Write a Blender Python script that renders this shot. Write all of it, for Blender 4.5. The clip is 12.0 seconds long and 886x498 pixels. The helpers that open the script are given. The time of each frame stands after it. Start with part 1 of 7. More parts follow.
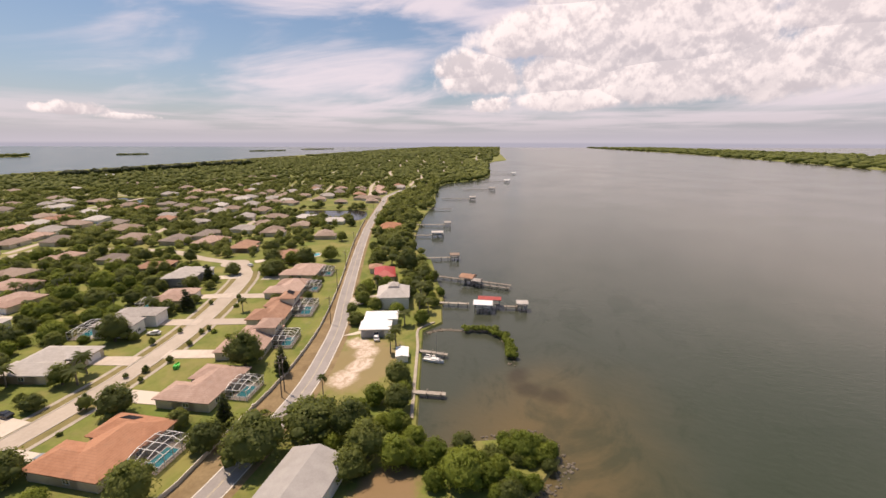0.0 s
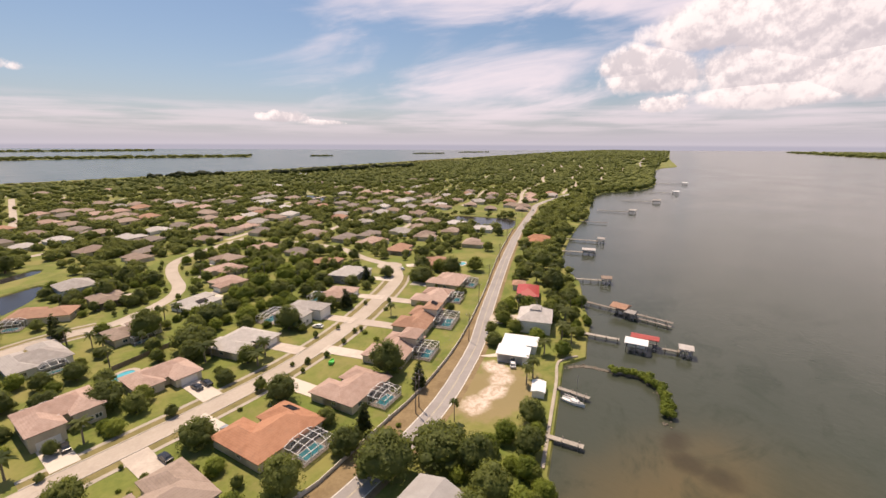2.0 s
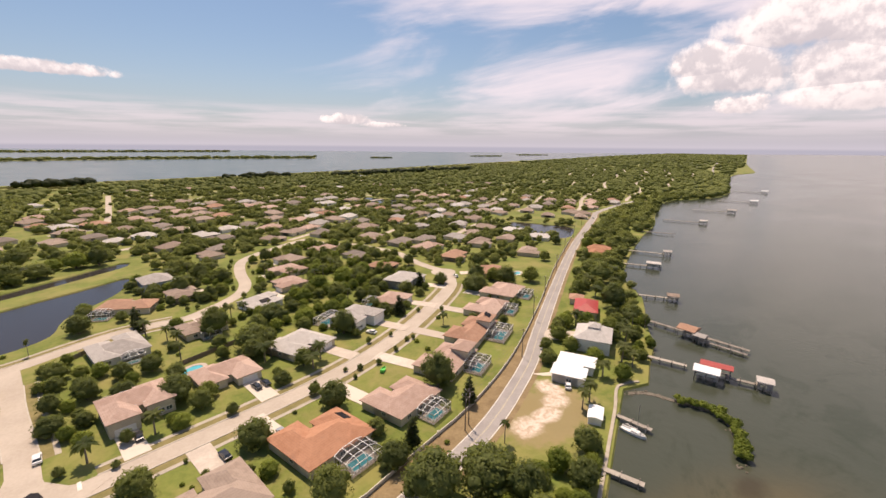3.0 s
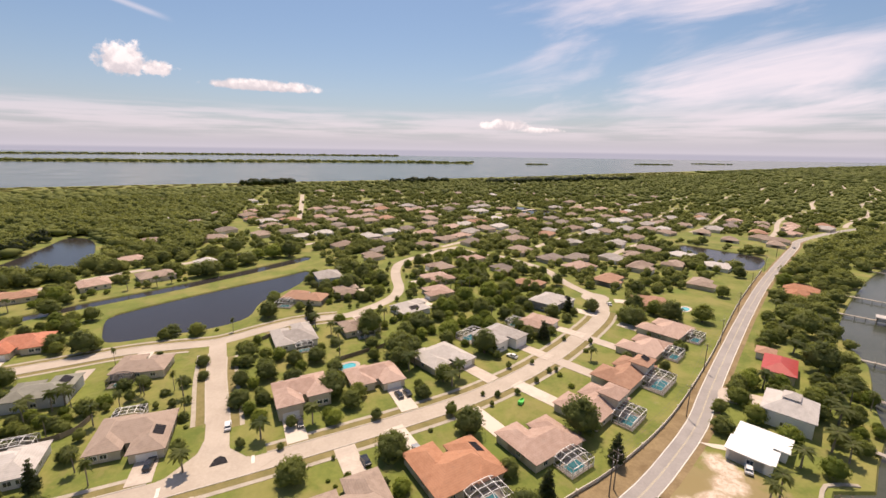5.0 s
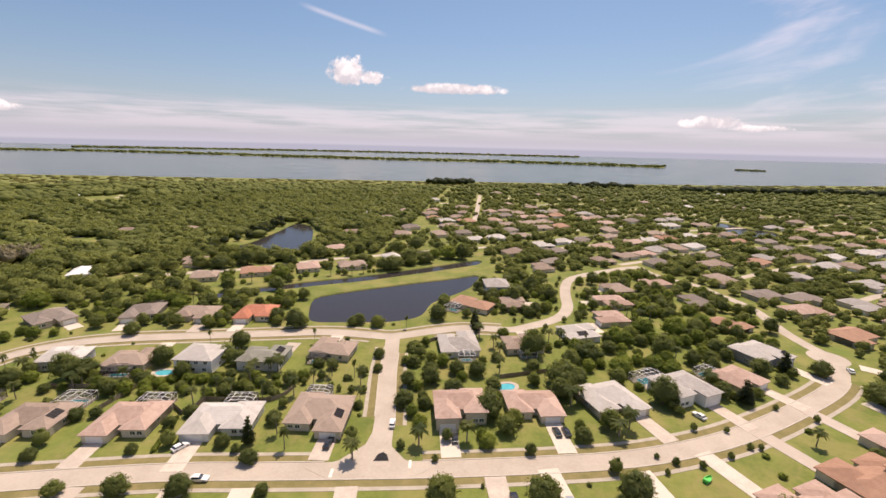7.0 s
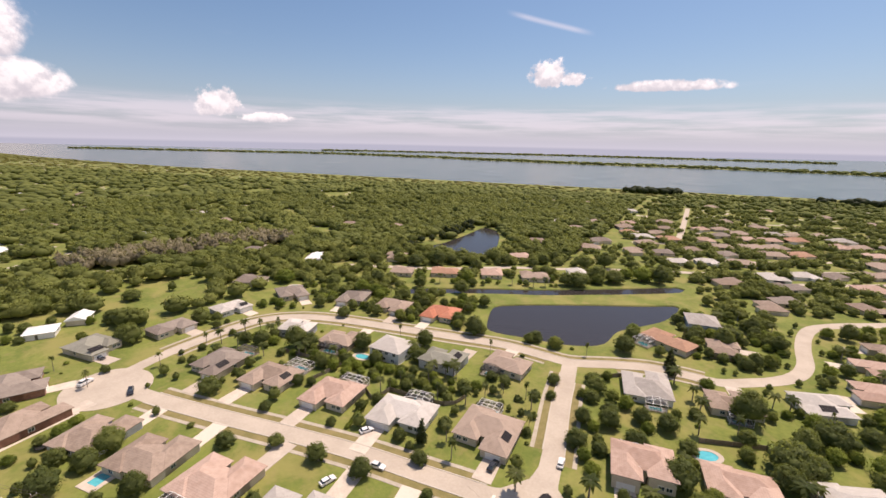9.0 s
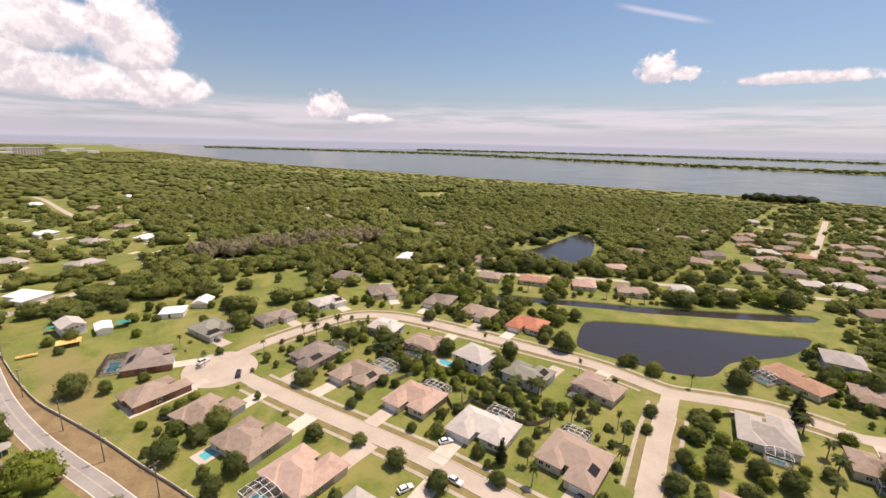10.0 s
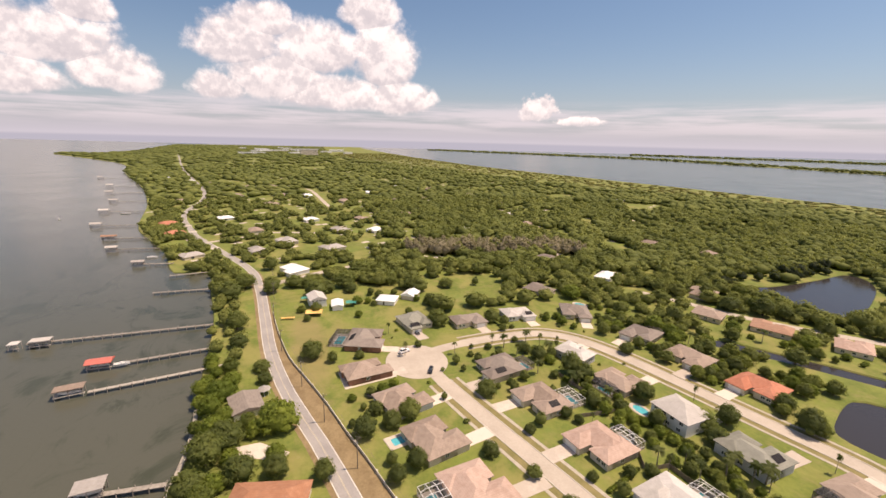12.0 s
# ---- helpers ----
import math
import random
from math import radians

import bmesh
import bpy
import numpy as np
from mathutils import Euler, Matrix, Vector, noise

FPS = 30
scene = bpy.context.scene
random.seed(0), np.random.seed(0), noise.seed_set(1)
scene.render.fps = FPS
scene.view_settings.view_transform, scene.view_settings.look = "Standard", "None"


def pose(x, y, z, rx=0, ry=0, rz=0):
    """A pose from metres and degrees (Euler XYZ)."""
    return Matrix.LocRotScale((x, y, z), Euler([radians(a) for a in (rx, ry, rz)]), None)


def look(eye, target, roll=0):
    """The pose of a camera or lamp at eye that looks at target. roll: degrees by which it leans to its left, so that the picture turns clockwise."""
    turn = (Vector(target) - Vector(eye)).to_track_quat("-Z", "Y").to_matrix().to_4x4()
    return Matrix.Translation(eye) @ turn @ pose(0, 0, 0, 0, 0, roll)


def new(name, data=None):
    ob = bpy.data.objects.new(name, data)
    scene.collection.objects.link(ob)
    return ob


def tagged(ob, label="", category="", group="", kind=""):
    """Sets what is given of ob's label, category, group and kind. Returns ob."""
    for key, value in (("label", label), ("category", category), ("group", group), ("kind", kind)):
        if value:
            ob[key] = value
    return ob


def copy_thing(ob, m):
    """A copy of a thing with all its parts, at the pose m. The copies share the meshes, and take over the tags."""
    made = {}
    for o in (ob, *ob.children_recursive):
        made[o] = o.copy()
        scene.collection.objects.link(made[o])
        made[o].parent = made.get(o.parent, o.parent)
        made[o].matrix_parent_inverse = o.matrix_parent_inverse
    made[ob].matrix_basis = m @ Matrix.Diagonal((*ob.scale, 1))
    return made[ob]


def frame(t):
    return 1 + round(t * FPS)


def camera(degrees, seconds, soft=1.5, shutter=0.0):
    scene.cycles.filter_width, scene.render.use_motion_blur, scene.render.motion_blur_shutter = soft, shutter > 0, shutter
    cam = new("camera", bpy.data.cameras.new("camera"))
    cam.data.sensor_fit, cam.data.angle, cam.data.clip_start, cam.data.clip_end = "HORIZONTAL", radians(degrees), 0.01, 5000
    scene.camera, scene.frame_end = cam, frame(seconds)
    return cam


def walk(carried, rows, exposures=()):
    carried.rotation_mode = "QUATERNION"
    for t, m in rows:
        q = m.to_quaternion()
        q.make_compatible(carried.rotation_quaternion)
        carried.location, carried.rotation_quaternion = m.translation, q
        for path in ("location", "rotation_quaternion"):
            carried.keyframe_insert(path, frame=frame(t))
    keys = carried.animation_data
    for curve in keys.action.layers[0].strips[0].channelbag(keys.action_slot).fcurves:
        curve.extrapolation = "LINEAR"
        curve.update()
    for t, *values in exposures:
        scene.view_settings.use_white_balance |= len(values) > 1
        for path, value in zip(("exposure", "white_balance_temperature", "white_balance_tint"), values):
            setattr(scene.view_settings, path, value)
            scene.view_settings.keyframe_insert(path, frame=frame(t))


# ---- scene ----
from mathutils.geometry import delaunay_2d_cdt

# ---- camera: a drone that climbs slowly and turns to its left over the shore ----
cam = camera(91.67, 12.0, soft=1.55)
PATH = [
    (0.0, pose(-10.28, -18.64, 67.29, 75.94, -0.14, -64.42)),
    (0.5, pose(-8.71, -18.10, 68.84, 75.95, -0.14, -58.65)),
    (1.0, pose(-7.29, -17.03, 70.06, 76.01, -0.18, -53.39)),
    (1.5, pose(-6.19, -15.74, 71.41, 76.09, -0.35, -48.86)),
    (2.0, pose(-4.42, -14.81, 72.57, 76.21, -0.21, -44.57)),
    (2.5, pose(-3.43, -13.40, 73.96, 76.27, -0.29, -40.92)),
    (3.0, pose(-2.73, -12.16, 75.18, 76.44, -0.45, -37.16)),
    (5.0, pose(-0.35, -5.69, 79.99, 76.94, -0.84, -17.13)),
    (5.5, pose(-0.04, -3.98, 81.41, 76.86, -0.85, -11.65)),
    (6.0, pose(0.13, -2.15, 82.74, 76.73, -1.00, -5.88)),
    (6.5, pose(-0.00, 0.00, 84.00, 76.64, -1.18, -0.00)),
    (7.0, pose(-0.70, 1.44, 85.81, 76.46, -1.34, 5.85)),
    (9.0, pose(-3.42, 7.51, 90.04, 76.31, -1.17, 30.55)),
    (9.5, pose(-4.76, 9.17, 91.71, 76.04, -1.15, 36.41)),
    (10.0, pose(-6.45, 10.84, 92.56, 76.03, -1.21, 42.59)),
    (10.5, pose(-7.65, 11.62, 93.14, 76.16, -1.21, 49.14)),
    (11.0, pose(-9.02, 12.69, 94.78, 76.03, -1.22, 55.80)),
    (11.5, pose(-10.67, 12.95, 96.32, 75.90, -1.35, 62.35)),
    (12.0, pose(-12.18, 13.27, 97.32, 75.87, -1.36, 68.93)),
]
walk(cam, PATH, exposures=[(0.0, 0.36, 7250, 24), (3.0, 0.48, 7280, 24), (9.0, 0.53, 6900, 24), (12.0, 0.55, 7380, 24)])

# ---- sky, clouds and sun ----
SUN_AZ, SUN_EL = 14.0, 66.0  # degrees from +y towards +x, and above the horizon


class Nodes:
    """Short names for building a node tree."""

    def __init__(self, tree):
        self.tree = tree
        tree.nodes.clear()

    def add(self, kind, **sets):
        n = self.tree.nodes.new(kind)
        for key, value in sets.items():
            setattr(n, key, value)
        return n

    def put(self, socket, value):
        if isinstance(value, bpy.types.NodeSocket):
            self.tree.links.new(value, socket)
        elif value is not None:
            socket.default_value = value

    def math(self, op, a, b=None, c=None, clamp=False):
        n = self.add("ShaderNodeMath", operation=op, use_clamp=clamp)
        for i, v in enumerate((a, b, c)):
            self.put(n.inputs[i], v)
        return n.outputs[0]

    def step(self, v, lo, hi, a=0.0, b=1.0):
        n = self.add("ShaderNodeMapRange", interpolation_type="SMOOTHSTEP")
        for i, x in enumerate((v, lo, hi, a, b)):
            self.put(n.inputs[i], x)
        return n.outputs[0]

    def mix(self, f, a, b, kind="MIX"):
        n = self.add("ShaderNodeMix", data_type="RGBA", blend_type=kind)
        for i, v in ((0, f), (6, a), (7, b)):
            self.put(n.inputs[i], v)
        return n.outputs[2]

    def noise(self, vector, scale, detail=4.0, rough=0.55, distort=0.0):
        n = self.add("ShaderNodeTexNoise")
        self.put(n.inputs["Vector"], vector)
        for key, v in (("Scale", scale), ("Detail", detail), ("Roughness", rough), ("Distortion", distort)):
            self.put(n.inputs[key], v)
        return n.outputs["Fac"]

    def join(self, x, y, z):
        n = self.add("ShaderNodeCombineXYZ")
        for i, v in enumerate((x, y, z)):
            self.put(n.inputs[i], v)
        return n.outputs[0]


def build_sky():
    world = bpy.data.worlds.new("sky")
    scene.world = world
    world.use_nodes = True
    k = Nodes(world.node_tree)
    way = k.add("ShaderNodeTexCoord").outputs["Generated"]
    sep = k.add("ShaderNodeSeparateXYZ")
    k.put(sep.inputs[0], way)
    x, y, z = sep.outputs
    az = k.math("MULTIPLY", k.math("ARCTAN2", x, y), 57.2958)
    el = k.math("MULTIPLY", k.math("ARCSINE", z), 57.2958)
    air = k.add("ShaderNodeTexSky", sky_type="NISHITA", sun_disc=False, sun_elevation=radians(SUN_EL),
                sun_rotation=radians(SUN_AZ), altitude=50.0, air_density=1.0, dust_density=1.6, ozone_density=1.2)
    blue = k.mix(1.0, air.outputs[0], (0.63, 0.84, 0.94, 1), "MULTIPLY")
    # bright haze that thickens to the horizon
    haze = k.math("POWER", 2.718, k.math("MULTIPLY", k.math("ABSOLUTE", el), -0.24))
    sky = k.mix(k.math("MULTIPLY", haze, 0.86), blue, (5.5, 5.7, 6.6, 1))
    # thin high cloud, drawn out in long streaks that rise to the south
    tilt = k.math("SUBTRACT", el, k.math("MULTIPLY", k.math("SUBTRACT", az, 8.0), 0.13))
    streak = k.noise(k.join(k.math("MULTIPLY", az, 0.030), k.math("MULTIPLY", tilt, 0.125), 3.1), 1.5, 5.0, 0.55, 0.7)
    wisp = k.noise(k.join(k.math("MULTIPLY", az, 0.10), k.math("MULTIPLY", tilt, 0.65), 7.7), 1.5, 6.0, 0.6, 0.5)
    streak = k.math("ADD", k.math("MULTIPLY", streak, 0.86), k.math("MULTIPLY", wisp, 0.14))
    south = k.math("MULTIPLY", k.step(az, 10.0, 48.0), k.step(az, 150.0, 120.0))
    edge = k.math("SUBTRACT", 0.62, k.math("MULTIPLY", south, 0.29))
    veil = k.step(streak, edge, k.math("ADD", edge, 0.28))
    veil = k.math("MULTIPLY", veil, k.step(el, 1.5, 5.0))
    veil = k.math("MULTIPLY", veil, k.math("ADD", 0.25, k.math("MULTIPLY", south, 0.62)))
    sky = k.mix(veil, sky, (7.8, 7.65, 8.3, 1))
    # an old vapour trail
    u = k.math("ADD", az, 18.0)
    off = k.math("ABSOLUTE", k.math("SUBTRACT", el, k.math("SUBTRACT", 13.9, k.math("MULTIPLY", u, 0.25))))
    trail = k.math("MULTIPLY", k.step(off, 0.45, 0.0), k.step(k.math("ABSOLUTE", u), 5.5, 2.5))
    sky = k.mix(k.math("MULTIPLY", trail, 0.4), sky, (8.0, 7.9, 8.4, 1))
    # a long low bank in the east
    bank = k.math("MULTIPLY", k.step(el, 0.3, 2.4), k.step(el, 5.2, 3.4))
    bank = k.math("MULTIPLY", bank, k.step(k.noise(k.join(k.math("MULTIPLY", az, 0.035), k.math("MULTIPLY", el, 0.5), 0.0), 2.0, 5.0), 0.35, 0.6))
    sky = k.mix(k.math("MULTIPLY", bank, 0.5), sky, (7.6, 7.3, 8.0, 1))
    # heaped clouds: soft ellipses broken up by noise
    puff = k.noise(way, 9.0, 9.0, 0.62, 0.15)
    billow = k.noise(way, 26.0, 6.0, 0.6, 0.1)
    curl = k.noise(way, 70.0, 5.0, 0.62, 0.2)
    ragged = k.math("ADD", k.math("MULTIPLY", k.math("SUBTRACT", puff, 0.5), 3.2), k.math("MULTIPLY", k.math("SUBTRACT", billow, 0.5), 1.3))
    frayed = k.math("ADD", k.math("MULTIPLY", k.math("SUBTRACT", billow, 0.5), 3.0), k.math("MULTIPLY", k.math("SUBTRACT", curl, 0.5), 2.4))
    mass = None
    lift = None

    def heap(a, e, ra, re, rough=1.0):
        nonlocal mass, lift
        u = k.math("DIVIDE", k.math("SUBTRACT", az, a), ra)
        v = k.math("DIVIDE", k.math("SUBTRACT", el, e), re)
        v = k.math("MULTIPLY", v, k.step(v, -0.2, 0.0, 1.8, 1.0))  # flatter base
        d = k.math("SQRT", k.math("ADD", k.math("MULTIPLY", u, u), k.math("MULTIPLY", v, v)))
        one = k.math("ADD", k.math("SUBTRACT", 1.0, d), k.math("MULTIPLY", ragged, 0.40) if rough >= 1.0 else k.math("MULTIPLY", frayed, 0.55 * rough))
        if mass is None:
            mass, lift = one, v
        else:
            new_one = k.math("GREATER_THAN", one, mass)
            lift = k.math("ADD", k.math("MULTIPLY", lift, k.math("SUBTRACT", 1.0, new_one)), k.math("MULTIPLY", v, new_one))
            mass = k.math("MAXIMUM", mass, one)

    for a, e, ra, re in ((-93, 9.5, 5.2, 3.8), (-89, 6.2, 7.0, 3.8), (-84, 9.4, 5.4, 4.4), (-82, 4.8, 7.6, 3.2), (-76.2, 8.8, 4.6, 5.8), (-74.5, 4.6, 5.0, 3.0), (-78, 14.2, 4.4, 3.6), (-90, 12.2, 3.4, 2.4), (-95, 5.0, 3.2, 2.2),
                         (-109.5, 8.0, 6.6, 4.0), (-105, 5.6, 4.6, 3.0), (-113, 4.6, 6.4, 2.6), (-106.4, 11.2, 2.8, 2.2), (-122, 9.0, 7.0, 6.0)):
        heap(a, e, ra, re)
    for a, e, ra, re in ((68, 8.3, 6.0, 2.6), (74, 11.5, 6.5, 4.2), (83, 10.0, 8.0, 6.0), (93, 12.5, 9.0, 7.0), (95, 6.5, 10.0, 4.2), (106, 8.0, 9.0, 5.5), (80, 4.8, 7.0, 2.2), (84, 17.0, 13.0, 5.0),
                         (104, 16.0, 12.0, 7.0), (118, 9.0, 10.0, 7.0), (70, 7.0, 7.0, 3.2), (79, 7.2, 8.0, 4.0), (90, 6.4, 10.0, 4.4), (101, 6.6, 10.0, 4.6), (88, 11.0, 17.0, 8.0), (108, 12.0, 12.0, 7.0)):
        heap(a, e, ra, re)
    heap(-57.2, 3.7, 2.6, 2.3, 0.8)
    heap(-52.0, 2.5, 3.4, 0.8, 0.7)
    heap(-17.6, 8.1, 2.6, 2.1, 0.8)
    heap(-14.9, 7.7, 2.0, 1.2, 0.8)
    heap(-4.2, 6.7, 7.0, 0.9, 0.5)
    heap(24.8, 2.9, 3.2, 0.9, 0.7)
    heap(29.4, 2.4, 2.8, 0.5, 0.6)
    heap(70.3, 4.2, 2.8, 1.3, 0.8)
    heap(140.0, 9.0, 22.0, 8.0)
    heap(-150.0, 8.0, 24.0, 7.0)
    heap(175.0, 14.0, 18.0, 8.0)
    body = k.step(mass, -0.02, 0.34)
    # lit tops and grey hollows
    light = k.noise(k.join(x, y, k.math("ADD", z, 0.030)), 9.0, 9.0, 0.62, 0.15)
    glint = k.noise(k.join(x, y, k.math("ADD", z, 0.010)), 26.0, 6.0, 0.6, 0.1)
    relief = k.step(k.math("ADD", k.math("SUBTRACT", puff, light), k.math("MULTIPLY", k.math("SUBTRACT", billow, glint), 0.7)), -0.12, 0.12)
    tone = k.math("MULTIPLY", k.math("ADD", k.math("MULTIPLY", relief, 0.65), 0.35), k.step(mass, 1.1, 0.25, 0.80, 1.0))
    tone = k.math("MULTIPLY", tone, k.step(k.math("ADD", lift, k.math("MULTIPLY", k.math("SUBTRACT", billow, 0.5), 2.2)), -0.75, 0.35, 0.50, 1.0))
    cloud = k.mix(tone, (4.6, 4.7, 5.2, 1), (9.8, 9.6, 9.5, 1))
    sky = k.mix(k.math("MULTIPLY", body, k.step(el, 0.4, 3.0, 0.15, 0.94)), sky, cloud)
    # far water and haze under the horizon
    under = k.step(el, -0.05, -0.35)
    sky = k.mix(under, sky, (3.9, 4.2, 5.1, 1))
    out = k.add("ShaderNodeBackground")
    k.put(out.inputs[0], sky)
    out.inputs[1].default_value = 0.082
    end = k.add("ShaderNodeOutputWorld")
    k.put(end.inputs[0], out.outputs[0])


build_sky()
sun_data = bpy.data.lights.new("sun", "SUN")
sun_data.energy, sun_data.angle, sun_data.color = 3.65, radians(0.55), (1.0, 0.90, 0.72)
sun = new("sun", sun_data)
sun.matrix_world = look((math.sin(radians(SUN_AZ)) * math.cos(radians(SUN_EL)), math.cos(radians(SUN_AZ)) * math.cos(radians(SUN_EL)), math.sin(radians(SUN_EL))), (0, 0, 0))

# ---- materials ----
def surface(name, dark, light, scale, rough=0.85, fine=8.0, bump=0.0, metal=0.0, spread=0.0, islands=0.0, spec=0.4, extra=None):
    """A mottled surface: two sizes of noise between two colours, with grain as relief.
    spread varies it from object to object, islands from piece to piece."""
    mat = bpy.data.materials.new(name)
    mat.use_nodes = True
    k = Nodes(mat.node_tree)
    pos = k.add("ShaderNodeTexCoord").outputs["Object"]
    coarse = k.noise(pos, scale, 5.0, 0.6)
    grain = k.noise(pos, scale * fine, 4.0, 0.65)
    f = k.math("ADD", k.math("MULTIPLY", coarse, 0.62), k.math("MULTIPLY", grain, 0.38))
    if spread:
        f = k.math("ADD", f, k.math("MULTIPLY", k.math("SUBTRACT", k.add("ShaderNodeObjectInfo").outputs["Random"], 0.5), spread))
    if islands:
        f = k.math("ADD", f, k.math("MULTIPLY", k.math("SUBTRACT", k.add("ShaderNodeNewGeometry").outputs["Random Per Island"], 0.5), islands))
    col = k.mix(k.step(f, 0.30, 0.70), (*dark, 1), (*light, 1))
    if extra:
        col = extra(k, pos, col)
    b = k.add("ShaderNodeBsdfPrincipled")
    k.put(b.inputs["Base Color"], col)
    b.inputs["Roughness"].default_value = rough
    b.inputs["Metallic"].default_value = metal
    b.inputs["Specular IOR Level"].default_value = spec
    if bump:
        n = k.add("ShaderNodeBump")
        n.inputs["Strength"].default_value = bump
        n.inputs["Distance"].default_value = 0.05
        k.put(n.inputs["Height"], grain)
        k.put(b.inputs["Normal"], n.outputs[0])
    end = k.add("ShaderNodeOutputMaterial")
    k.put(end.inputs[0], b.outputs[0])
    return mat


def grass_wear(k, pos, col):
    """Thin, dry and mown patches in the turf."""
    dry = k.step(k.noise(pos, 0.045, 6.0, 0.65, 0.4), 0.44, 0.63)
    col = k.mix(k.math("MULTIPLY", dry, 0.62), col, (0.270, 0.235, 0.080, 1))
    thin = k.step(k.noise(pos, 0.16, 5.0, 0.7, 0.3), 0.50, 0.68)
    col = k.mix(k.math("MULTIPLY", thin, 0.45), col, (0.245, 0.200, 0.082, 1))
    lush = k.step(k.noise(pos, 0.035, 4.0, 0.6, 0.2), 0.58, 0.70)
    col = k.mix(k.math("MULTIPLY", lush, 0.55), col, (0.105, 0.165, 0.028, 1))
    bare = k.step(k.noise(pos, 0.11, 5.0, 0.7), 0.64, 0.74)
    col = k.mix(k.math("MULTIPLY", bare, 0.5), col, (0.30, 0.235, 0.13, 1))
    # the driven-over sandy lot beside the river road
    sep = k.add("ShaderNodeSeparateXYZ")
    k.put(sep.inputs[0], pos)
    edge = k.math("MULTIPLY", k.math("SUBTRACT", k.noise(pos, 0.22, 6.0, 0.65), 0.5), 1.3)

    def oval(cx, cy, rx, ry):
        u, v = k.math("DIVIDE", k.math("SUBTRACT", sep.outputs[0], cx), rx), k.math("DIVIDE", k.math("SUBTRACT", sep.outputs[1], cy), ry)
        return k.math("ADD", k.math("SQRT", k.math("ADD", k.math("MULTIPLY", u, u), k.math("MULTIPLY", v, v))), edge)

    col = k.mix(k.step(oval(88.0, 58.0, 18.0, 13.0), 1.15, 0.75, 0.0, 0.85), col, (0.27, 0.205, 0.105, 1))
    col = k.mix(k.step(oval(-212.0, 24.0, 46.0, 9.0), 1.2, 0.6, 0.0, 0.6), col, (0.25, 0.195, 0.085, 1))  # a dry lawn by the wall
    sand = k.math("MINIMUM", k.math("MINIMUM", oval(79.5, 56.0, 5.5, 4.5), oval(87.0, 56.5, 6.5, 3.6)), k.math("MINIMUM", oval(95.0, 59.5, 5.0, 4.2), oval(99.5, 65.0, 4.0, 6.0)))
    ruts = k.noise(pos, 0.5, 6.0, 0.7, 0.6)
    col = k.mix(k.step(sand, 1.15, 0.55), col, k.mix(k.step(ruts, 0.35, 0.62), (0.42, 0.32, 0.23, 1), (0.64, 0.54, 0.45, 1)))
    col = k.mix(k.step(oval(49.0, 22.0, 8.0, 7.5), 1.1, 0.7, 0.0, 0.85), col, (0.24, 0.15, 0.085, 1))  # bare earth under the oaks
    return k.mix(k.step(oval(87.0, 62.5, 5.5, 3.2), 1.0, 0.6, 0.0, 0.8), col, (0.25, 0.195, 0.09, 1))


def shingle_rows(k, pos, col):
    """Faint courses and streaks on a shingle roof."""
    sep = k.add("ShaderNodeSeparateXYZ")
    k.put(sep.inputs[0], pos)
    row = k.math("FRACT", k.math("MULTIPLY", sep.outputs[2], 4.5))
    col = k.mix(k.math("MULTIPLY", k.step(row, 0.0, 0.25, 1.0, 0.0), 0.30), col, (0.12, 0.10, 0.09, 1))
    stain = k.step(k.noise(pos, 0.35, 5.0, 0.7), 0.52, 0.75)
    return k.mix(k.math("MULTIPLY", stain, 0.28), col, (0.13, 0.115, 0.10, 1))


def roofing(name, dark, light):
    return surface(name, dark, light, 0.6, 0.9, 9.0, 0.25, 0.0, 0.25, 0.0, 0.25, shingle_rows)


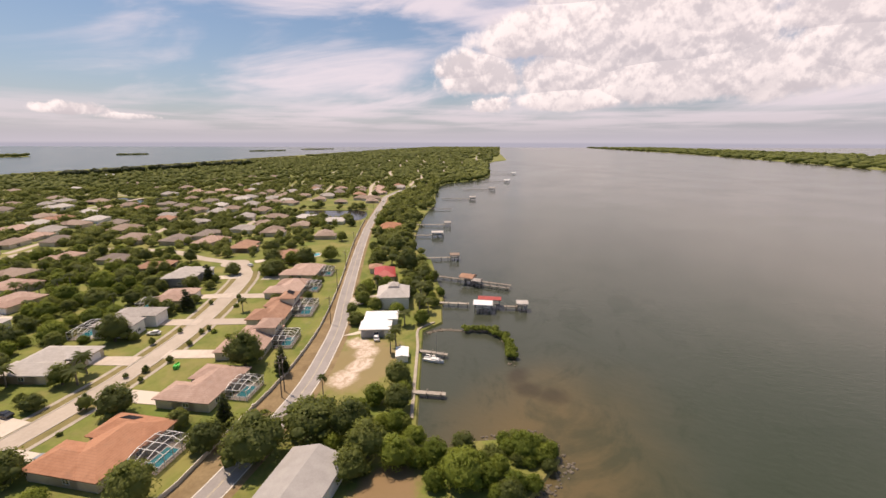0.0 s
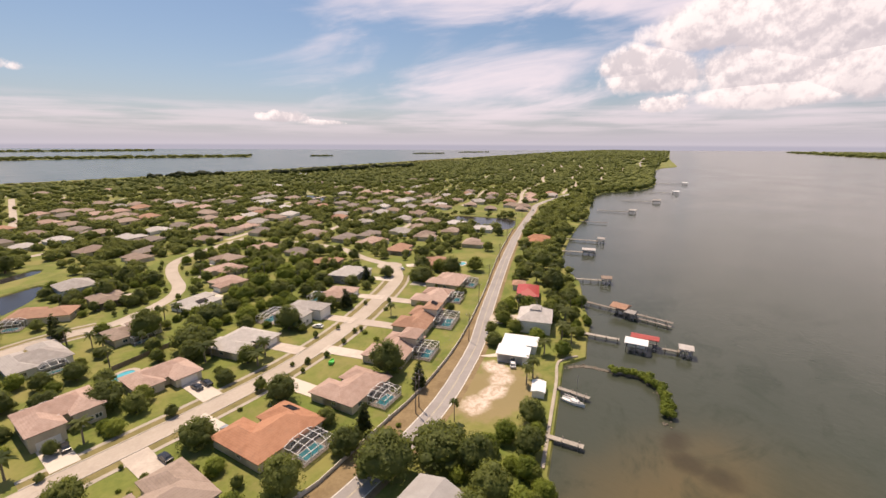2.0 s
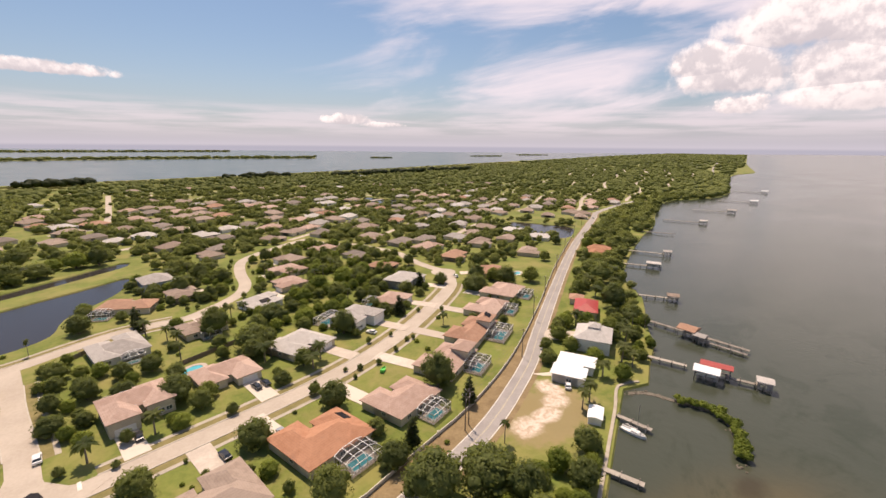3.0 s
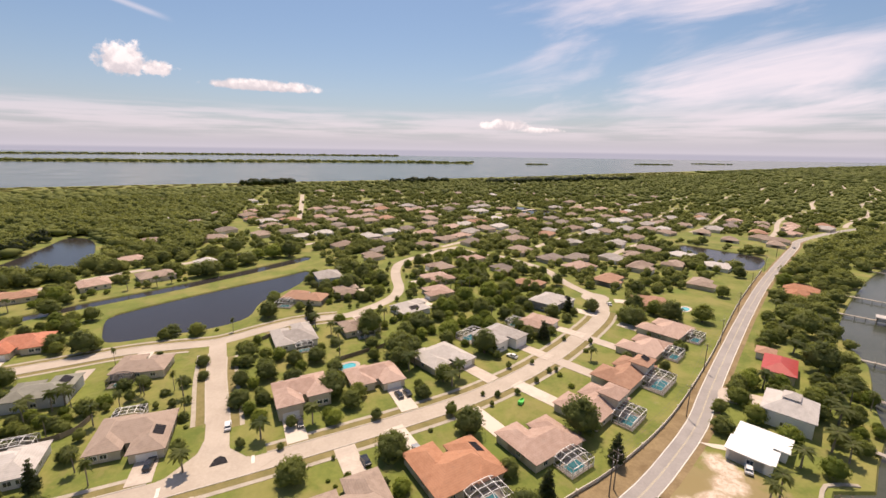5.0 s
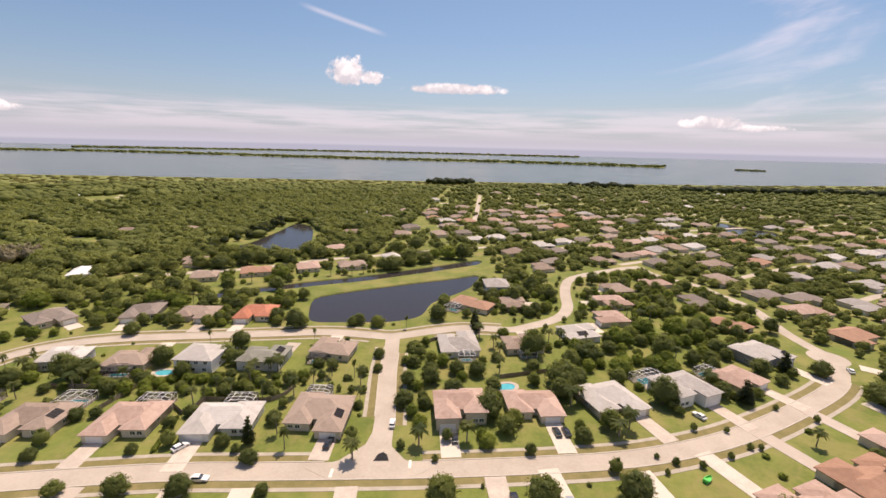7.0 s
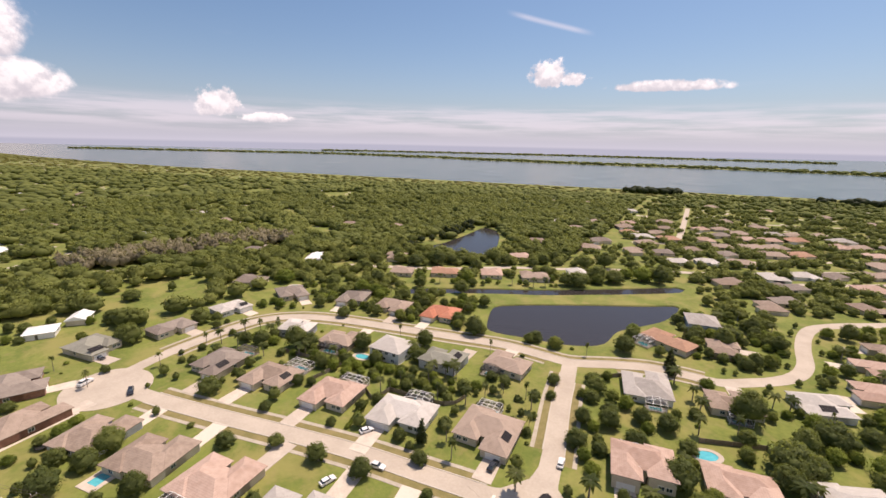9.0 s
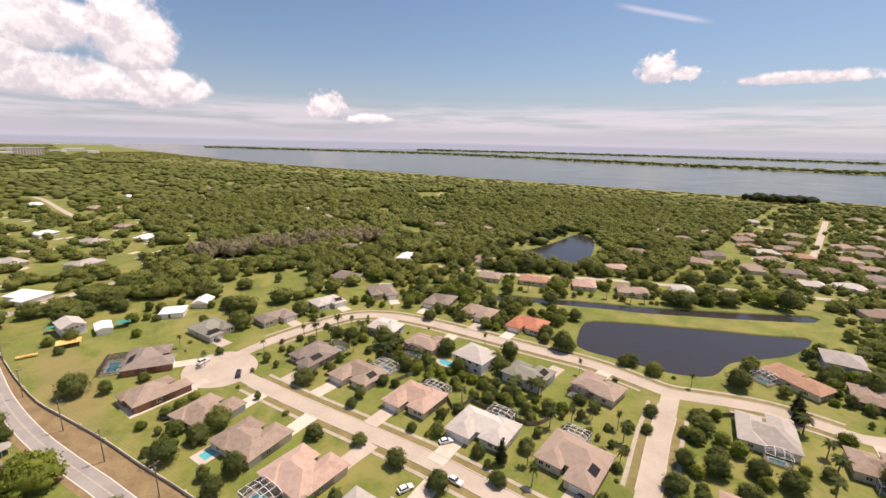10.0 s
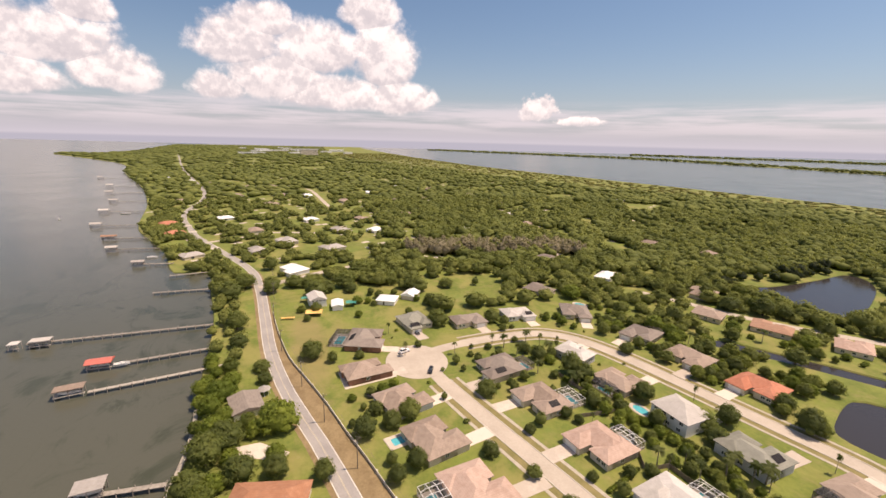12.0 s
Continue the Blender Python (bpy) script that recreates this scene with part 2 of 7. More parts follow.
def leafage(name, dark, light, leafy=0.42, patch=0.45, grain=9.0):
    mat = bpy.data.materials.new(name)
    mat.use_nodes = True
    k = Nodes(mat.node_tree)
    one = k.add("ShaderNodeObjectInfo").outputs["Random"]
    leaf = k.add("ShaderNodeNewGeometry").outputs["Random Per Island"]
    pos = k.add("ShaderNodeTexCoord").outputs["Object"]
    f = k.math("ADD", k.math("MULTIPLY", leaf, leafy), k.math("MULTIPLY", k.noise(pos, patch, 3.0), 1.0 - leafy))
    f = k.math("ADD", f, k.math("MULTIPLY", k.math("SUBTRACT", one, 0.5), 0.55 if patch > 0.2 else 0.0))
    if patch < 0.2:  # whole stands of trees differ, not only crowns
        f = k.math("ADD", f, k.math("MULTIPLY", k.math("SUBTRACT", k.noise(pos, 0.011, 4.0, 0.6), 0.5), 0.9))
    twigs = k.noise(pos, grain, 3.0, 0.7)
    f = k.math("ADD", f, k.math("MULTIPLY", k.math("SUBTRACT", twigs, 0.5), 0.5))
    col = k.mix(k.step(f, 0.15, 0.9), (*dark, 1), (*light, 1))
    b = k.add("ShaderNodeBsdfPrincipled")
    k.put(b.inputs["Base Color"], col)
    b.inputs["Roughness"].default_value = 0.62
    n = k.add("ShaderNodeBump")
    n.inputs["Strength"].default_value = 0.5 if patch > 0.2 else 0.18
    n.inputs["Distance"].default_value = 0.5
    k.put(n.inputs["Height"], twigs)
    k.put(b.inputs["Normal"], n.outputs[0])
    b.inputs["Specular IOR Level"].default_value = 0.25 if patch > 0.2 else 0.08
    t = k.add("ShaderNodeBsdfTranslucent")
    k.put(t.inputs[0], k.mix(0.5, col, (0.30, 0.33, 0.06, 1)))
    m = k.add("ShaderNodeMixShader")
    m.inputs[0].default_value = 0.48 if patch > 0.2 else 0.36
    k.put(m.inputs[1], b.outputs[0])
    k.put(m.inputs[2], t.outputs[0])
    end = k.add("ShaderNodeOutputMaterial")
    k.put(end.inputs[0], m.outputs[0])
    return mat


def water_surface(name, deep, shallow, weed, wave, patch, rough=0.12):
    mat = bpy.data.materials.new(name)
    mat.use_nodes = True
    k = Nodes(mat.node_tree)
    pos = k.add("ShaderNodeTexCoord").outputs["Object"]
    sep = k.add("ShaderNodeSeparateXYZ")
    k.put(sep.inputs[0], pos)
    x, y, _ = sep.outputs
    col = (*deep, 1)
    if patch:
        # clearer, darker water over weed towards the southern bank
        shelf = k.math("MULTIPLY", k.step(k.math("SUBTRACT", y, k.math("MULTIPLY", k.math("MAXIMUM", x, 0.0), 0.33)), -230.0, -90.0), k.step(x, -30.0, 50.0))
        col = k.mix(k.math("MULTIPLY", shelf, 0.80), col, (0.044, 0.054, 0.037, 1))
        # sandy shallows off the point, then weed beds in the clear water
        u, v = k.math("DIVIDE", k.math("SUBTRACT", x, 76.0), 48.0), k.math("DIVIDE", k.math("ADD", y, 6.0), 30.0)
        d = k.math("SQRT", k.math("ADD", k.math("MULTIPLY", u, u), k.math("MULTIPLY", v, v)))
        d = k.math("ADD", d, k.math("MULTIPLY", k.math("SUBTRACT", k.noise(pos, 0.03, 4.0), 0.5), 0.7))
        col = k.mix(k.step(d, 1.25, 0.2), col, (*shallow, 1))
        beds = k.step(k.noise(k.join(k.math("MULTIPLY", x, 0.7), y, 0.0), 0.05, 7.0, 0.68, 0.8), 0.50, 0.66)
        reach = k.step(k.math("SUBTRACT", y, k.math("MULTIPLY", k.math("MAXIMUM", x, 0.0), 0.33)), -190.0, -60.0)
        col = k.mix(k.math("MULTIPLY", k.math("MULTIPLY", beds, reach), 0.55), col, (*weed, 1))
        # a drowned bar of weedy stones that runs on from the spit
        bar_d = None
        for cx, cy, rx, ry in ((104.0, 11.0, 5.0, 3.0), (98.0, 6.0, 3.6, 4.2), (98.0, -1.0, 4.0, 4.0)):
            e, g = k.math("DIVIDE", k.math("SUBTRACT", x, cx), rx), k.math("DIVIDE", k.math("SUBTRACT", y, cy), ry)
            one = k.math("SQRT", k.math("ADD", k.math("MULTIPLY", e, e), k.math("MULTIPLY", g, g)))
            bar_d = one if bar_d is None else k.math("MINIMUM", bar_d, one)
        bar_d = k.math("ADD", bar_d, k.math("MULTIPLY", k.math("SUBTRACT", k.noise(pos, 0.16, 5.0, 0.65), 0.5), 1.4))
        col = k.mix(k.math("MULTIPLY", k.step(bar_d, 1.5, 0.4), 0.65), col, (0.040, 0.030, 0.015, 1))
        p, q = k.math("DIVIDE", k.math("SUBTRACT", x, 95.0), 120.0), k.math("DIVIDE", k.math("ADD", y, 72.0), 62.0)
        bed = k.math("SQRT", k.math("ADD", k.math("MULTIPLY", p, p), k.math("MULTIPLY", q, q)))
        bed = k.math("ADD", bed, k.math("MULTIPLY", k.math("SUBTRACT", k.noise(pos, 0.045, 5.0, 0.60, 0.3), 0.5), 1.3))
        col = k.mix(k.math("MULTIPLY", k.step(bed, 1.35, 0.25), 0.60), col, (0.028, 0.042, 0.022, 1))
    b = k.add("ShaderNodeBsdfPrincipled")
    k.put(b.inputs["Base Color"], col)
    k.put(b.inputs["Roughness"], k.math("ADD", rough, k.math("MULTIPLY", k.noise(pos, 0.012, 4.0), 0.12)))
    b.inputs["IOR"].default_value = 1.33
    n = k.add("ShaderNodeBump")
    n.inputs["Strength"].default_value = wave
    n.inputs["Distance"].default_value = 0.25
    k.put(n.inputs["Height"], k.noise(k.join(k.math("MULTIPLY", x, 1.0), k.math("MULTIPLY", y, 0.6), 0.0), 0.55, 5.0, 0.6))
    k.put(b.inputs["Normal"], n.outputs[0])
    end = k.add("ShaderNodeOutputMaterial")
    k.put(end.inputs[0], b.outputs[0])
    return mat


def screen_mesh():
    mat = bpy.data.materials.new("insect_screen")
    mat.use_nodes = True
    k = Nodes(mat.node_tree)
    d = k.add("ShaderNodeBsdfDiffuse")
    d.inputs[0].default_value = (0.06, 0.06, 0.065, 1)
    t = k.add("ShaderNodeBsdfTransparent")
    m = k.add("ShaderNodeMixShader")
    m.inputs[0].default_value = 0.42
    k.put(m.inputs[1], t.outputs[0])
    k.put(m.inputs[2], d.outputs[0])
    end = k.add("ShaderNodeOutputMaterial")
    k.put(end.inputs[0], m.outputs[0])
    return mat


M_SCREEN = screen_mesh()
M_GRASS = surface("turf", (0.094, 0.128, 0.021), (0.188, 0.212, 0.046), 0.07, 0.95, 9.0, 0.3, extra=grass_wear)
M_VERGE = surface("dry_verge", (0.17, 0.115, 0.058), (0.29, 0.215, 0.115), 0.16, 0.95, 7.0, 0.3)
M_STRIP = surface("thin_roadside_grass", (0.150, 0.135, 0.045), (0.255, 0.205, 0.090), 0.25, 0.95, 7.0, 0.3)
M_ROAD = surface("worn_asphalt", (0.262, 0.240, 0.228), (0.355, 0.328, 0.308), 0.13, 0.9, 12.0, 0.1)
M_STREET = surface("pale_street", (0.378, 0.322, 0.264), (0.480, 0.416, 0.348), 0.10, 0.9, 12.0, 0.1)
M_PAVE = surface("sidewalk_concrete", (0.33, 0.288, 0.232), (0.45, 0.40, 0.33), 0.4, 0.9, 6.0, 0.1)
M_DRIVE = surface("driveway_concrete", (0.44, 0.375, 0.315), (0.60, 0.53, 0.45), 0.25, 0.9, 6.0, 0.1, spread=0.4)
M_PAINT = surface("road_paint", (0.62, 0.58, 0.50), (0.78, 0.75, 0.68), 0.8, 0.8)
M_YELLOW = surface("yellow_paint", (0.46, 0.40, 0.28), (0.54, 0.47, 0.33), 0.8, 0.8)
M_KERB = surface("kerb_concrete", (0.40, 0.36, 0.305), (0.52, 0.475, 0.415), 0.6, 0.9)
M_RIVER = water_surface("river_water", (0.086, 0.087, 0.066), (0.118, 0.090, 0.042), (0.028, 0.038, 0.020), 0.35, True)
M_POND = water_surface("pond_water", (0.038, 0.034, 0.034), (0.06, 0.05, 0.03), (0.02, 0.02, 0.02), 0.12, False, 0.10)
M_OAK = leafage("oak_leaves", (0.092, 0.120, 0.036), (0.205, 0.238, 0.062))
M_LAUREL = leafage("laurel_leaves", (0.108, 0.140, 0.030), (0.235, 0.268, 0.056))
M_LIME = leafage("bright_leaves", (0.118, 0.166, 0.024), (0.262, 0.318, 0.052))
M_PINE = leafage("dark_needles", (0.018, 0.032, 0.014), (0.050, 0.070, 0.024))
M_PALM = leafage("palm_fronds", (0.050, 0.075, 0.020), (0.130, 0.150, 0.045))
M_DEAD = leafage("bare_twigs", (0.185, 0.162, 0.108), (0.330, 0.290, 0.200), 0.35, 0.05, 1.4)
M_CANOPY = leafage("woodland_canopy", (0.118, 0.142, 0.042), (0.222, 0.246, 0.074), 0.30, 0.05, 1.4)
M_CANOPY_B = leafage("bright_canopy", (0.145, 0.168, 0.048), (0.268, 0.288, 0.086), 0.30, 0.05, 1.4)
M_MARSH = leafage("marsh_scrub", (0.150, 0.150, 0.040), (0.290, 0.270, 0.085), 0.25, 0.05, 1.4)
M_BARK = surface("bark", (0.08, 0.06, 0.045), (0.19, 0.155, 0.12), 2.0, 0.95, 5.0, 0.5)
M_PTRUNK = surface("palm_trunk", (0.16, 0.13, 0.10), (0.30, 0.26, 0.21), 2.0, 0.95, 5.0, 0.4)
M_WOOD = surface("grey_planks", (0.20, 0.175, 0.15), (0.40, 0.36, 0.31), 0.9, 0.9, 7.0, 0.3, spread=0.3)
M_POLE = surface("creosoted_pole", (0.10, 0.08, 0.06), (0.22, 0.18, 0.14), 1.5, 0.9)
M_WHITE = surface("white_paint", (0.70, 0.69, 0.66), (0.82, 0.81, 0.79), 0.5, 0.5)
M_METAL = surface("white_metal_roof", (0.74, 0.74, 0.73), (0.86, 0.86, 0.85), 0.3, 0.35, spec=0.5)
M_GLASS = surface("window_glass", (0.03, 0.04, 0.05), (0.06, 0.075, 0.09), 0.6, 0.08, spec=0.8)
M_POOL = surface("pool_water", (0.05, 0.34, 0.42), (0.10, 0.48, 0.54), 0.8, 0.06, spec=0.6)
M_SOLAR = surface("solar_panel", (0.010, 0.009, 0.011), (0.024, 0.021, 0.024), 0.7, 0.5, spec=0.12)
M_BRONZE = surface("bronze_frame", (0.09, 0.075, 0.065), (0.15, 0.13, 0.115), 0.7, 0.5)
M_FENCE = surface("fence_panel", (0.46, 0.42, 0.35), (0.60, 0.56, 0.48), 0.5, 0.85, spread=0.3)
M_PLANK = surface("fence_wood", (0.16, 0.125, 0.09), (0.28, 0.23, 0.18), 0.9, 0.9, spread=0.3)
M_ROCK = surface("shore_rock", (0.075, 0.062, 0.045), (0.19, 0.165, 0.13), 0.9, 0.9, 5.0, 0.5)
M_RUBBER = surface("tyre_rubber", (0.02, 0.02, 0.02), (0.04, 0.04, 0.04), 2.0, 0.8)
M_CHROME = surface("grey_trim", (0.30, 0.30, 0.31), (0.42, 0.42, 0.43), 2.0, 0.4, metal=0.6)
ROOF = {
    "tan": roofing("tan_shingles", (0.245, 0.184, 0.145), (0.365, 0.284, 0.232)),
    "pink": roofing("pinkish_tiles", (0.365, 0.245, 0.195), (0.495, 0.360, 0.298)),
    "orange": roofing("orange_tiles", (0.330, 0.150, 0.085), (0.450, 0.228, 0.138)),
    "rust": roofing("rust_tiles", (0.313, 0.174, 0.117), (0.418, 0.252, 0.174)),
    "red": roofing("red_tiles", (0.40, 0.150, 0.090), (0.53, 0.225, 0.145)),
    "grey": roofing("grey_shingles", (0.313, 0.287, 0.265), (0.435, 0.405, 0.378)),
    "pale": roofing("pale_shingles", (0.435, 0.405, 0.374), (0.557, 0.526, 0.496)),
    "dark": roofing("dark_shingles", (0.191, 0.157, 0.135), (0.278, 0.235, 0.204)),
    "green": roofing("grey_green_shingles", (0.200, 0.196, 0.161), (0.278, 0.274, 0.231)),
    "white": M_METAL,
    "slate": surface("plain_grey_roofing", (0.30, 0.285, 0.27), (0.38, 0.362, 0.345), 0.35, 0.75, 9.0, 0.15),
    "faded": surface("faded_red_metal_roof", (0.50, 0.135, 0.105), (0.62, 0.20, 0.16), 0.5, 0.55, spread=0.2),
    "crimson": surface("red_metal_roof", (0.33, 0.045, 0.040), (0.42, 0.065, 0.055), 0.5, 0.5, spread=0.2),
}
WALL = {
    "cream": surface("cream_stucco", (0.52, 0.45, 0.35), (0.64, 0.57, 0.46), 0.5, 0.9, spread=0.3),
    "grey": surface("grey_stucco", (0.44, 0.44, 0.45), (0.56, 0.56, 0.57), 0.5, 0.9, spread=0.3),
    "white": surface("white_stucco", (0.66, 0.65, 0.63), (0.78, 0.77, 0.75), 0.5, 0.9),
    "brick": surface("red_brick", (0.24, 0.11, 0.075), (0.36, 0.19, 0.135), 1.2, 0.9),
    "blue": surface("blue_siding", (0.40, 0.46, 0.54), (0.50, 0.56, 0.64), 0.5, 0.9),
}

# ---- making meshes ----
def link_mesh(name, verts, faces, mat, parent=None, label="", smooth=False):
    me = bpy.data.meshes.new(name)
    me.from_pydata([tuple(v) for v in verts], [], faces)
    me.materials.append(mat)
    if smooth:
        me.shade_smooth()
    ob = new(name, me)
    if parent is not None:
        ob.parent = parent
    if label:
        tagged(ob, label)
    return ob


def part(name, bm, mat, parent, label="", smooth=False):
    """Links a bmesh as one mesh object under a thing or a part."""
    me = bpy.data.meshes.new(name)
    bm.to_mesh(me)
    bm.free()
    me.materials.append(mat)
    if smooth:
        me.shade_smooth()
    ob = new(name, me)
    ob.parent = parent
    if label:
        tagged(ob, label)
    return ob


def box(bm, x0, x1, y0, y1, z0, z1, m=None):
    vs = [Vector((x, y, z)) for z in (z0, z1) for x, y in ((x0, y0), (x1, y0), (x1, y1), (x0, y1))]
    vs = [bm.verts.new(m @ v if m else v) for v in vs]
    for f in ((3, 2, 1, 0), (4, 5, 6, 7), (0, 1, 5, 4), (1, 2, 6, 5), (2, 3, 7, 6), (3, 0, 4, 7)):
        bm.faces.new([vs[i] for i in f])


def bar(bm, a, b, r, sides=4, r2=None):
    """A rod from a to b."""
    a, b = Vector(a), Vector(b)
    turn = (b - a).to_track_quat("Z", "Y").to_matrix()
    r2 = r if r2 is None else r2
    rings = []
    for p, q in ((a, r), (b, r2)):
        rings.append([bm.verts.new(p + turn @ Vector((q * math.cos(math.tau * (i + 0.5) / sides), q * math.sin(math.tau * (i + 0.5) / sides), 0))) for i in range(sides)])
    for i in range(sides):
        j = (i + 1) % sides
        bm.faces.new((rings[0][i], rings[0][j], rings[1][j], rings[1][i]))
    bm.faces.new(rings[0][::-1])
    bm.faces.new(rings[1])


def thing(name, m, label, category, group="", kind=""):
    ob = new(name)
    ob.matrix_world = m
    return tagged(ob, label, category, group, kind)


def smooth_line(points, closed=False, step=6.0):
    """A Catmull-Rom curve through the points."""
    p = [np.array(q, float) for q in points]
    n = len(p)
    out = []
    for i in range(n if closed else n - 1):
        a, b, c, d = (p[(i + o) % n] if closed else p[min(max(i + o, 0), n - 1)] for o in (-1, 0, 1, 2))
        count = max(1, int(np.linalg.norm(c - b) / step))
        for s in range(count):
            t = s / count
            out.append(0.5 * (2 * b + (c - a) * t + (2 * a - 5 * b + 4 * c - d) * t * t + (3 * b - a - 3 * c + d) * t ** 3))
    if not closed:
        out.append(p[-1])
    return np.array(out)


def side_line(line, off):
    """The line shifted to its left by off."""
    t = np.gradient(line, axis=0)
    t /= np.linalg.norm(t, axis=1)[:, None] + 1e-9
    return line + np.stack([-t[:, 1], t[:, 0]], 1) * off


def ribbon(name, line, lo, hi, z, mat, deep=0.10, kind="structure", label="", category=""):
    """A slab along a line, between two offsets to its left, with its top at z."""
    a, b = side_line(line, lo), side_line(line, hi)
    n = len(line)
    verts = [(*p, z) for p in a] + [(*p, z) for p in b] + [(*p, z - deep) for p in a] + [(*p, z - deep) for p in b]
    faces = []
    for i in range(n - 1):
        faces += [(i, i + 1, n + i + 1, n + i), (i + 1, i, 2 * n + i, 2 * n + i + 1), (n + i, n + i + 1, 3 * n + i + 1, 3 * n + i)]
    ob = link_mesh(name, verts, faces, mat)
    return tagged(ob, label, category, "", kind)


def slab(name, points, z, mat, deep=0.12, label="", category="", kind="structure"):
    """A flat slab with the given outline, counter-clockwise, with its top at z."""
    n = len(points)
    verts = [(p[0], p[1], z) for p in points] + [(p[0], p[1], z - deep) for p in points]
    faces = [tuple(range(n))] + [(i, n + i, n + (i + 1) % n, (i + 1) % n) for i in range(n)]
    ob = link_mesh(name, verts, faces, mat)
    return tagged(ob, label, category, "", kind)


def ring_of(x, y, rx, ry, rot=0.0, n=28, a0=0.0, a1=math.tau):
    c, s = math.cos(rot), math.sin(rot)
    out = []
    for i in range(n):
        a = a0 + (a1 - a0) * i / (n - 1 if a1 - a0 < 6.28 else n)
        u, v = rx * math.cos(a), ry * math.sin(a)
        out.append((x + c * u - s * v, y + s * u + c * v))
    return out


# ---- ground and water ----
WEST_SHORE = [(5200, 1700), (3342, 1085), (2370, 763), (1700, 520), (1549, 474), (1393, 470), (1158, 397), (871, 292), (785, 268), (725, 262), (674, 272), (640, 282), (585, 272), (531, 249), (470, 222), (421, 197), (340, 168), (238, 122), (205, 92),
              (178, 76), (157, 61), (140, 54), (128, 48), (118, 51), (106, 45), (90, 37), (70, 27), (63, 19), (70, 12), (77, 1), (73, -7), (60, -4),
              (40, -6), (10, -12), (-50, -16), (-110, -20), (-150, -17), (-191, -20), (-234, -21), (-264, -23), (-312, -30), (-352, -36),
              (-362, -60), (-420, -76), (-480, -100), (-558, -128), (-740, -160), (-983, -224), (-1300, -330), (-1720, -449), (-2150, -700),
              (-2493, -908), (-2620, -900), (-2800, -720), (-5200, -900)]
EAST_SHORE = [(-5200, 1000), (-4584, 880), (-3200, 800), (-2359, 770), (-1604, 795), (-1200, 860), (-940, 905), (-422, 1000), (-38, 1075), (250, 1130),
              (700, 1240), (1343, 1450), (2776, 1850), (5200, 2500)]
POND = [(-83, 192), (-91, 206), (-95, 224), (-88, 232), (-73, 243), (-46, 260), (-22, 274), (-5, 285), (-3, 276), (-9, 255), (-20, 238), (-28, 226), (-30, 212),
        (-34, 204), (-46, 197), (-64, 194)]
CANAL = [(-153, 224), (-131, 239), (-116, 249), (-97, 260), (-82, 269), (-57, 287), (-35, 303), (-6, 325), (-3, 314), (-31, 291), (-52, 276), (-77, 258.5), (-92, 250.5), (-111, 239.5),
         (-128, 229), (-147, 215)]
WOOD_POND = [(-206, 326), (-203, 352), (-203, 396), (-205, 438), (-192, 440), (-174, 416), (-154, 364), (-145, 330), (-158, 314), (-182, 316)]
GREEN_POND = [(287, 229), (291, 255), (289, 281), (304, 288), (318, 289), (326, 276), (334, 257), (341, 236), (313, 214), (292, 209)]
PARK_POND = [(262, 492), (270, 530), (288, 562), (298, 556), (304, 530), (322, 508), (312, 482), (284, 474)]

west = smooth_line(WEST_SHORE, step=14)
east = smooth_line(EAST_SHORE, step=40)
LAND = np.vstack([west[::-1], east[::-1]])  # counter-clockwise
ponds = [smooth_line(p, True, 4) for p in (POND, CANAL, WOOD_POND, GREEN_POND, PARK_POND)]


def area(loop):
    x, y = loop[:, 0], loop[:, 1]
    return 0.5 * np.sum(x * np.roll(y, -1) - np.roll(x, -1) * y)


def inside(loop, x, y):
    a, b = loop, np.roll(loop, -1, axis=0)
    c = (a[:, 1] > y) != (b[:, 1] > y)
    with np.errstate(divide="ignore", invalid="ignore"):
        xs = a[:, 0] + (y - a[:, 1]) * (b[:, 0] - a[:, 0]) / (b[:, 1] - a[:, 1])
    return bool(np.sum(c & (x < xs)) % 2)


def build_ground():
    loops = [LAND] + ponds
    pts, edges = [], []
    for loop in loops:
        s = len(pts)
        pts += [Vector(p) for p in loop]
        edges += [(s + i, s + (i + 1) % len(loop)) for i in range(len(loop))]
    v, e, f, *_ = delaunay_2d_cdt(pts, edges, [], 0, 1e-4)
    verts = [(p.x, p.y, 0.0) for p in v]
    faces = []
    for q in f:
        mx, my = sum(v[i].x for i in q) / 3, sum(v[i].y for i in q) / 3
        if inside(LAND, mx, my) and not any(inside(p, mx, my) for p in ponds):
            faces.append(tuple(q))
    # banks that run down into the water
    for i, loop in enumerate(loops):
        s, n = len(verts), len(loop)
        closed = np.vstack([loop[-1:], loop, loop[:1]])
        t = (closed[2:] - closed[:-2])
        t /= np.linalg.norm(t, axis=1)[:, None] + 1e-9
        away = np.stack([t[:, 1], -t[:, 0]], 1) * (1.0 if area(loop) > 0 else -1.0) * (1.0 if i == 0 else -1.0)
        verts += [(*p, 0.0) for p in loop] + [(*(p + q * (1.6 if i else 1.0)), -1.6) for p, q in zip(loop, away)]
        faces += [(s + j, s + n + j, s + n + (j + 1) % n, s + (j + 1) % n) for j in range(n)]
    ob = link_mesh("ground", verts, faces, M_GRASS)
    tagged(ob, "flat green ground with dry and mown patches", "ground", "", "structure")
    for p in ponds:
        slab("pond", p if area(p) > 0 else p[::-1], -0.55, M_POND, 0.3, "dark still retention pond with grassy banks", "pond")
    r = 7500
    tagged(link_mesh("river", [(-r, -r, -0.7), (r, -r, -0.7), (r, r, -0.7), (-r, r, -0.7)], [(0, 1, 2, 3)], M_RIVER), "wide brown-green river and lagoon with light ripples", "water", "", "structure")


build_ground()


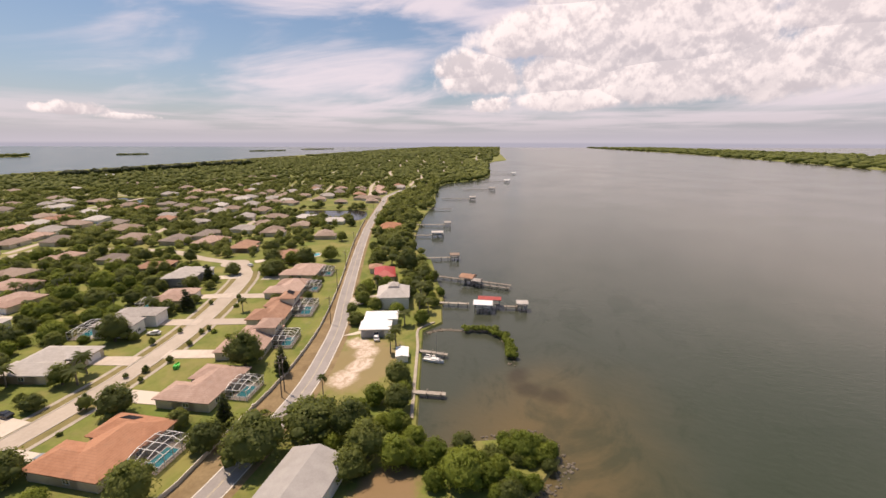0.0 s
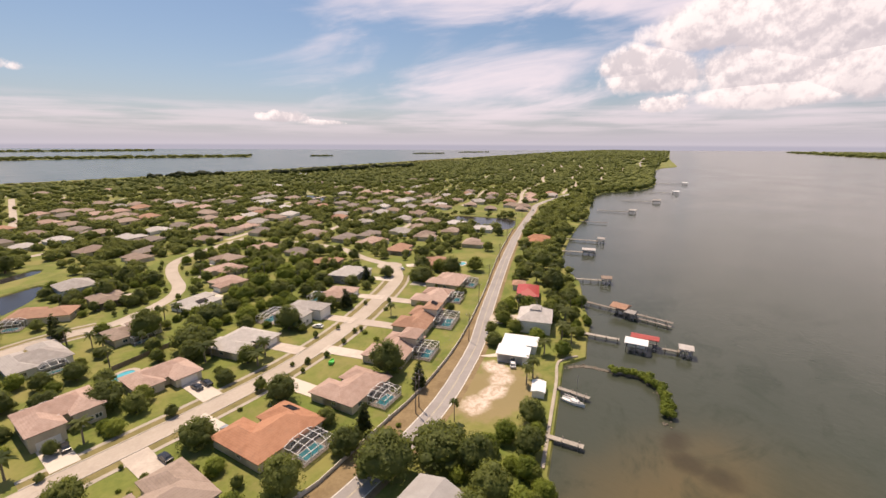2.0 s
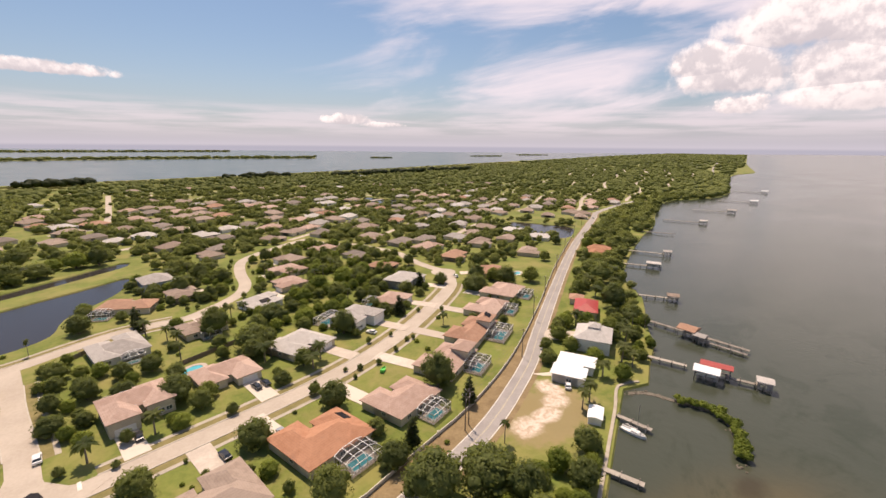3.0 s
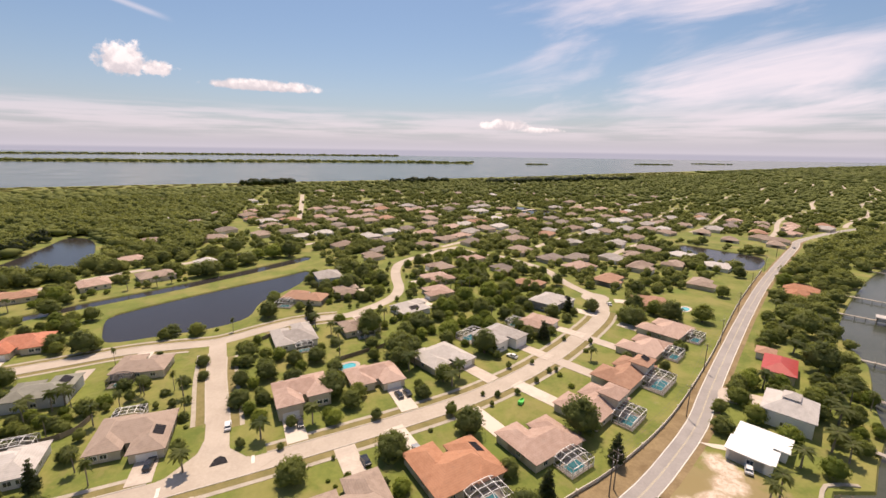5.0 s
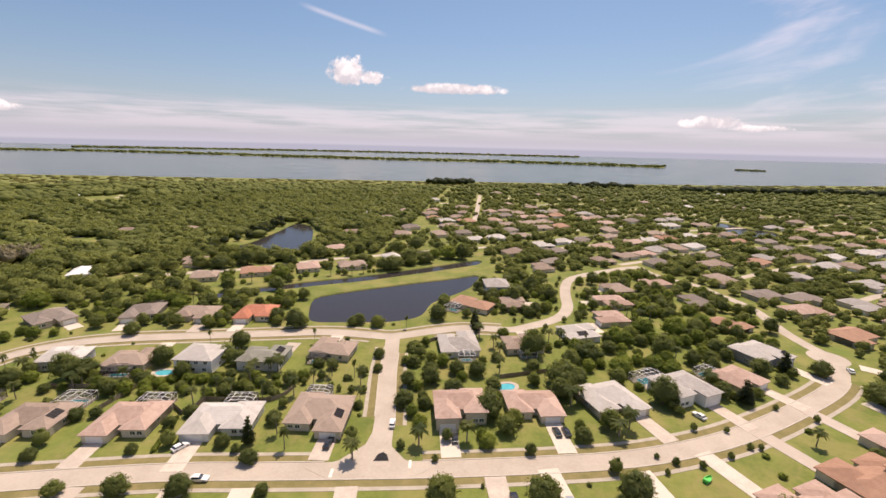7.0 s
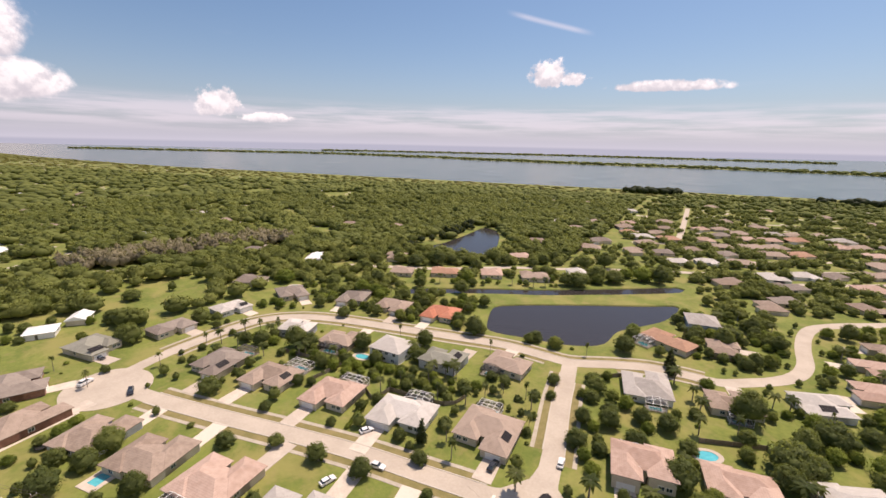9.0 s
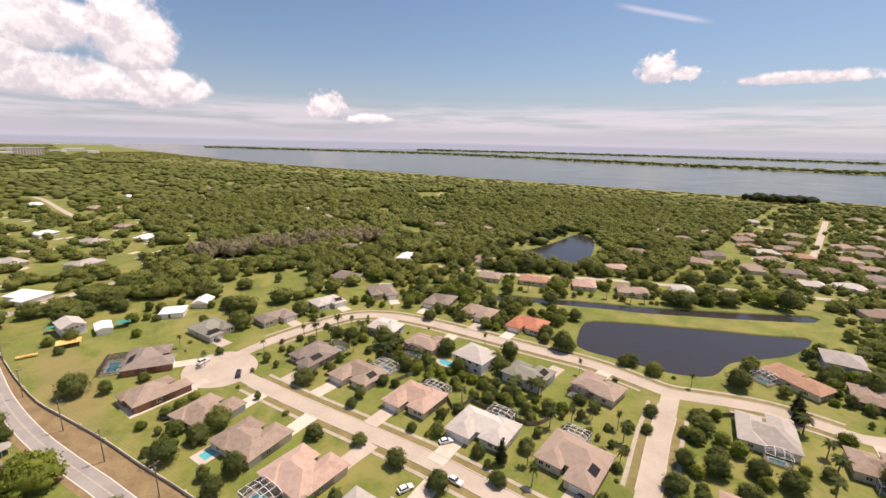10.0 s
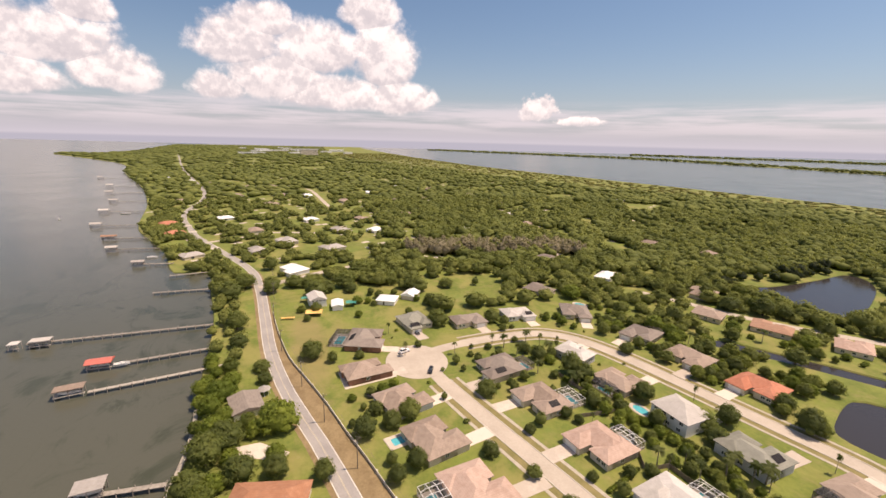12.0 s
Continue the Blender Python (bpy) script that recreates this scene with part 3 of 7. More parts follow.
# ---- roads, streets and kerbs ----
main_road = smooth_line([(-2500, -420), (-1500, -240), (-870, -104), (-634, -96), (-512, -70), (-454, -50), (-357, -10), (-307, -1), (-256, 3), (-213, 6), (-180, 11), (-155, 17),
                         (-128, 24), (-60, 38), (0, 47), (35, 53), (58, 58.5), (74, 64), (90, 71.5), (108, 81), (129, 95), (165, 118), (223, 154), (286, 191),
                         (402, 254), (450, 279), (560, 306), (700, 322), (850, 348), (977, 378), (1182, 442), (1791, 680), (2400, 900)], step=8)
street_a = smooth_line([(-182, 71), (-170, 72), (-155, 74.5), (-129, 80), (-103, 86), (-79, 91), (-54, 94.5), (-20, 99.5), (-2, 102.5), (17, 106), (38, 110.5), (56, 116), (79, 126),
                        (106, 142), (133, 161), (146, 176), (150, 186)], step=4)
street_b = smooth_line([(-186, 72), (-190, 91), (-191, 116), (-188, 138), (-176, 152), (-156, 161), (-124, 169), (-94, 176), (-71, 181), (-54, 181), (-40, 181), (-24, 189), (-10, 195),
                        (4, 196.5), (15, 197), (26, 204), (36, 212), (43, 221), (47.5, 234), (49.5, 253), (53, 272), (59, 287), (72, 300), (88, 311), (104, 321.5), (117, 327)], step=4)
street_c = smooth_line([(-40, 180), (-37.5, 165), (-35, 148), (-30, 122), (-27, 101)], step=4)
street_d = smooth_line([(153, 186), (150, 198), (149, 212), (150, 226), (152, 241), (150, 257), (145, 270), (140, 286), (128, 298), (119, 311), (117, 326)], step=5)
street_e = smooth_line([(-14, 500), (-12, 560), (-12, 780)], step=12)
street_f = smooth_line([(-225, 240), (-205, 250), (-187, 259), (-169, 267), (-148, 281), (-118, 305), (-88, 321), (-40, 350), (30, 385), (90, 430), (190, 480), (300, 530)], step=8)
street_g = smooth_line([(60, 640), (200, 600), (420, 560), (650, 590), (900, 640)], step=12)
street_h = smooth_line([(-307, -1), (-330, 40), (-352, 90), (-420, 190)], step=8)
street_n = smooth_line([(-454, -50), (-470, -20), (-485, 8), (-470, 60)], step=8)
street_m = smooth_line([(-890, 70), (-839, 78), (-677, 84), (-640, 90)], step=8)
ROADS = [(main_road[(main_road[:, 0] > -340) & (main_road[:, 0] < 445)], 4.5), (main_road[main_road[:, 0] >= 445], 0.4), (main_road[main_road[:, 0] <= -340], 1.6), (street_a, 5.0), (street_b, 5.0), (street_c, 5.0), (street_d, 4.5), (street_e, 4.0), (street_f, 4.5), (street_g, 4.5), (street_h, 3.0), (street_n, 4.0), (street_m, 9.0)]

def nearest(line, p):
    return int(np.argmin(np.sum((line - np.array(p)) ** 2, axis=1)))


def stretch(line, a, b):
    i, j = sorted((nearest(line, a), nearest(line, b)))
    return line[i:j + 1]


WALL_LINE = smooth_line([(-258, 7.5), (-230, 10), (-202, 14), (-181, 20), (-160, 26), (-141, 30.5), (-120, 36), (-80, 45), (-40, 52), (0, 57), (32, 60.5), (41, 63.2), (57, 67.8), (74, 73), (104, 86.5),
                         (148, 112.5), (186, 137), (228, 163.5), (300, 206)], step=6)
near_road = stretch(main_road, (-258, 3), (300, 199))
ribbon("verge", stretch(main_road, (-345, -8), (450, 279)), -4.6, 4.2, 0.02, M_VERGE, label="dry tan roadside verge with thin grass", category="verge")
strip = np.vstack([side_line(near_road, 4.0), WALL_LINE[::-1]])
slab("verge", strip, 0.014, M_VERGE, 0.05, "dry tan strip between the road and a long wall", "verge")
ribbon("road", main_road, -2.95, 2.95, 0.05, M_ROAD, label="worn grey two-lane asphalt road", category="road")
for off, mat, nm in ((-2.85, M_PAINT, "edge_line"), (2.65, M_PAINT, "edge_line"), (-0.17, M_YELLOW, "centre_line"), (0.07, M_YELLOW, "centre_line")):
    ribbon(nm, stretch(main_road, (-900, -110), (900, 360)), off, off + (0.20 if mat == M_PAINT else 0.10), 0.056, mat, 0.003, label="faded painted road line", category="road marking")
for i, line in enumerate((street_a, street_b, street_c, street_d, street_e, street_f, street_g, street_h, street_n, street_m)):
    w = 3.15 if i < 3 else 3.0
    ribbon("road", line, -w, w, 0.05 + 0.004 * i, M_STREET, label="pale sun-bleached residential street", category="road")
slab("road", ring_of(-181, 68, 15.5, 14), 0.086, M_STREET, label="pale paved turning bulb of the street", category="road")
slab("road", ring_of(150, 188, 7.5, 7.5), 0.090, M_STREET, label="pale paved turning circle", category="road")
slab("road", [(-46, 96.5), (-38, 93.4), (-18, 96.2), (-12, 101), (-20, 103.4), (-24.5, 108), (-27, 116), (-31.5, 117), (-32.5, 108), (-38, 100.6)], 0.094, M_STREET, label="pale flared street junction", category="road")


for line, off, a, b in ((street_a, 3.3, (-160, 74), (-40, 97)), (street_a, 3.3, (-14, 101), (140, 168)), (street_a, -3.3, (-160, 74), (140, 168)),
                        (street_b, 3.3, (-190, 95), (12, 197)), (street_b, -3.3, (-190, 95), (-48, 181)), (street_b, -3.3, (-24, 189), (12, 197)),
                        (street_c, 3.3, (-38, 166), (-29, 116)), (street_c, -3.3, (-38, 172), (-31, 122))):
    seg = stretch(line, a, b)
    ribbon("kerb", seg, off - 0.18, off + 0.18, 0.16, M_KERB, 0.16, label="low pale concrete kerb along the street", category="kerb")
    ribbon("verge", seg, min(off, off * 1.8), max(off, off * 1.8), 0.03, M_STRIP, 0.06, label="thin olive grass strip between kerb and sidewalk", category="verge")
    o = off + (2.6 if off > 0 else -2.6)
    ribbon("sidewalk", seg, min(o, o + math.copysign(1.3, off)), max(o, o + math.copysign(1.3, off)), 0.07, M_PAVE, 0.1, label="narrow concrete sidewalk between lawn and street", category="sidewalk")

# ---- houses ----
CLEAR = []  # round places that stay free of scattered trees: x, y, radius


def hip(bm, x0, x1, y0, y1, z, pitch=0.42, over=0.55, gable=False, caps=None):
    """A hipped (or gabled) roof over a rectangle, with eaves and a closed underside."""
    x0, x1, y0, y1 = x0 - over, x1 + over, y0 - over, y1 + over
    w, d = x1 - x0, y1 - y0
    run = min(w, d) / 2
    top = z + run * pitch
    if w >= d:
        r = (x0 + (0.0 if gable else run), (y0 + y1) / 2), (x1 - (0.0 if gable else run), (y0 + y1) / 2)
    else:
        r = ((x0 + x1) / 2, y0 + (0.0 if gable else run)), ((x0 + x1) / 2, y1 - (0.0 if gable else run))
    c = [(x0, y0), (x1, y0), (x1, y1), (x0, y1)]
    lo = [bm.verts.new((*p, z - 0.22)) for p in c]
    hi = [bm.verts.new((*p, z)) for p in c]
    a, b = bm.verts.new((*r[0], top)), bm.verts.new((*r[1], top))
    bm.faces.new(lo[::-1])
    for i in range(4):
        j = (i + 1) % 4
        bm.faces.new((lo[i], lo[j], hi[j], hi[i]))
    if w >= d:
        for f in ((hi[0], hi[1], b, a), (hi[1], hi[2], b), (hi[2], hi[3], a, b), (hi[3], hi[0], a)):
            bm.faces.new(f)
    else:
        for f in ((hi[0], hi[1], a), (hi[1], hi[2], b, a), (hi[2], hi[3], b), (hi[3], hi[0], a, b)):
            bm.faces.new(f)
    if caps is not None:
        bar(caps, a.co, b.co, 0.09, 4)
        for i, e in enumerate(((a, b, b, a) if w >= d else (a, a, b, b))):
            if not gable:
                bar(caps, hi[i].co, e.co, 0.08, 4)
    return top


def make_window_meshes():
    bm = bmesh.new()
    for x0, x1, z0, z1 in ((-0.85, -0.72, 0, 1.4), (0.72, 0.85, 0, 1.4), (-0.72, 0.72, 0, 0.12), (-0.72, 0.72, 1.28, 1.4), (-0.04, 0.04, 0.12, 1.28)):
        box(bm, x0, x1, -0.07, 0.02, z0, z1)
    fr = bpy.data.meshes.new("window_frame")
    bm.to_mesh(fr)
    bm.free()
    fr.materials.append(M_WHITE)
    bm = bmesh.new()
    box(bm, -0.72, 0.72, -0.035, 0.02, 0.12, 1.28)
    pn = bpy.data.meshes.new("pane")
    bm.to_mesh(pn)
    bm.free()
    pn.materials.append(M_GLASS)
    bm = bmesh.new()
    box(bm, -2.4, 2.4, -0.04, 0.02, 0, 2.15)
    for i in range(4):
        box(bm, -2.35, 2.35, -0.07, -0.04, 0.05 + i * 0.53, 0.5 + i * 0.53)
    gd = bpy.data.meshes.new("garage_door")
    bm.to_mesh(gd)
    bm.free()
    gd.materials.append(M_WHITE)
    bm = bmesh.new()
    box(bm, -0.5, 0.5, -0.05, 0.02, 0, 2.1)
    for z0, z1 in ((0.2, 0.9), (1.1, 1.9)):
        box(bm, -0.32, 0.32, -0.08, -0.05, z0, z1)
    dr = bpy.data.meshes.new("front_door")
    bm.to_mesh(dr)
    bm.free()
    dr.materials.append(M_BRONZE)
    return fr, pn, gd, dr


FRAME_MESH, PANE_MESH, GARAGE_MESH, DOOR_MESH = make_window_meshes()


def fix(name, me, parent, x, y, z, turn, s=1.0):
    ob = new(name, me)
    ob.parent = parent
    ob.matrix_basis = pose(x, y, z, 0, 0, turn) @ Matrix.Diagonal((s, 1, 1, 1))
    return ob


def window(parent, x, y, z, turn, s=1.0):
    w = fix("window", FRAME_MESH, parent, x, y, z, turn, s)
    p = new("pane", PANE_MESH)
    p.parent = w


def house(x, y, rot, w, d, roof, wall, label, side=1, eave=2.9, up=None, cage=None, solar=None, drive=0.0, shape="L", windows=True, pitch=0.42, gable=False, frames="white"):
    h = thing("house", pose(x, y, 0, 0, 0, rot), label, "house", "houses of the neighbourhood")
    rm, wm = ROOF[roof], WALL[wall]
    hw, hd = w / 2, d / 2
    if shape == "L":
        gw = w * 0.44
        gx0, gx1 = (hw - gw, hw) if side > 0 else (-hw, -hw + gw)
        blocks = [(-hw, hw, -hd + d * 0.30, hd - d * 0.04), (gx0, gx1, -hd, hd - d * 0.30)]
        ex0, ex1 = (-hw, -hw + w * 0.42) if side > 0 else (hw - w * 0.42, hw)
        blocks.append((ex0, ex1, -hd + d * 0.16, hd))
    elif shape == "T":
        blocks = [(-hw, hw, -hd + d * 0.25, hd), (-w * 0.22, w * 0.22, -hd, hd - d * 0.2)]
        gx0, gx1 = -w * 0.22, w * 0.22
    else:
        blocks = [(-hw, hw, -hd, hd)]
        gx0, gx1 = (0.0, hw) if side > 0 else (-hw, 0.0)
    bw = bmesh.new()
    for i, (x0, x1, y0, y1) in enumerate(blocks):
        box(bw, x0, x1, y0, y1, -0.1, eave - 0.03 * i)
        br = bmesh.new()
        hip(br, x0, x1, y0, y1, eave + 0.05 * i, pitch, 0.55 + 0.02 * i, gable)
        part("wing_roof" if i else "roof", br, rm, h)
    part("wall", bw, wm, h)
    if up:
        ux, uy, uw, ud, top = up
        bw, br = bmesh.new(), bmesh.new()
        box(bw, ux - uw / 2, ux + uw / 2, uy - ud / 2, uy + ud / 2, eave - 0.3, top)
        hip(br, ux - uw / 2, ux + uw / 2, uy - ud / 2, uy + ud / 2, top, pitch)
        part("upper_wall", bw, wm, h)
        part("upper_roof", br, rm, h)
        if windows:
            for o in (-0.25, 0.25):
                window(h, ux + o * uw, uy - ud / 2, top - 1.9, 0)
                window(h, ux + o * uw, uy + ud / 2, top - 1.9, 180)
    front = min(b[2] for b in blocks)
    gx = (gx0 + gx1) / 2
    if windows:
        fix("garage_door", GARAGE_MESH, h, gx, front, 0.05, 0)
        dx = -side * w * 0.08
        fix("front_door", DOOR_MESH, h, dx, blocks[0][2], 0.1, 0)
        for o in (0.28, 0.40) if shape == "L" else ():
            window(h, -side * w * o, blocks[-1][2] if o > 0.2 else blocks[0][2], 0.9, 0)
        for o in (-0.3, 0.0, 0.3):
            back = max(b[3] for b in blocks if b[0] - 0.1 <= o * w <= b[1] + 0.1)
            window(h, o * w, back, 0.8, 180)
        for o in (0.05,):
            window(h, hw, max(o * d, blocks[0][2] + 1.2), 0.9, 90)
            window(h, -hw, max(o * d, blocks[0][2] + 1.2), 0.9, -90)
        if eave > 4.5:
            for o in (-0.35, -0.1, 0.12, 0.36):
                window(h, o * w, blocks[0][3] if shape != "L" else blocks[0][3], 3.6, 180)
                window(h, o * w, front if shape == "box" else blocks[0][2], 3.6, 0)
    if solar:
        sx, sy, turn, n, base = solar  # a rack of black panels lying on a roof's slope, over the eave at base
        rack = new("solar_array")
        rack.parent = h
        rack.matrix_basis = pose(sx, sy, 0, 0, 0, turn) @ pose(0, 0, (base or eave) + 0.62, math.degrees(math.atan(pitch)), 0, 0)
        me = bpy.data.meshes.new("solar_panel")
        bm = bmesh.new()
        box(bm, -0.47, 0.47, 0.0, 2.6, 0.16, 0.24)
        bm.to_mesh(me)
        bm.free()
        me.materials.append(M_SOLAR)
        for i in range(n):
            p = new("solar_panel", me)
            p.parent = rack
            p.location = ((i - n / 2 + 0.5) * 1.02, 0, 0)
    m = h.matrix_world
    if cage:
        cx, cw, cd = cage
        pool_cage(m @ pose(cx, hd, 0), cw, cd, frames)
    if drive:
        wd = 2.9
        pts = [m @ Vector(p) for p in ((gx - wd, front - drive, 0), (gx + wd, front - drive, 0), (gx + wd - 0.2, front + 0.05, 0), (gx - wd + 0.2, front + 0.05, 0))]
        slab("driveway", [(p.x, p.y) for p in pts], 0.115, M_DRIVE, 0.1, "pale concrete driveway up to a garage", "driveway")
        for s in (0.15, 0.4, 0.65, 0.9, 1.1):
            q = m @ Vector((gx, front - drive * s, 0))
            CLEAR.append((q.x, q.y, 3.6))
    CLEAR.append((x, y, max(hw, hd) * 1.0))
    return h


def unit_rod(mat):
    bm = bmesh.new()
    bar(bm, (0, 0, 0), (0, 0, 1), 1.0)
    me = bpy.data.meshes.new("rod")
    bm.to_mesh(me)
    bm.free()
    me.materials.append(mat)
    return me


RODS = {}


def rod(name, parent, a, b, mat, r=0.085):
    """A straight bar from a to b, as a part of its own on one shared mesh."""
    if mat.name not in RODS:
        RODS[mat.name] = unit_rod(mat)
    a, b = Vector(a), Vector(b)
    ob = new(name, RODS[mat.name])
    ob.parent = parent
    ob.matrix_basis = Matrix.Translation(a) @ (b - a).to_track_quat("Z", "Y").to_matrix().to_4x4() @ Matrix.Diagonal((r, r, (b - a).length, 1))
    return ob


def pool_cage(m, w, d, look_of="white"):
    """A screened pool enclosure, built on the back of a house: deck, pool and frame of thin bars."""
    deck = bmesh.new()
    box(deck, -w / 2, w / 2, 0.4, d, 0.0, 0.09)
    c = thing("pool_cage", m, "screened pool enclosure with a %s metal frame behind a house" % look_of, "pool enclosure", "screened pool enclosures")
    part("deck", deck, M_DRIVE, c)
    rim = bmesh.new()
    pw, pd = w * 0.30, d * 0.24
    cy = d * 0.56
    for x0, x1, y0, y1 in ((-pw - 0.3, pw + 0.3, -pd - 0.3, -pd), (-pw - 0.3, pw + 0.3, pd, pd + 0.3), (-pw - 0.3, -pw, -pd, pd), (pw, pw + 0.3, -pd, pd)):
        box(rim, x0, x1, cy + y0, cy + y1, 0.05, 0.16)
    part("coping", rim, M_WHITE, c)
    wat = bmesh.new()
    box(wat, -pw, pw, cy - pd, cy + pd, 0.02, 0.11)
    part("pool_water", wat, M_POOL, c, "clear turquoise pool water")
    mat = M_WHITE if look_of == "white" else M_BRONZE
    h, t = 2.9, 3.7
    nx, ny = max(3, round(w / 2.2)), max(3, round(d / 2.2))
    net = bmesh.new()
    x0, yb = w / 2 - w / nx, d - 1.6
    ring = [net.verts.new(p) for p in ((-w / 2, 0.1, h), (-x0, 0.1, t), (x0, 0.1, t), (w / 2, 0.1, h), (-w / 2, d, h), (-x0, yb, t), (x0, yb, t), (w / 2, d, h),
                                       (-w / 2, 0.1, 0.1), (w / 2, 0.1, 0.1), (-w / 2, d, 0.1), (w / 2, d, 0.1))]
    for f in ((0, 1, 5, 4), (1, 2, 6, 5), (2, 3, 7, 6), (4, 5, 6, 7), (8, 0, 4, 10), (3, 9, 11, 7), (10, 4, 7, 11)):
        net.faces.new([ring[i] for i in f])
    part("screen", net, M_SCREEN, c, "dark see-through insect screen")
    for i in range(nx + 1):
        x = -w / 2 + w * i / nx
        inner = 0 < i < nx
        rod("post", c, (x, d, 0), (x, d, h), mat)
        rod("rafter", c, (x, d, h), (x, yb if inner else 0.1, t if inner else h), mat)
        if inner:
            rod("rafter", c, (x, yb, t), (x, 0.1, t), mat)
    for j in range(ny):
        y = min(0.1 + (d - 0.1) * j / ny, yb)
        rod("purlin", c, (-x0, y, t), (x0, y, t), mat)
        for s in (-1, 1):
            rod("rafter", c, (s * x0, y, t), (s * w / 2, y, h), mat)
            rod("post", c, (s * w / 2, y, 0), (s * w / 2, y, h), mat)
    for z in (1.0, h):
        rod("rail", c, (-w / 2, d, z), (w / 2, d, z), mat)
        for s in (-1, 1):
            rod("rail", c, (s * w / 2, 0.1, z), (s * w / 2, d, z), mat)
    q = m @ Vector((0, d / 2, 0))
    CLEAR.append((q.x, q.y, max(w, d) * 0.55))
    return c


def open_pool(x, y, rot, w, d, round_end=True):
    p = thing("pool", pose(x, y, 0, 0, 0, rot), "turquoise swimming pool with a pale concrete deck", "pool", "open pools")
    deck = bmesh.new()
    out = ring_of(0, 0, w * 0.72, d * 0.78, 0, 18) if round_end else [(-w * 0.8, -d * 0.9), (w * 0.8, -d * 0.9), (w * 0.8, d * 0.9), (-w * 0.8, d * 0.9)]
    inn = ring_of(0, 0, w * 0.5, d * 0.5, 0, 18) if round_end else [(-w / 2, -d / 2), (w / 2, -d / 2), (w / 2, d / 2), (-w / 2, d / 2)]
    a = [deck.verts.new((*v, 0.14)) for v in out]
    b = [deck.verts.new((*v, 0.14)) for v in inn]
    c = [deck.verts.new((*v, -0.1)) for v in inn]
    e = [deck.verts.new((*v, -0.1)) for v in out]
    n = len(a)
    for i in range(n):
        j = (i + 1) % n
        deck.faces.new((a[i], a[j], b[j], b[i]))
        deck.faces.new((b[i], b[j], c[j], c[i]))
        deck.faces.new((e[i], e[j], a[j], a[i]))
    part("deck", deck, M_DRIVE, p)
    bm = bmesh.new()
    bm.faces.new([bm.verts.new((*v, 0.06)) for v in inn])
    part("pool_water", bm, M_POOL, p, "clear turquoise water")
    CLEAR.append((x, y, w * 0.8))


# row between the street and the main road, east to west
house(31, 83, 195, 19, 18, "orange", "cream", "single-storey house with an orange tiled hip roof and a screened pool", 1, solar=(-8.5, -0.5, 270, 4, 0), cage=(-1.5, 9.5, 6.5), drive=15)
house(57, 86, 198, 17.5, 15.5, "pink", "cream", "single-storey house with a pinkish tiled hip roof and a pool cage", 1, cage=(-1.5, 8.5, 6.0), drive=16)
house(82, 97, 207, 19.5, 15, "pink", "cream", "house with pinkish hip roofs, a small upper floor and pool cage", 1, up=(-4.8, 4.6, 7.5, 6.2, 6.3), cage=(-3.0, 10, 6.5), drive=18)
house(105.5, 110.5, 208, 22.5, 14, "rust", "cream", "rust-roofed house with a small upper floor and a large pool cage", 1, up=(-5.5, 4.2, 7.5, 5.6, 6.3), cage=(-4.0, 13, 7.5), drive=18, solar=(-5.5, 6.05, 180, 3, 6.3))
house(128, 126, 208, 18, 15.5, "pink", "cream", "single-storey house with a pinkish hip roof and a screened pool", 1, cage=(-3.5, 8.5, 5.5), drive=16)
house(150.5, 138, 206, 18, 18, "pink", "cream", "single-storey pinkish-roofed house with a screened pool", 1, cage=(-2.5, 9, 5.5), drive=10)
house(170, 168, 240, 16, 17, "rust", "cream", "single-storey house with a rust-coloured hip roof beside a turning circle", -1, drive=9)
house(4, 76, 190, 19, 17, "tan", "cream", "single-storey house with a tan hip roof and a dark screened porch", -1, cage=(2, 8, 5), drive=15, frames="bronze")
house(-24, 71, 190, 18, 16, "grey", "cream", "single-storey house with a grey shingle hip roof", 1, drive=14)
house(-50, 67, 189, 18, 16, "tan", "cream", "single-storey house with a tan shingle hip roof", 1, drive=14)
house(-77, 63, 189, 18, 16, "grey", "cream", "single-storey house with a grey shingle hip roof", -1, drive=14)
house(-103, 61, 186, 17, 17, "pink", "cream", "single-storey house with a pinkish hip roof and a white pool cage", -1, cage=(2.0, 9.5, 7.0), drive=13)
house(-127, 57, 192, 17.5, 16, "tan", "cream", "single-storey brown-roofed house with an open pool", -1, drive=12, eave=2.9)
house(-151, 53, 194, 15.5, 17, "tan", "grey", "single-storey house with a brown shingle roof among trees", -1, drive=10)
house(-177, 44, 186, 12.5, 19.5, "tan", "brick", "brick house with a grey-brown shingle roof and a long driveway", -1, drive=7, pitch=0.5)
house(-206, 50, 155, 19, 18, "dark", "brick", "brown-roofed brick house with solar panels and a bronze pool cage", -1, cage=(1, 14, 8), frames="bronze", drive=8, solar=(-2.5, 7.3, 180, 6, 0))
# row on the far side of the street
house(-161, 99, 10, 15, 19, "dark", "cream", "single-storey brown-roofed house with dark solar panels on its roof", 1, cage=(2, 8, 6), frames="bronze", solar=(6.5, -3.0, 90, 5, 0), drive=9)
house(-134, 103, 6, 17.5, 15.5, "tan", "cream", "single-storey brown-roofed house with solar panels and a white pool cage", -1, cage=(3, 9.5, 7.5), solar=(7.75, 0.5, 90, 4, 0), drive=10)
house(-106, 107, 7, 16.5, 16.5, "pink", "cream", "single-storey house with a pinkish hip roof and a screened pool", -1, cage=(1.5, 10, 5.5), drive=10)
house(-78, 111, 8, 19, 15.5, "pale", "white", "single-storey white-roofed house with a screened pool", -1, cage=(1.0, 9, 6.0), drive=12)
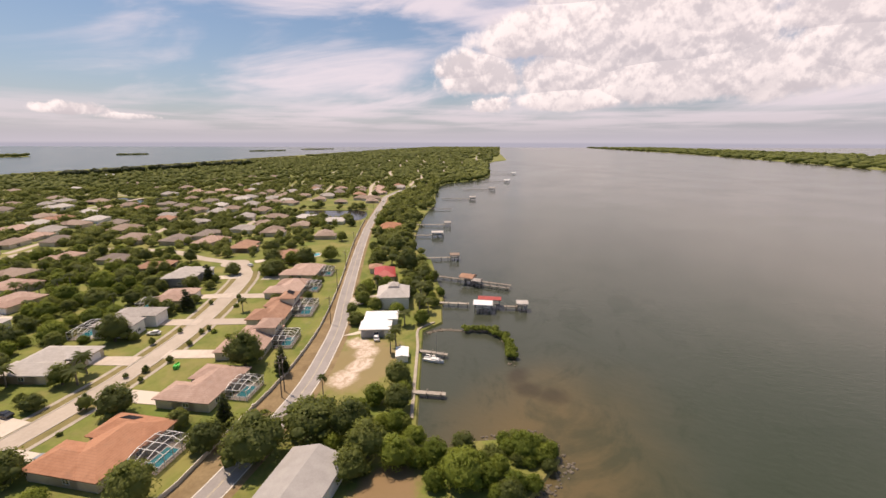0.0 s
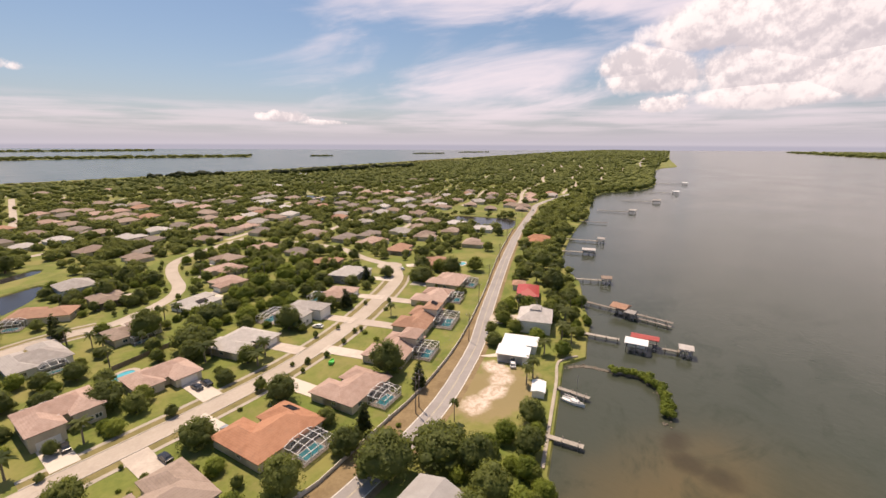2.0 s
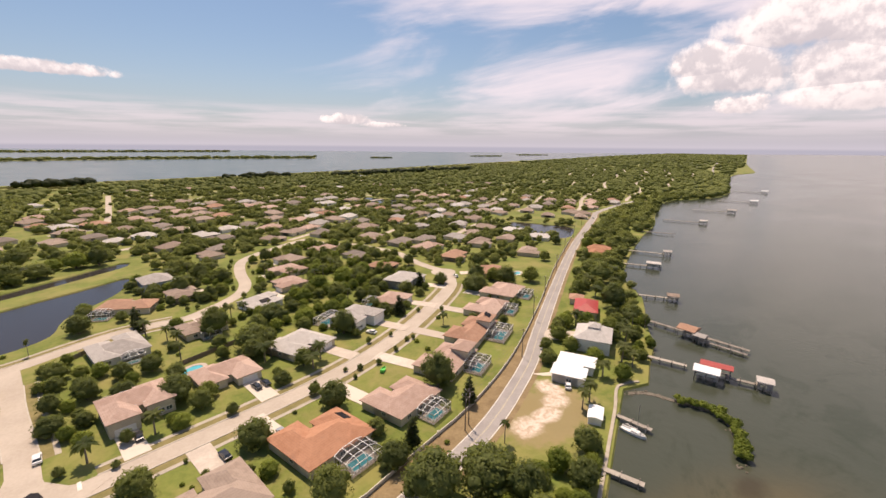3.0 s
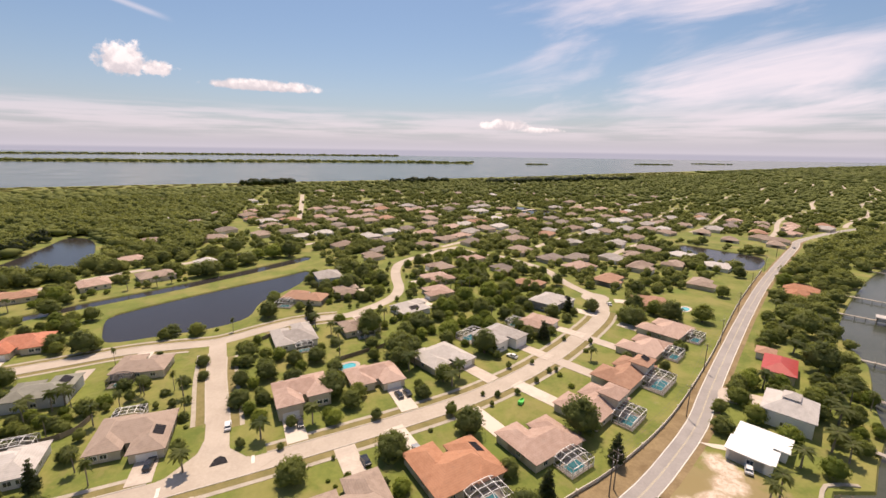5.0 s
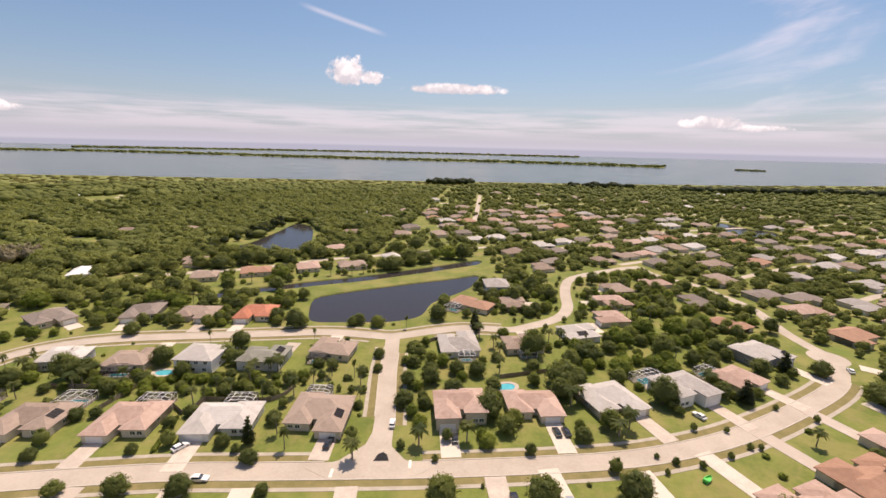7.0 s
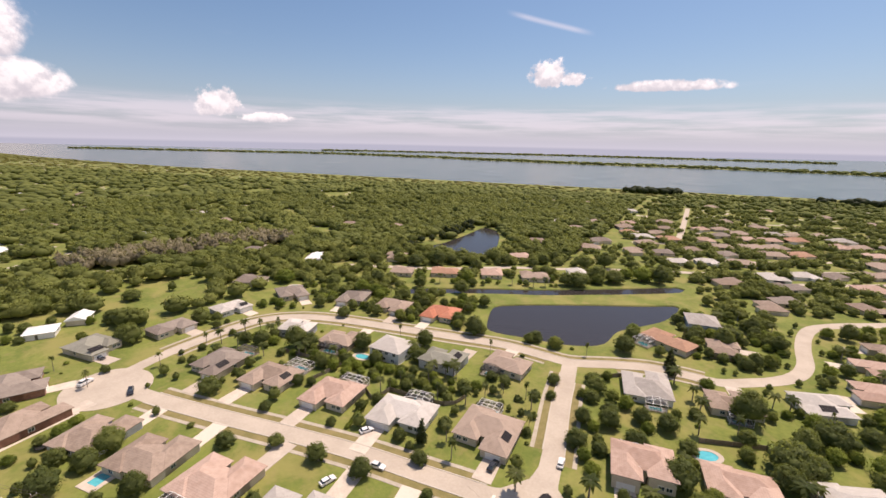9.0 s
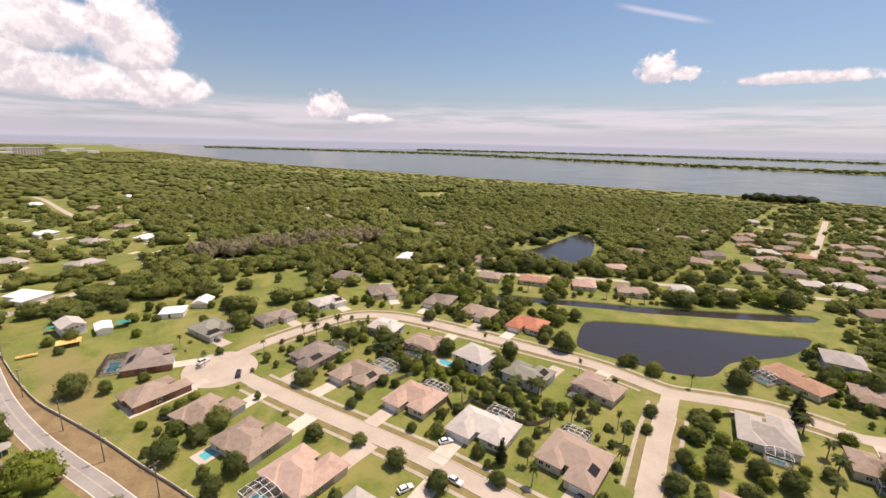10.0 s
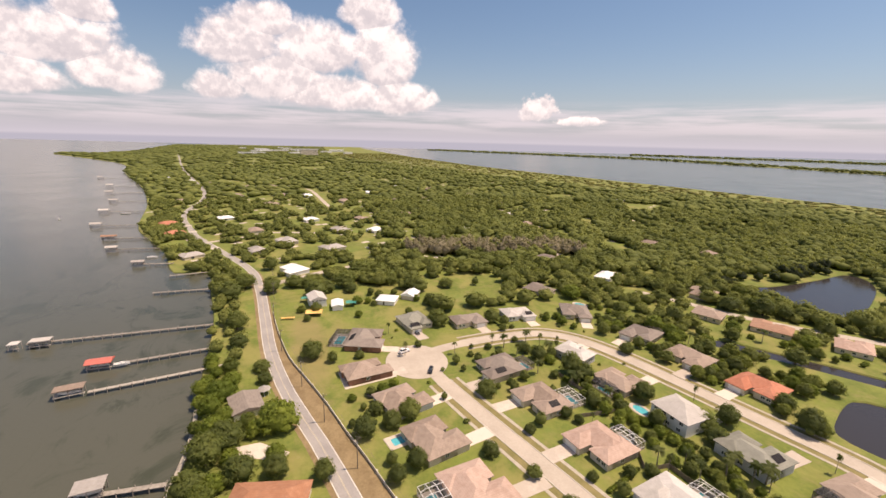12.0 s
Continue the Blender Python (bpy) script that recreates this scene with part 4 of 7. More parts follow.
house(-50, 118, 4, 18, 19, "tan", "cream", "single-storey tan-roofed house with solar panels and a pool cage", 1, cage=(-4, 8, 5.5), solar=(8.0, -2.5, 90, 4, 0), drive=9)
house(-6, 126, 10, 16, 15.5, "pink", "cream", "two-storey pinkish-roofed house with a wide garage", -1, eave=4.6, drive=12)
house(18, 132, 10, 17, 14.5, "pink", "cream", "single-storey house with a pinkish hip roof and an open pool", 1, drive=14)
house(45, 139, 25, 17.5, 18, "pale", "cream", "single-storey pale-roofed house with a broad driveway", 1, drive=13)
house(73, 148, 28, 17, 16, "grey", "white", "grey-roofed two-storey house with a white pool cage", 1, eave=4.6, cage=(-3.5, 12, 8), drive=14)
house(98, 160, 34, 15, 13.5, "pink", "cream", "single-storey house with a pinkish hip roof and a screened pool", 1, cage=(-5, 7.5, 5.5), drive=14)
house(118, 181, 32, 17, 17, "pale", "grey", "pale-roofed two-storey house with small solar panels", 1, eave=4.4, solar=(4.8, -7.5, 0, 3, 0), drive=14)
# block between the two streets
house(-61, 162.5, 178, 16.5, 14, "tan", "cream", "single-storey brown-roofed house on a corner lawn", 1, cage=(4, 7, 4.5), frames="bronze", drive=9)
house(-85, 150, 182, 16, 14, "green", "grey", "grey-green-roofed house with solar panels behind palms", -1, eave=4.0, solar=(-7.0, -1.5, 270, 4, 0), drive=11)
house(-108, 145, 183, 14.5, 13, "pale", "white", "white two-storey house with a pale roof", -1, eave=5.4, shape="box", drive=9)
house(-135, 142, 190, 15, 14, "tan", "cream", "single-storey house with a brown hip roof and screened porch", -1, cage=(0, 10, 4), frames="bronze", drive=11)
house(-160, 139, 200, 15, 12.5, "pale", "grey", "pale-roofed grey house on the bend of the street", 1, eave=3.9, drive=9)
house(-10, 175, 192, 16, 20, "grey", "white", "grey-roofed house with white patio frames", -1, cage=(-2, 7, 4), drive=7)
house(18, 179, 192, 16, 14, "tan", "cream", "single-storey house with a brown shingle roof", -1, cage=(0, 7, 4), drive=9)
house(46, 194, 112, 14, 18, "pale", "white", "white-roofed house with dark solar panels", 1, solar=(-6.0, 2.0, 270, 5, 0), drive=6)
house(65, 215, 285, 14, 16, "pink", "cream", "single-storey house with a pinkish hip roof", 1, drive=7)
house(73, 240, 282, 15, 17, "pink", "cream", "single-storey house with a pinkish tiled roof", -1, drive=8)
house(82, 264, 285, 15, 15, "tan", "cream", "single-storey brown-roofed house on a bend", -1, drive=9)
# beyond the second street
house(-112, 193, 8, 16.5, 17, "red", "cream", "single-storey house with a bright red tiled hip roof", -1, pitch=0.5, drive=9)
house(-140, 188, 12, 17.5, 16, "tan", "cream", "single-storey house with a tan shingle hip roof", 1, drive=10)
house(-167, 186, 20, 14.5, 18, "dark", "cream", "single-storey brown-roofed house with a bronze pool cage", -1, cage=(2, 9, 4), frames="bronze", drive=9)
house(-203, 172, 62, 15, 20, "dark", "cream", "single-storey dark-roofed house with an open pool", 1, drive=8)
house(-211, 138, 86, 16, 14, "pale", "white", "single-storey white-roofed house with solar panels", 1, solar=(4.5, -6.0, 0, 4, 0), drive=7)
house(-211, 107, 92, 17, 13, "dark", "cream", "single-storey house with a brown shingle roof", 1, drive=7)
house(-219, 79, 100, 14, 20, "green", "cream", "single-storey house with a grey-green roof and solar racks", -1, drive=8, solar=(-3.9, -9.0, 0, 5, 0))
house(-5, 224, 155, 22, 13, "rust", "cream", "rust-roofed house with a pool cage beside the pond", 1, cage=(7, 8, 6), drive=7)
house(8, 254, 100, 15, 14, "grey", "blue", "grey-roofed blue two-storey house", 1, eave=5.0, shape="box", drive=9)
house(17, 228, 100, 15, 13, "tan", "cream", "single-storey tan-roofed house by the street bend", 1, drive=9)
# across the canal
house(-176, 247, 205, 15, 16, "tan", "cream", "single-storey brown-roofed house across the canal", 1, drive=8)
house(-150, 262, 207, 18, 15, "rust", "cream", "single-storey rust-roofed house with a screened rear porch", 1, drive=8)
house(-121, 278, 207, 14, 17, "pink", "cream", "single-storey house with a pinkish roof behind the canal", -1, drive=8)
house(-93, 288, 208, 18, 16, "tan", "cream", "single-storey brown-roofed house behind the canal", 1, drive=8)
# along the river
house(113, 66, 28, 16, 12, "white", "white", "white flat-pitched riverside house with a white metal roof", 1, shape="L", pitch=0.16, eave=3.3)
house(137, 75, 30, 14, 12.5, "pale", "white", "raised pale-roofed riverside house with decks", -1, eave=5.2, shape="box", pitch=0.55, up=(0, 0, 4.2, 3.4, 8.4))
house(164, 97, 33, 16, 9.5, "crimson", "cream", "riverside house with a bright crimson metal roof", 1, eave=3.6, shape="box")
house(172, 108, 33, 7, 6, "rust", "cream", "small rust-roofed outbuilding beside a riverside house", 1, shape="box", windows=False)
house(38.5, 35.5, 13, 19, 11.5, "slate", "white", "riverside house with a long plain grey gable roof among oaks", 1, shape="box", gable=True, pitch=0.30, eave=4.2)
house(-117, 6, 74, 20, 11, "orange", "cream", "riverside house with an orange tiled roof under trees", 1, shape="box", eave=3.6)
house(-167, -2, 12, 12, 10, "dark", "white", "grey-roofed riverside house half hidden by trees", 1, shape="box", gable=True, pitch=0.25)
house(-266, 32, 96, 9, 12, "pale", "white", "white two-storey farmhouse with a pale roof", 1, eave=4.8, shape="box", gable=True)
house(-257, 43, 84, 6, 10, "white", "white", "long white-roofed shed on the farm", 1, shape="box", gable=True, pitch=0.25, windows=False)
house(-256, 73, 60, 11, 10, "white", "white", "small white metal-roofed cottage", 1, shape="box", pitch=0.3)
house(-260, 89, 50, 8, 10, "white", "cream", "small pale gabled barn", 1, shape="box", gable=True, windows=False)
CLEAR.append((-112, 8, 7.0))
CLEAR.append((-103, 6, 8.0))
CLEAR.append((-119, 1, 7.0))
CLEAR.append((-141, 3, 5.0))
CLEAR.append((62, 106, 4.0))
CLEAR.append((60, 99, 5.0))
CLEAR.append((-114, 12, 7.0))
open_pool(-132, 47, 100, 6.5, 3.6, False)
open_pool(10.0, 145.0, 30, 7.0, 4.6)
open_pool(-3, 137, 10, 6, 3)
open_pool(-118, 137, 5, 7, 4)
open_pool(-216, 186, 30, 7, 4)
open_pool(185, 160, 30, 7, 4)

# ---- trees ----
rng = np.random.default_rng(7)


def leaf_cloud(centres, radii, per, size, rng, squash=0.8, up=0.25, heart=None):
    """Leaf-sized triangles strewn over the skins of many clumps: points, faces, and normals that lean outwards as leaves do."""
    verts, norms = [], []
    heart = np.mean(np.array(centres), axis=0) - np.array([0, 0, 0.3]) if heart is None else heart
    for c, r in zip(centres, radii):
        n = rng.normal(size=(per, 3))
        n[:, 2] = n[:, 2] * 0.8 + up
        n /= np.linalg.norm(n, axis=1)[:, None]
        p = c + n * r * rng.uniform(0.74, 1.10, (per, 1)) * np.array([1, 1, squash])
        n2 = n + rng.normal(scale=0.55, size=(per, 3))
        n2 /= np.linalg.norm(n2, axis=1)[:, None]
        a = np.cross(n2, rng.normal(size=(per, 3)))
        a /= np.linalg.norm(a, axis=1)[:, None] + 1e-9
        b = np.cross(n2, a)
        s = size * rng.uniform(0.6, 1.3, (per, 1))
        verts.append(np.stack([p + a * s, p - a * s * 0.6 + b * s * 0.8, p - a * s * 0.5 - b * s * 0.8], 1).reshape(-1, 3))
        away = p - heart
        away /= np.linalg.norm(away, axis=1)[:, None] + 1e-9
        lean = 0.50 * n + 0.40 * away + 0.22 * n2 + np.array([0, 0, 0.12])
        norms.append(np.repeat(lean / np.linalg.norm(lean, axis=1)[:, None], 3, axis=0))
    v = np.vstack(verts)
    return v, np.arange(len(v)).reshape(-1, 3), np.vstack(norms)


def lump(rng, c, r, squash=0.8, fine=1, rough=0.80):
    """One rough low-poly clump, to close the crown behind the leaves."""
    bm = bmesh.new()
    bmesh.ops.create_icosphere(bm, subdivisions=fine, radius=1.0)
    n = np.array([q.co[:] for q in bm.verts])
    f = np.array([[q.index for q in t.verts] for t in bm.faces])
    bm.free()
    v = n * rng.uniform(rough, 1.05, (len(n), 1)) * r * np.array([1, 1, squash]) + c
    return v, f, n


def merge(chunks):
    vs, fs, ns, n = [], [], [], 0
    for v, f, m in chunks:
        vs.append(v)
        fs.append(f + n)
        ns.append(m)
        n += len(v)
    return np.vstack(vs), np.vstack(fs), np.vstack(ns)


def tri_mesh(name, v, f, mat, normals=None):
    me = bpy.data.meshes.new(name)
    me.vertices.add(len(v))
    me.vertices.foreach_set("co", v.astype(np.float32).ravel())
    me.loops.add(f.size)
    me.loops.foreach_set("vertex_index", f.astype(np.int32).ravel())
    me.polygons.add(len(f))
    me.polygons.foreach_set("loop_start", np.arange(0, f.size, 3, dtype=np.int32))
    me.polygons.foreach_set("use_smooth", np.ones(len(f), dtype=bool))
    me.update(calc_edges=True)
    if normals is not None:
        me.normals_split_custom_set_from_vertices(normals.astype(np.float32))
    me.materials.append(mat)
    return me


def broad_tree(name, seed, mat, label, category="tree", tall=1.0, clumps=24, leaves=56):
    """A tree one metre in crown radius: forked trunk, limbs and a crown of leafy clumps. Scaled when it is planted."""
    r = np.random.default_rng(seed)
    t = thing(name, Matrix(), label, category, "neighbourhood trees")
    bm = bmesh.new()
    fork = Vector((r.uniform(-0.05, 0.05), r.uniform(-0.05, 0.05), 0.30 * tall))
    bar(bm, (0, 0, -0.05), fork, 0.085, 7, 0.06)
    cs, rs = [], []
    ring = max(4, clumps // 3)
    for i in range(clumps + ring):
        a = i * 2.4 + r.uniform(-0.3, 0.3)
        if i < clumps:
            q = math.sqrt((i + 0.5) / clumps)
            rad = 0.70 * q * r.uniform(0.88, 1.08)
            h = tall * (0.62 + 0.60 * (1 - q ** 2.4)) + r.uniform(-0.07, 0.09)
        else:
            rad, h = r.uniform(0.58, 0.74), tall * r.uniform(0.36, 0.52)
        cs.append((rad * math.cos(a), rad * math.sin(a), h))
        rs.append(r.uniform(0.23, 0.34))
        if i % 4 == 0:
            bar(bm, fork, (cs[-1][0] * 0.8, cs[-1][1] * 0.8, h - 0.1), 0.035, 4, 0.012)
    part("trunk", bm, M_BARK, t)
    core = lump(r, np.array([0, 0, tall * 0.66]), 0.74, 0.66 * tall, 2, 0.92)
    v, f, n = merge([core] + [lump(r, np.array(c), q * 0.84) for c, q in list(zip(cs, rs))[::3]] + [leaf_cloud([np.array(c) for c in cs], rs, leaves, 0.052, r)])
    crown = new("crown", tri_mesh("crown", v, f, mat, n))
    crown.parent = t
    return t


def palm_tree(seed, label):
    """A palm eight metres high with a round head of drooping fronds."""
    r = np.random.default_rng(seed)
    t = thing("palm_tree", Matrix(), label, "palm", "palms")
    bm = bmesh.new()
    for i in range(4):
        bar(bm, (0.04 * i, 0, i * 1.55 - 0.1), (0.04 * (i + 1), 0, (i + 1) * 1.55 - 0.1), 0.2 - 0.02 * i, 7, 0.18 - 0.02 * i)
    part("trunk", bm, M_PTRUNK, t)
    vs, fs = [], []
    top = np.array([0.16, 0, 6.1])
    for i in range(26):
        a = i * 2.4
        rise = r.uniform(-0.35, 1.0)
        ln = r.uniform(1.8, 2.4)
        out = np.array([math.cos(a), math.sin(a), 0])
        side = np.array([-math.sin(a), math.cos(a), 0])
        pts = [top + out * ln * s * math.cos(rise * 0.6) + np.array([0, 0, ln * (rise * s - 0.75 * s * s)]) for s in (0.05, 0.4, 0.75, 1.0)]
        wd = (0.05, 0.34, 0.28, 0.03)
        n = len(vs)
        for p, w in zip(pts, wd):
            vs += [p - side * w - np.array([0, 0, w * 0.4]), p, p + side * w - np.array([0, 0, w * 0.4])]
        for s in range(3):
            b = n + 3 * s
            for c in (0, 1):
                fs += [(b + c, b + c + 1, b + c + 4), (b + c, b + c + 4, b + c + 3)]
    crown = new("fronds", tri_mesh("fronds", np.array(vs), np.array(fs), M_PALM))
    crown.parent = t
    return t


def conifer(seed, label):
    """A dark narrow tree in tiers, two metres wide and eight high."""
    r = np.random.default_rng(seed)
    t = thing("conifer_tree", Matrix(), label, "tree", "dark conifers")
    bm = bmesh.new()
    bar(bm, (0, 0, -0.1), (0, 0, 7.4), 0.16, 6, 0.04)
    part("trunk", bm, M_BARK, t)
    cs, rs = [], []
    for i in range(9):
        h = 1.2 + i * 0.78
        w = 1.35 * (1 - i / 10.5)
        for j in range(max(1, 5 - i // 2)):
            a = j * math.tau / max(1, 5 - i // 2) + i
            cs.append(np.array([w * 0.6 * math.cos(a), w * 0.6 * math.sin(a), h + r.uniform(-0.2, 0.2)]))
            rs.append(0.30 + w * 0.33)
    v, f, n = merge([lump(r, c, q * 0.8, 0.7) for c, q in zip(cs, rs)] + [leaf_cloud(cs, rs, 34, 0.14, r, 0.8)])
    crown = new("crown", tri_mesh("crown", v, f, M_PINE, n))
    crown.parent = t
    return t


OAKS = [broad_tree("oak_tree", 11 + i, M_OAK, "dark green spreading oak with a lumpy crown", tall=tall) for i, tall in enumerate((1.0, 1.15, 0.9, 1.3))]
LAURELS = [broad_tree("laurel_tree", 41 + i, M_LAUREL, "mid-green garden tree with a dense rounded crown", tall=tall, clumps=21, leaves=56) for i, tall in enumerate((1.05, 1.25))]
LIMES = [broad_tree("leafy_tree", 31 + i, M_LIME, "bright green rounded tree", tall=tall) for i, tall in enumerate((0.9, 1.1))]
YOUNG = [broad_tree("young_tree", 51 + i, M_OAK, "small dark street tree with a rounded crown", tall=tall, clumps=10, leaves=50) for i, tall in enumerate((1.25, 1.05))]
SHRUBS = [broad_tree("shrub", 71 + i, m, "low leafy shrub beside a house", "shrub", 0.62, 8, 46) for i, m in enumerate((M_OAK, M_LIME))]
PALMS = [palm_tree(91, "tall palm with a round head of fronds"), palm_tree(92, "tall palm with drooping fronds")]
PINES = [conifer(101, "narrow dark green conifer"), conifer(102, "dark green conifer with tiered branches")]
PLANTED = []
USED = set()


def plant(kinds, x, y, s, sz=1.0):
    """Plants one of the kinds at x, y: the first goes itself, all others are copies."""
    ob = kinds[int(rng.integers(len(kinds)))]
    for line, half in ROADS:  # never on the paving
        i = int(np.argmin((line[:, 0] - x) ** 2 + (line[:, 1] - y) ** 2))
        dx, dy = x - float(line[i, 0]), y - float(line[i, 1])
        d = math.hypot(dx, dy)
        if d < 4.1 and half > 4.0:
            x, y = x + dx / max(d, 0.1) * (4.6 - d), y + dy / max(d, 0.1) * (4.6 - d)
    turn = pose(x, y, 0.0, 0, 0, float(rng.uniform(0, 360)))
    if ob.name in USED:
        copy_thing(ob, turn @ Matrix.Diagonal((s / ob.scale.x, s / ob.scale.y, s * sz / ob.scale.z, 1)))
    else:
        USED.add(ob.name)
        ob.matrix_basis = turn @ Matrix.Diagonal((s, s, s * sz, 1))
    PLANTED.append((x, y, s))


def oak(x, y, r):
    plant(OAKS, x, y, r * 1.08, float(rng.uniform(0.85, 1.05)) * min(1.0, 5.5 / r + 0.15))


def lime(x, y, r):
    plant(LIMES, x, y, r * 1.08, 0.95)


def laurel(x, y, r):
    plant(LAURELS, x, y, r * 1.05, float(rng.uniform(0.85, 1.0)))


def young(x, y, r):
    plant(YOUNG, x, y, r, 1.15)


def shrub(x, y, r):
    plant(SHRUBS, x, y, r, 1.1)


def palm(x, y, r=2.4):
    plant(PALMS, x, y, r / 2.3, 2.3 / r * float(rng.uniform(0.85, 1.1)))


def pine(x, y, r):
    plant(PINES, x, y, r / 1.5, 1.0 * 1.5 / r * 1.15)


oak(17, 93, 5.0); oak(40, 96, 4.9); young(38, 106, 2.4); young(16, 109, 2.2); oak(44, 78, 3.0)
oak(42, 65, 4.3); pine(49, 68, 2.6); pine(73, 74, 2.7); oak(71, 87, 5.9); oak(25, 63, 4.8)
oak(44, 52, 7.2); oak(57, 48, 7.8); oak(60, 39, 5.1); oak(83, 40, 4.0); oak(73, 34, 4.1)
palm(69, 55, 1.7); oak(-26, 163, 4.0); oak(-25, 129, 3.9); oak(-18, 144, 4.1); oak(-9, 138, 4.1)
oak(-18, 129, 2.8); oak(-8, 91, 4.4); young(-13, 102, 1.3); young(-22, 108, 1.7); palm(-17, 110, 3.2)
oak(3, 127, 5.7); oak(9, 119, 3.6); palm(-3, 113, 3.0); young(5, 87, 1.6); oak(-22, 204, 5.0)
oak(17, 234, 4.9); oak(6, 241, 4.3); pine(-3, 193, 2.8); oak(31, 149, 7.4); oak(22, 172, 5.9)
oak(44, 171, 6.8); pine(93, 146, 3.6); young(56, 115, 1.4); young(63, 111, 1.4); young(81, 121, 1.3)
young(73, 116, 1.3); palm(102, 125, 2.4); oak(134, 90, 3.2); oak(112, 76, 3.6); oak(120, 84, 2.6)
oak(165, 150, 6.3); oak(135, 171, 4.4); oak(144, 152, 7.3); young(2, 96, 0.7); palm(-34, 101, 3.1)
oak(-9, 113, 2.0); oak(-60, 95, 2.9); oak(-53, 87, 2.0); oak(-73, 102, 2.5); pine(-66, 104, 2.2)
palm(-60, 109, 2.0); oak(-41, 161, 2.8); oak(-38, 151, 2.2); palm(-43, 139, 2.4); oak(-29, 169, 3.1)
oak(-26, 156, 3.1); oak(-26, 141, 3.3); pine(-2, 198, 2.5); oak(-60, 193, 3.8); oak(-50, 192, 3.8)
oak(-88, 184, 5.2); pine(122, 172, 3.4); oak(153, 161, 5.5); young(68, 128, 1.5); young(48, 113, 1.0)
young(52, 107, 1.0); young(84, 121, 1.1); young(111, 138, 1.4); young(82, 128, 1.1); young(103, 143, 1.3)
oak(64, 142, 5.4); oak(29, 141, 4.5); palm(-83, 135, 2.4); oak(-123, 143, 4.6); oak(-121, 130, 3.4)
oak(-95, 147, 4.2); palm(-40, 128, 1.5); oak(-199, 24, 5.8); oak(-192, 32, 2.7); oak(-138, 36, 4.7)
oak(-143, 53, 5.0); oak(-140, 46, 4.0); oak(-116, 72, 3.3); oak(-103, 80, 2.6); oak(-88, 82, 3.3)
oak(-73, 84, 3.6); oak(-147, 86, 4.5); young(-173, 84, 2.5); young(-169, 76, 1.2); young(-149, 69, 1.7)
oak(-121, 90, 2.4); oak(-165, 122, 4.1); oak(-149, 128, 5.2); lime(-152, 9, 7.6); lime(-177, -11, 6.0)
oak(-194, 3, 4.0); oak(-184, 4, 3.4); oak(-215, 91, 5.9); oak(-21, 222, 3.9); oak(-143, 177, 3.6)
oak(-285, 41, 4.8); oak(-281, 55, 4.9); oak(-242, -10, 6.4); oak(-289, -16, 7.6); oak(-309, -9, 7.4)
oak(-221, -8, 4.8); oak(-148, -7, 6.4); oak(-141, -12, 6.0); oak(-129, -15, 5.4); oak(-131, -2, 5.2)
oak(-129, 8, 4.2); oak(-123, 21, 3.6); oak(-192, 44, 2.6)
oak(-63, 289, 8.2); oak(-55, 306, 7.7); oak(-44, 310, 7.5); oak(-70, 286, 5.7); lime(-39, 328, 5.2)
lime(-28, 326, 7.5); oak(-17, 326, 6.6); oak(-36, 353, 6.1); oak(-56, 342, 7.0); oak(-70, 333, 6.4)
oak(-94, 344, 5.5); oak(-100, 330, 5.4); oak(-123, 310, 5.4); oak(-135, 283, 4.5); lime(-129, 256, 4.9)
oak(-122, 234, 5.2); oak(-130, 214, 4.4); lime(-172, 200, 5.2); lime(-164, 203, 4.7); oak(-149, 229, 4.2)
oak(-176, 220, 5.1); oak(-103, 150, 5.2); oak(-101, 160, 4.4); palm(-77, 144, 3.3); palm(-85, 141, 2.9)
palm(-79, 141, 2.5); oak(-63, 150, 2.8); oak(-57, 149, 2.5); lime(-101, 125, 2.1); lime(-100, 133, 2.6)
lime(-95, 133, 2.6); lime(-113, 128, 2.3); oak(-144, 131, 4.6); oak(-130, 124, 2.9); oak(-156, 165, 3.8)
lime(-180, 182, 3.6); oak(-177, 170, 3.8); oak(78, 181, 5.1); lime(91, 201, 6.2); lime(77, 202, 5.7)
oak(102, 206, 5.8); oak(96, 176, 3.5); oak(36, 163, 4.2); oak(21, 158, 3.2); oak(52, 154, 3.5)
oak(5, 143, 3.3); oak(-1, 152, 3.9); oak(-9, 152, 3.5); oak(-19, 151, 3.5); oak(139, 93, 3.0)
palm(103, 53, 3.0); palm(98, 52, 2.6); lime(66, 30, 3.2); palm(134, 61, 3.7); lime(123, 54, 3.4)
oak(209, 119, 7.7); oak(180, 93, 6.6); oak(175, 81, 5.2); oak(219, 133, 5.9); oak(60, 13, 2.4)
lime(57, 9, 5.0); oak(66, 6, 2.8); lime(71, 0, 4.0); lime(54, 14, 2.5); lime(56, 24, 4.3)
oak(55, 31, 4.9); oak(49, 31, 4.6); lime(58, 20, 2.9); young(19, 72, 1.9); palm(119, 59, 3.3)
oak(-281, 33, 7.9); oak(-302, 21, 6.8); oak(-293, 53, 7.6); oak(-315, 68, 9.1); oak(-295, 7, 6.5)
oak(-290, 83, 6.3); oak(-245, 97, 4.8); oak(-272, 118, 5.4); young(-270, 139, 3.2); young(-227, 92, 2.6)
oak(-300, 29, 5.3); oak(-348, 6, 6.0); oak(-210, 121, 5.0); lime(-228, 188, 6.6); oak(-197, 201, 5.4)
oak(-180, 270, 7.0); oak(-200, 275, 5.2); oak(-167, 281, 6.8); oak(-154, 295, 5.9)

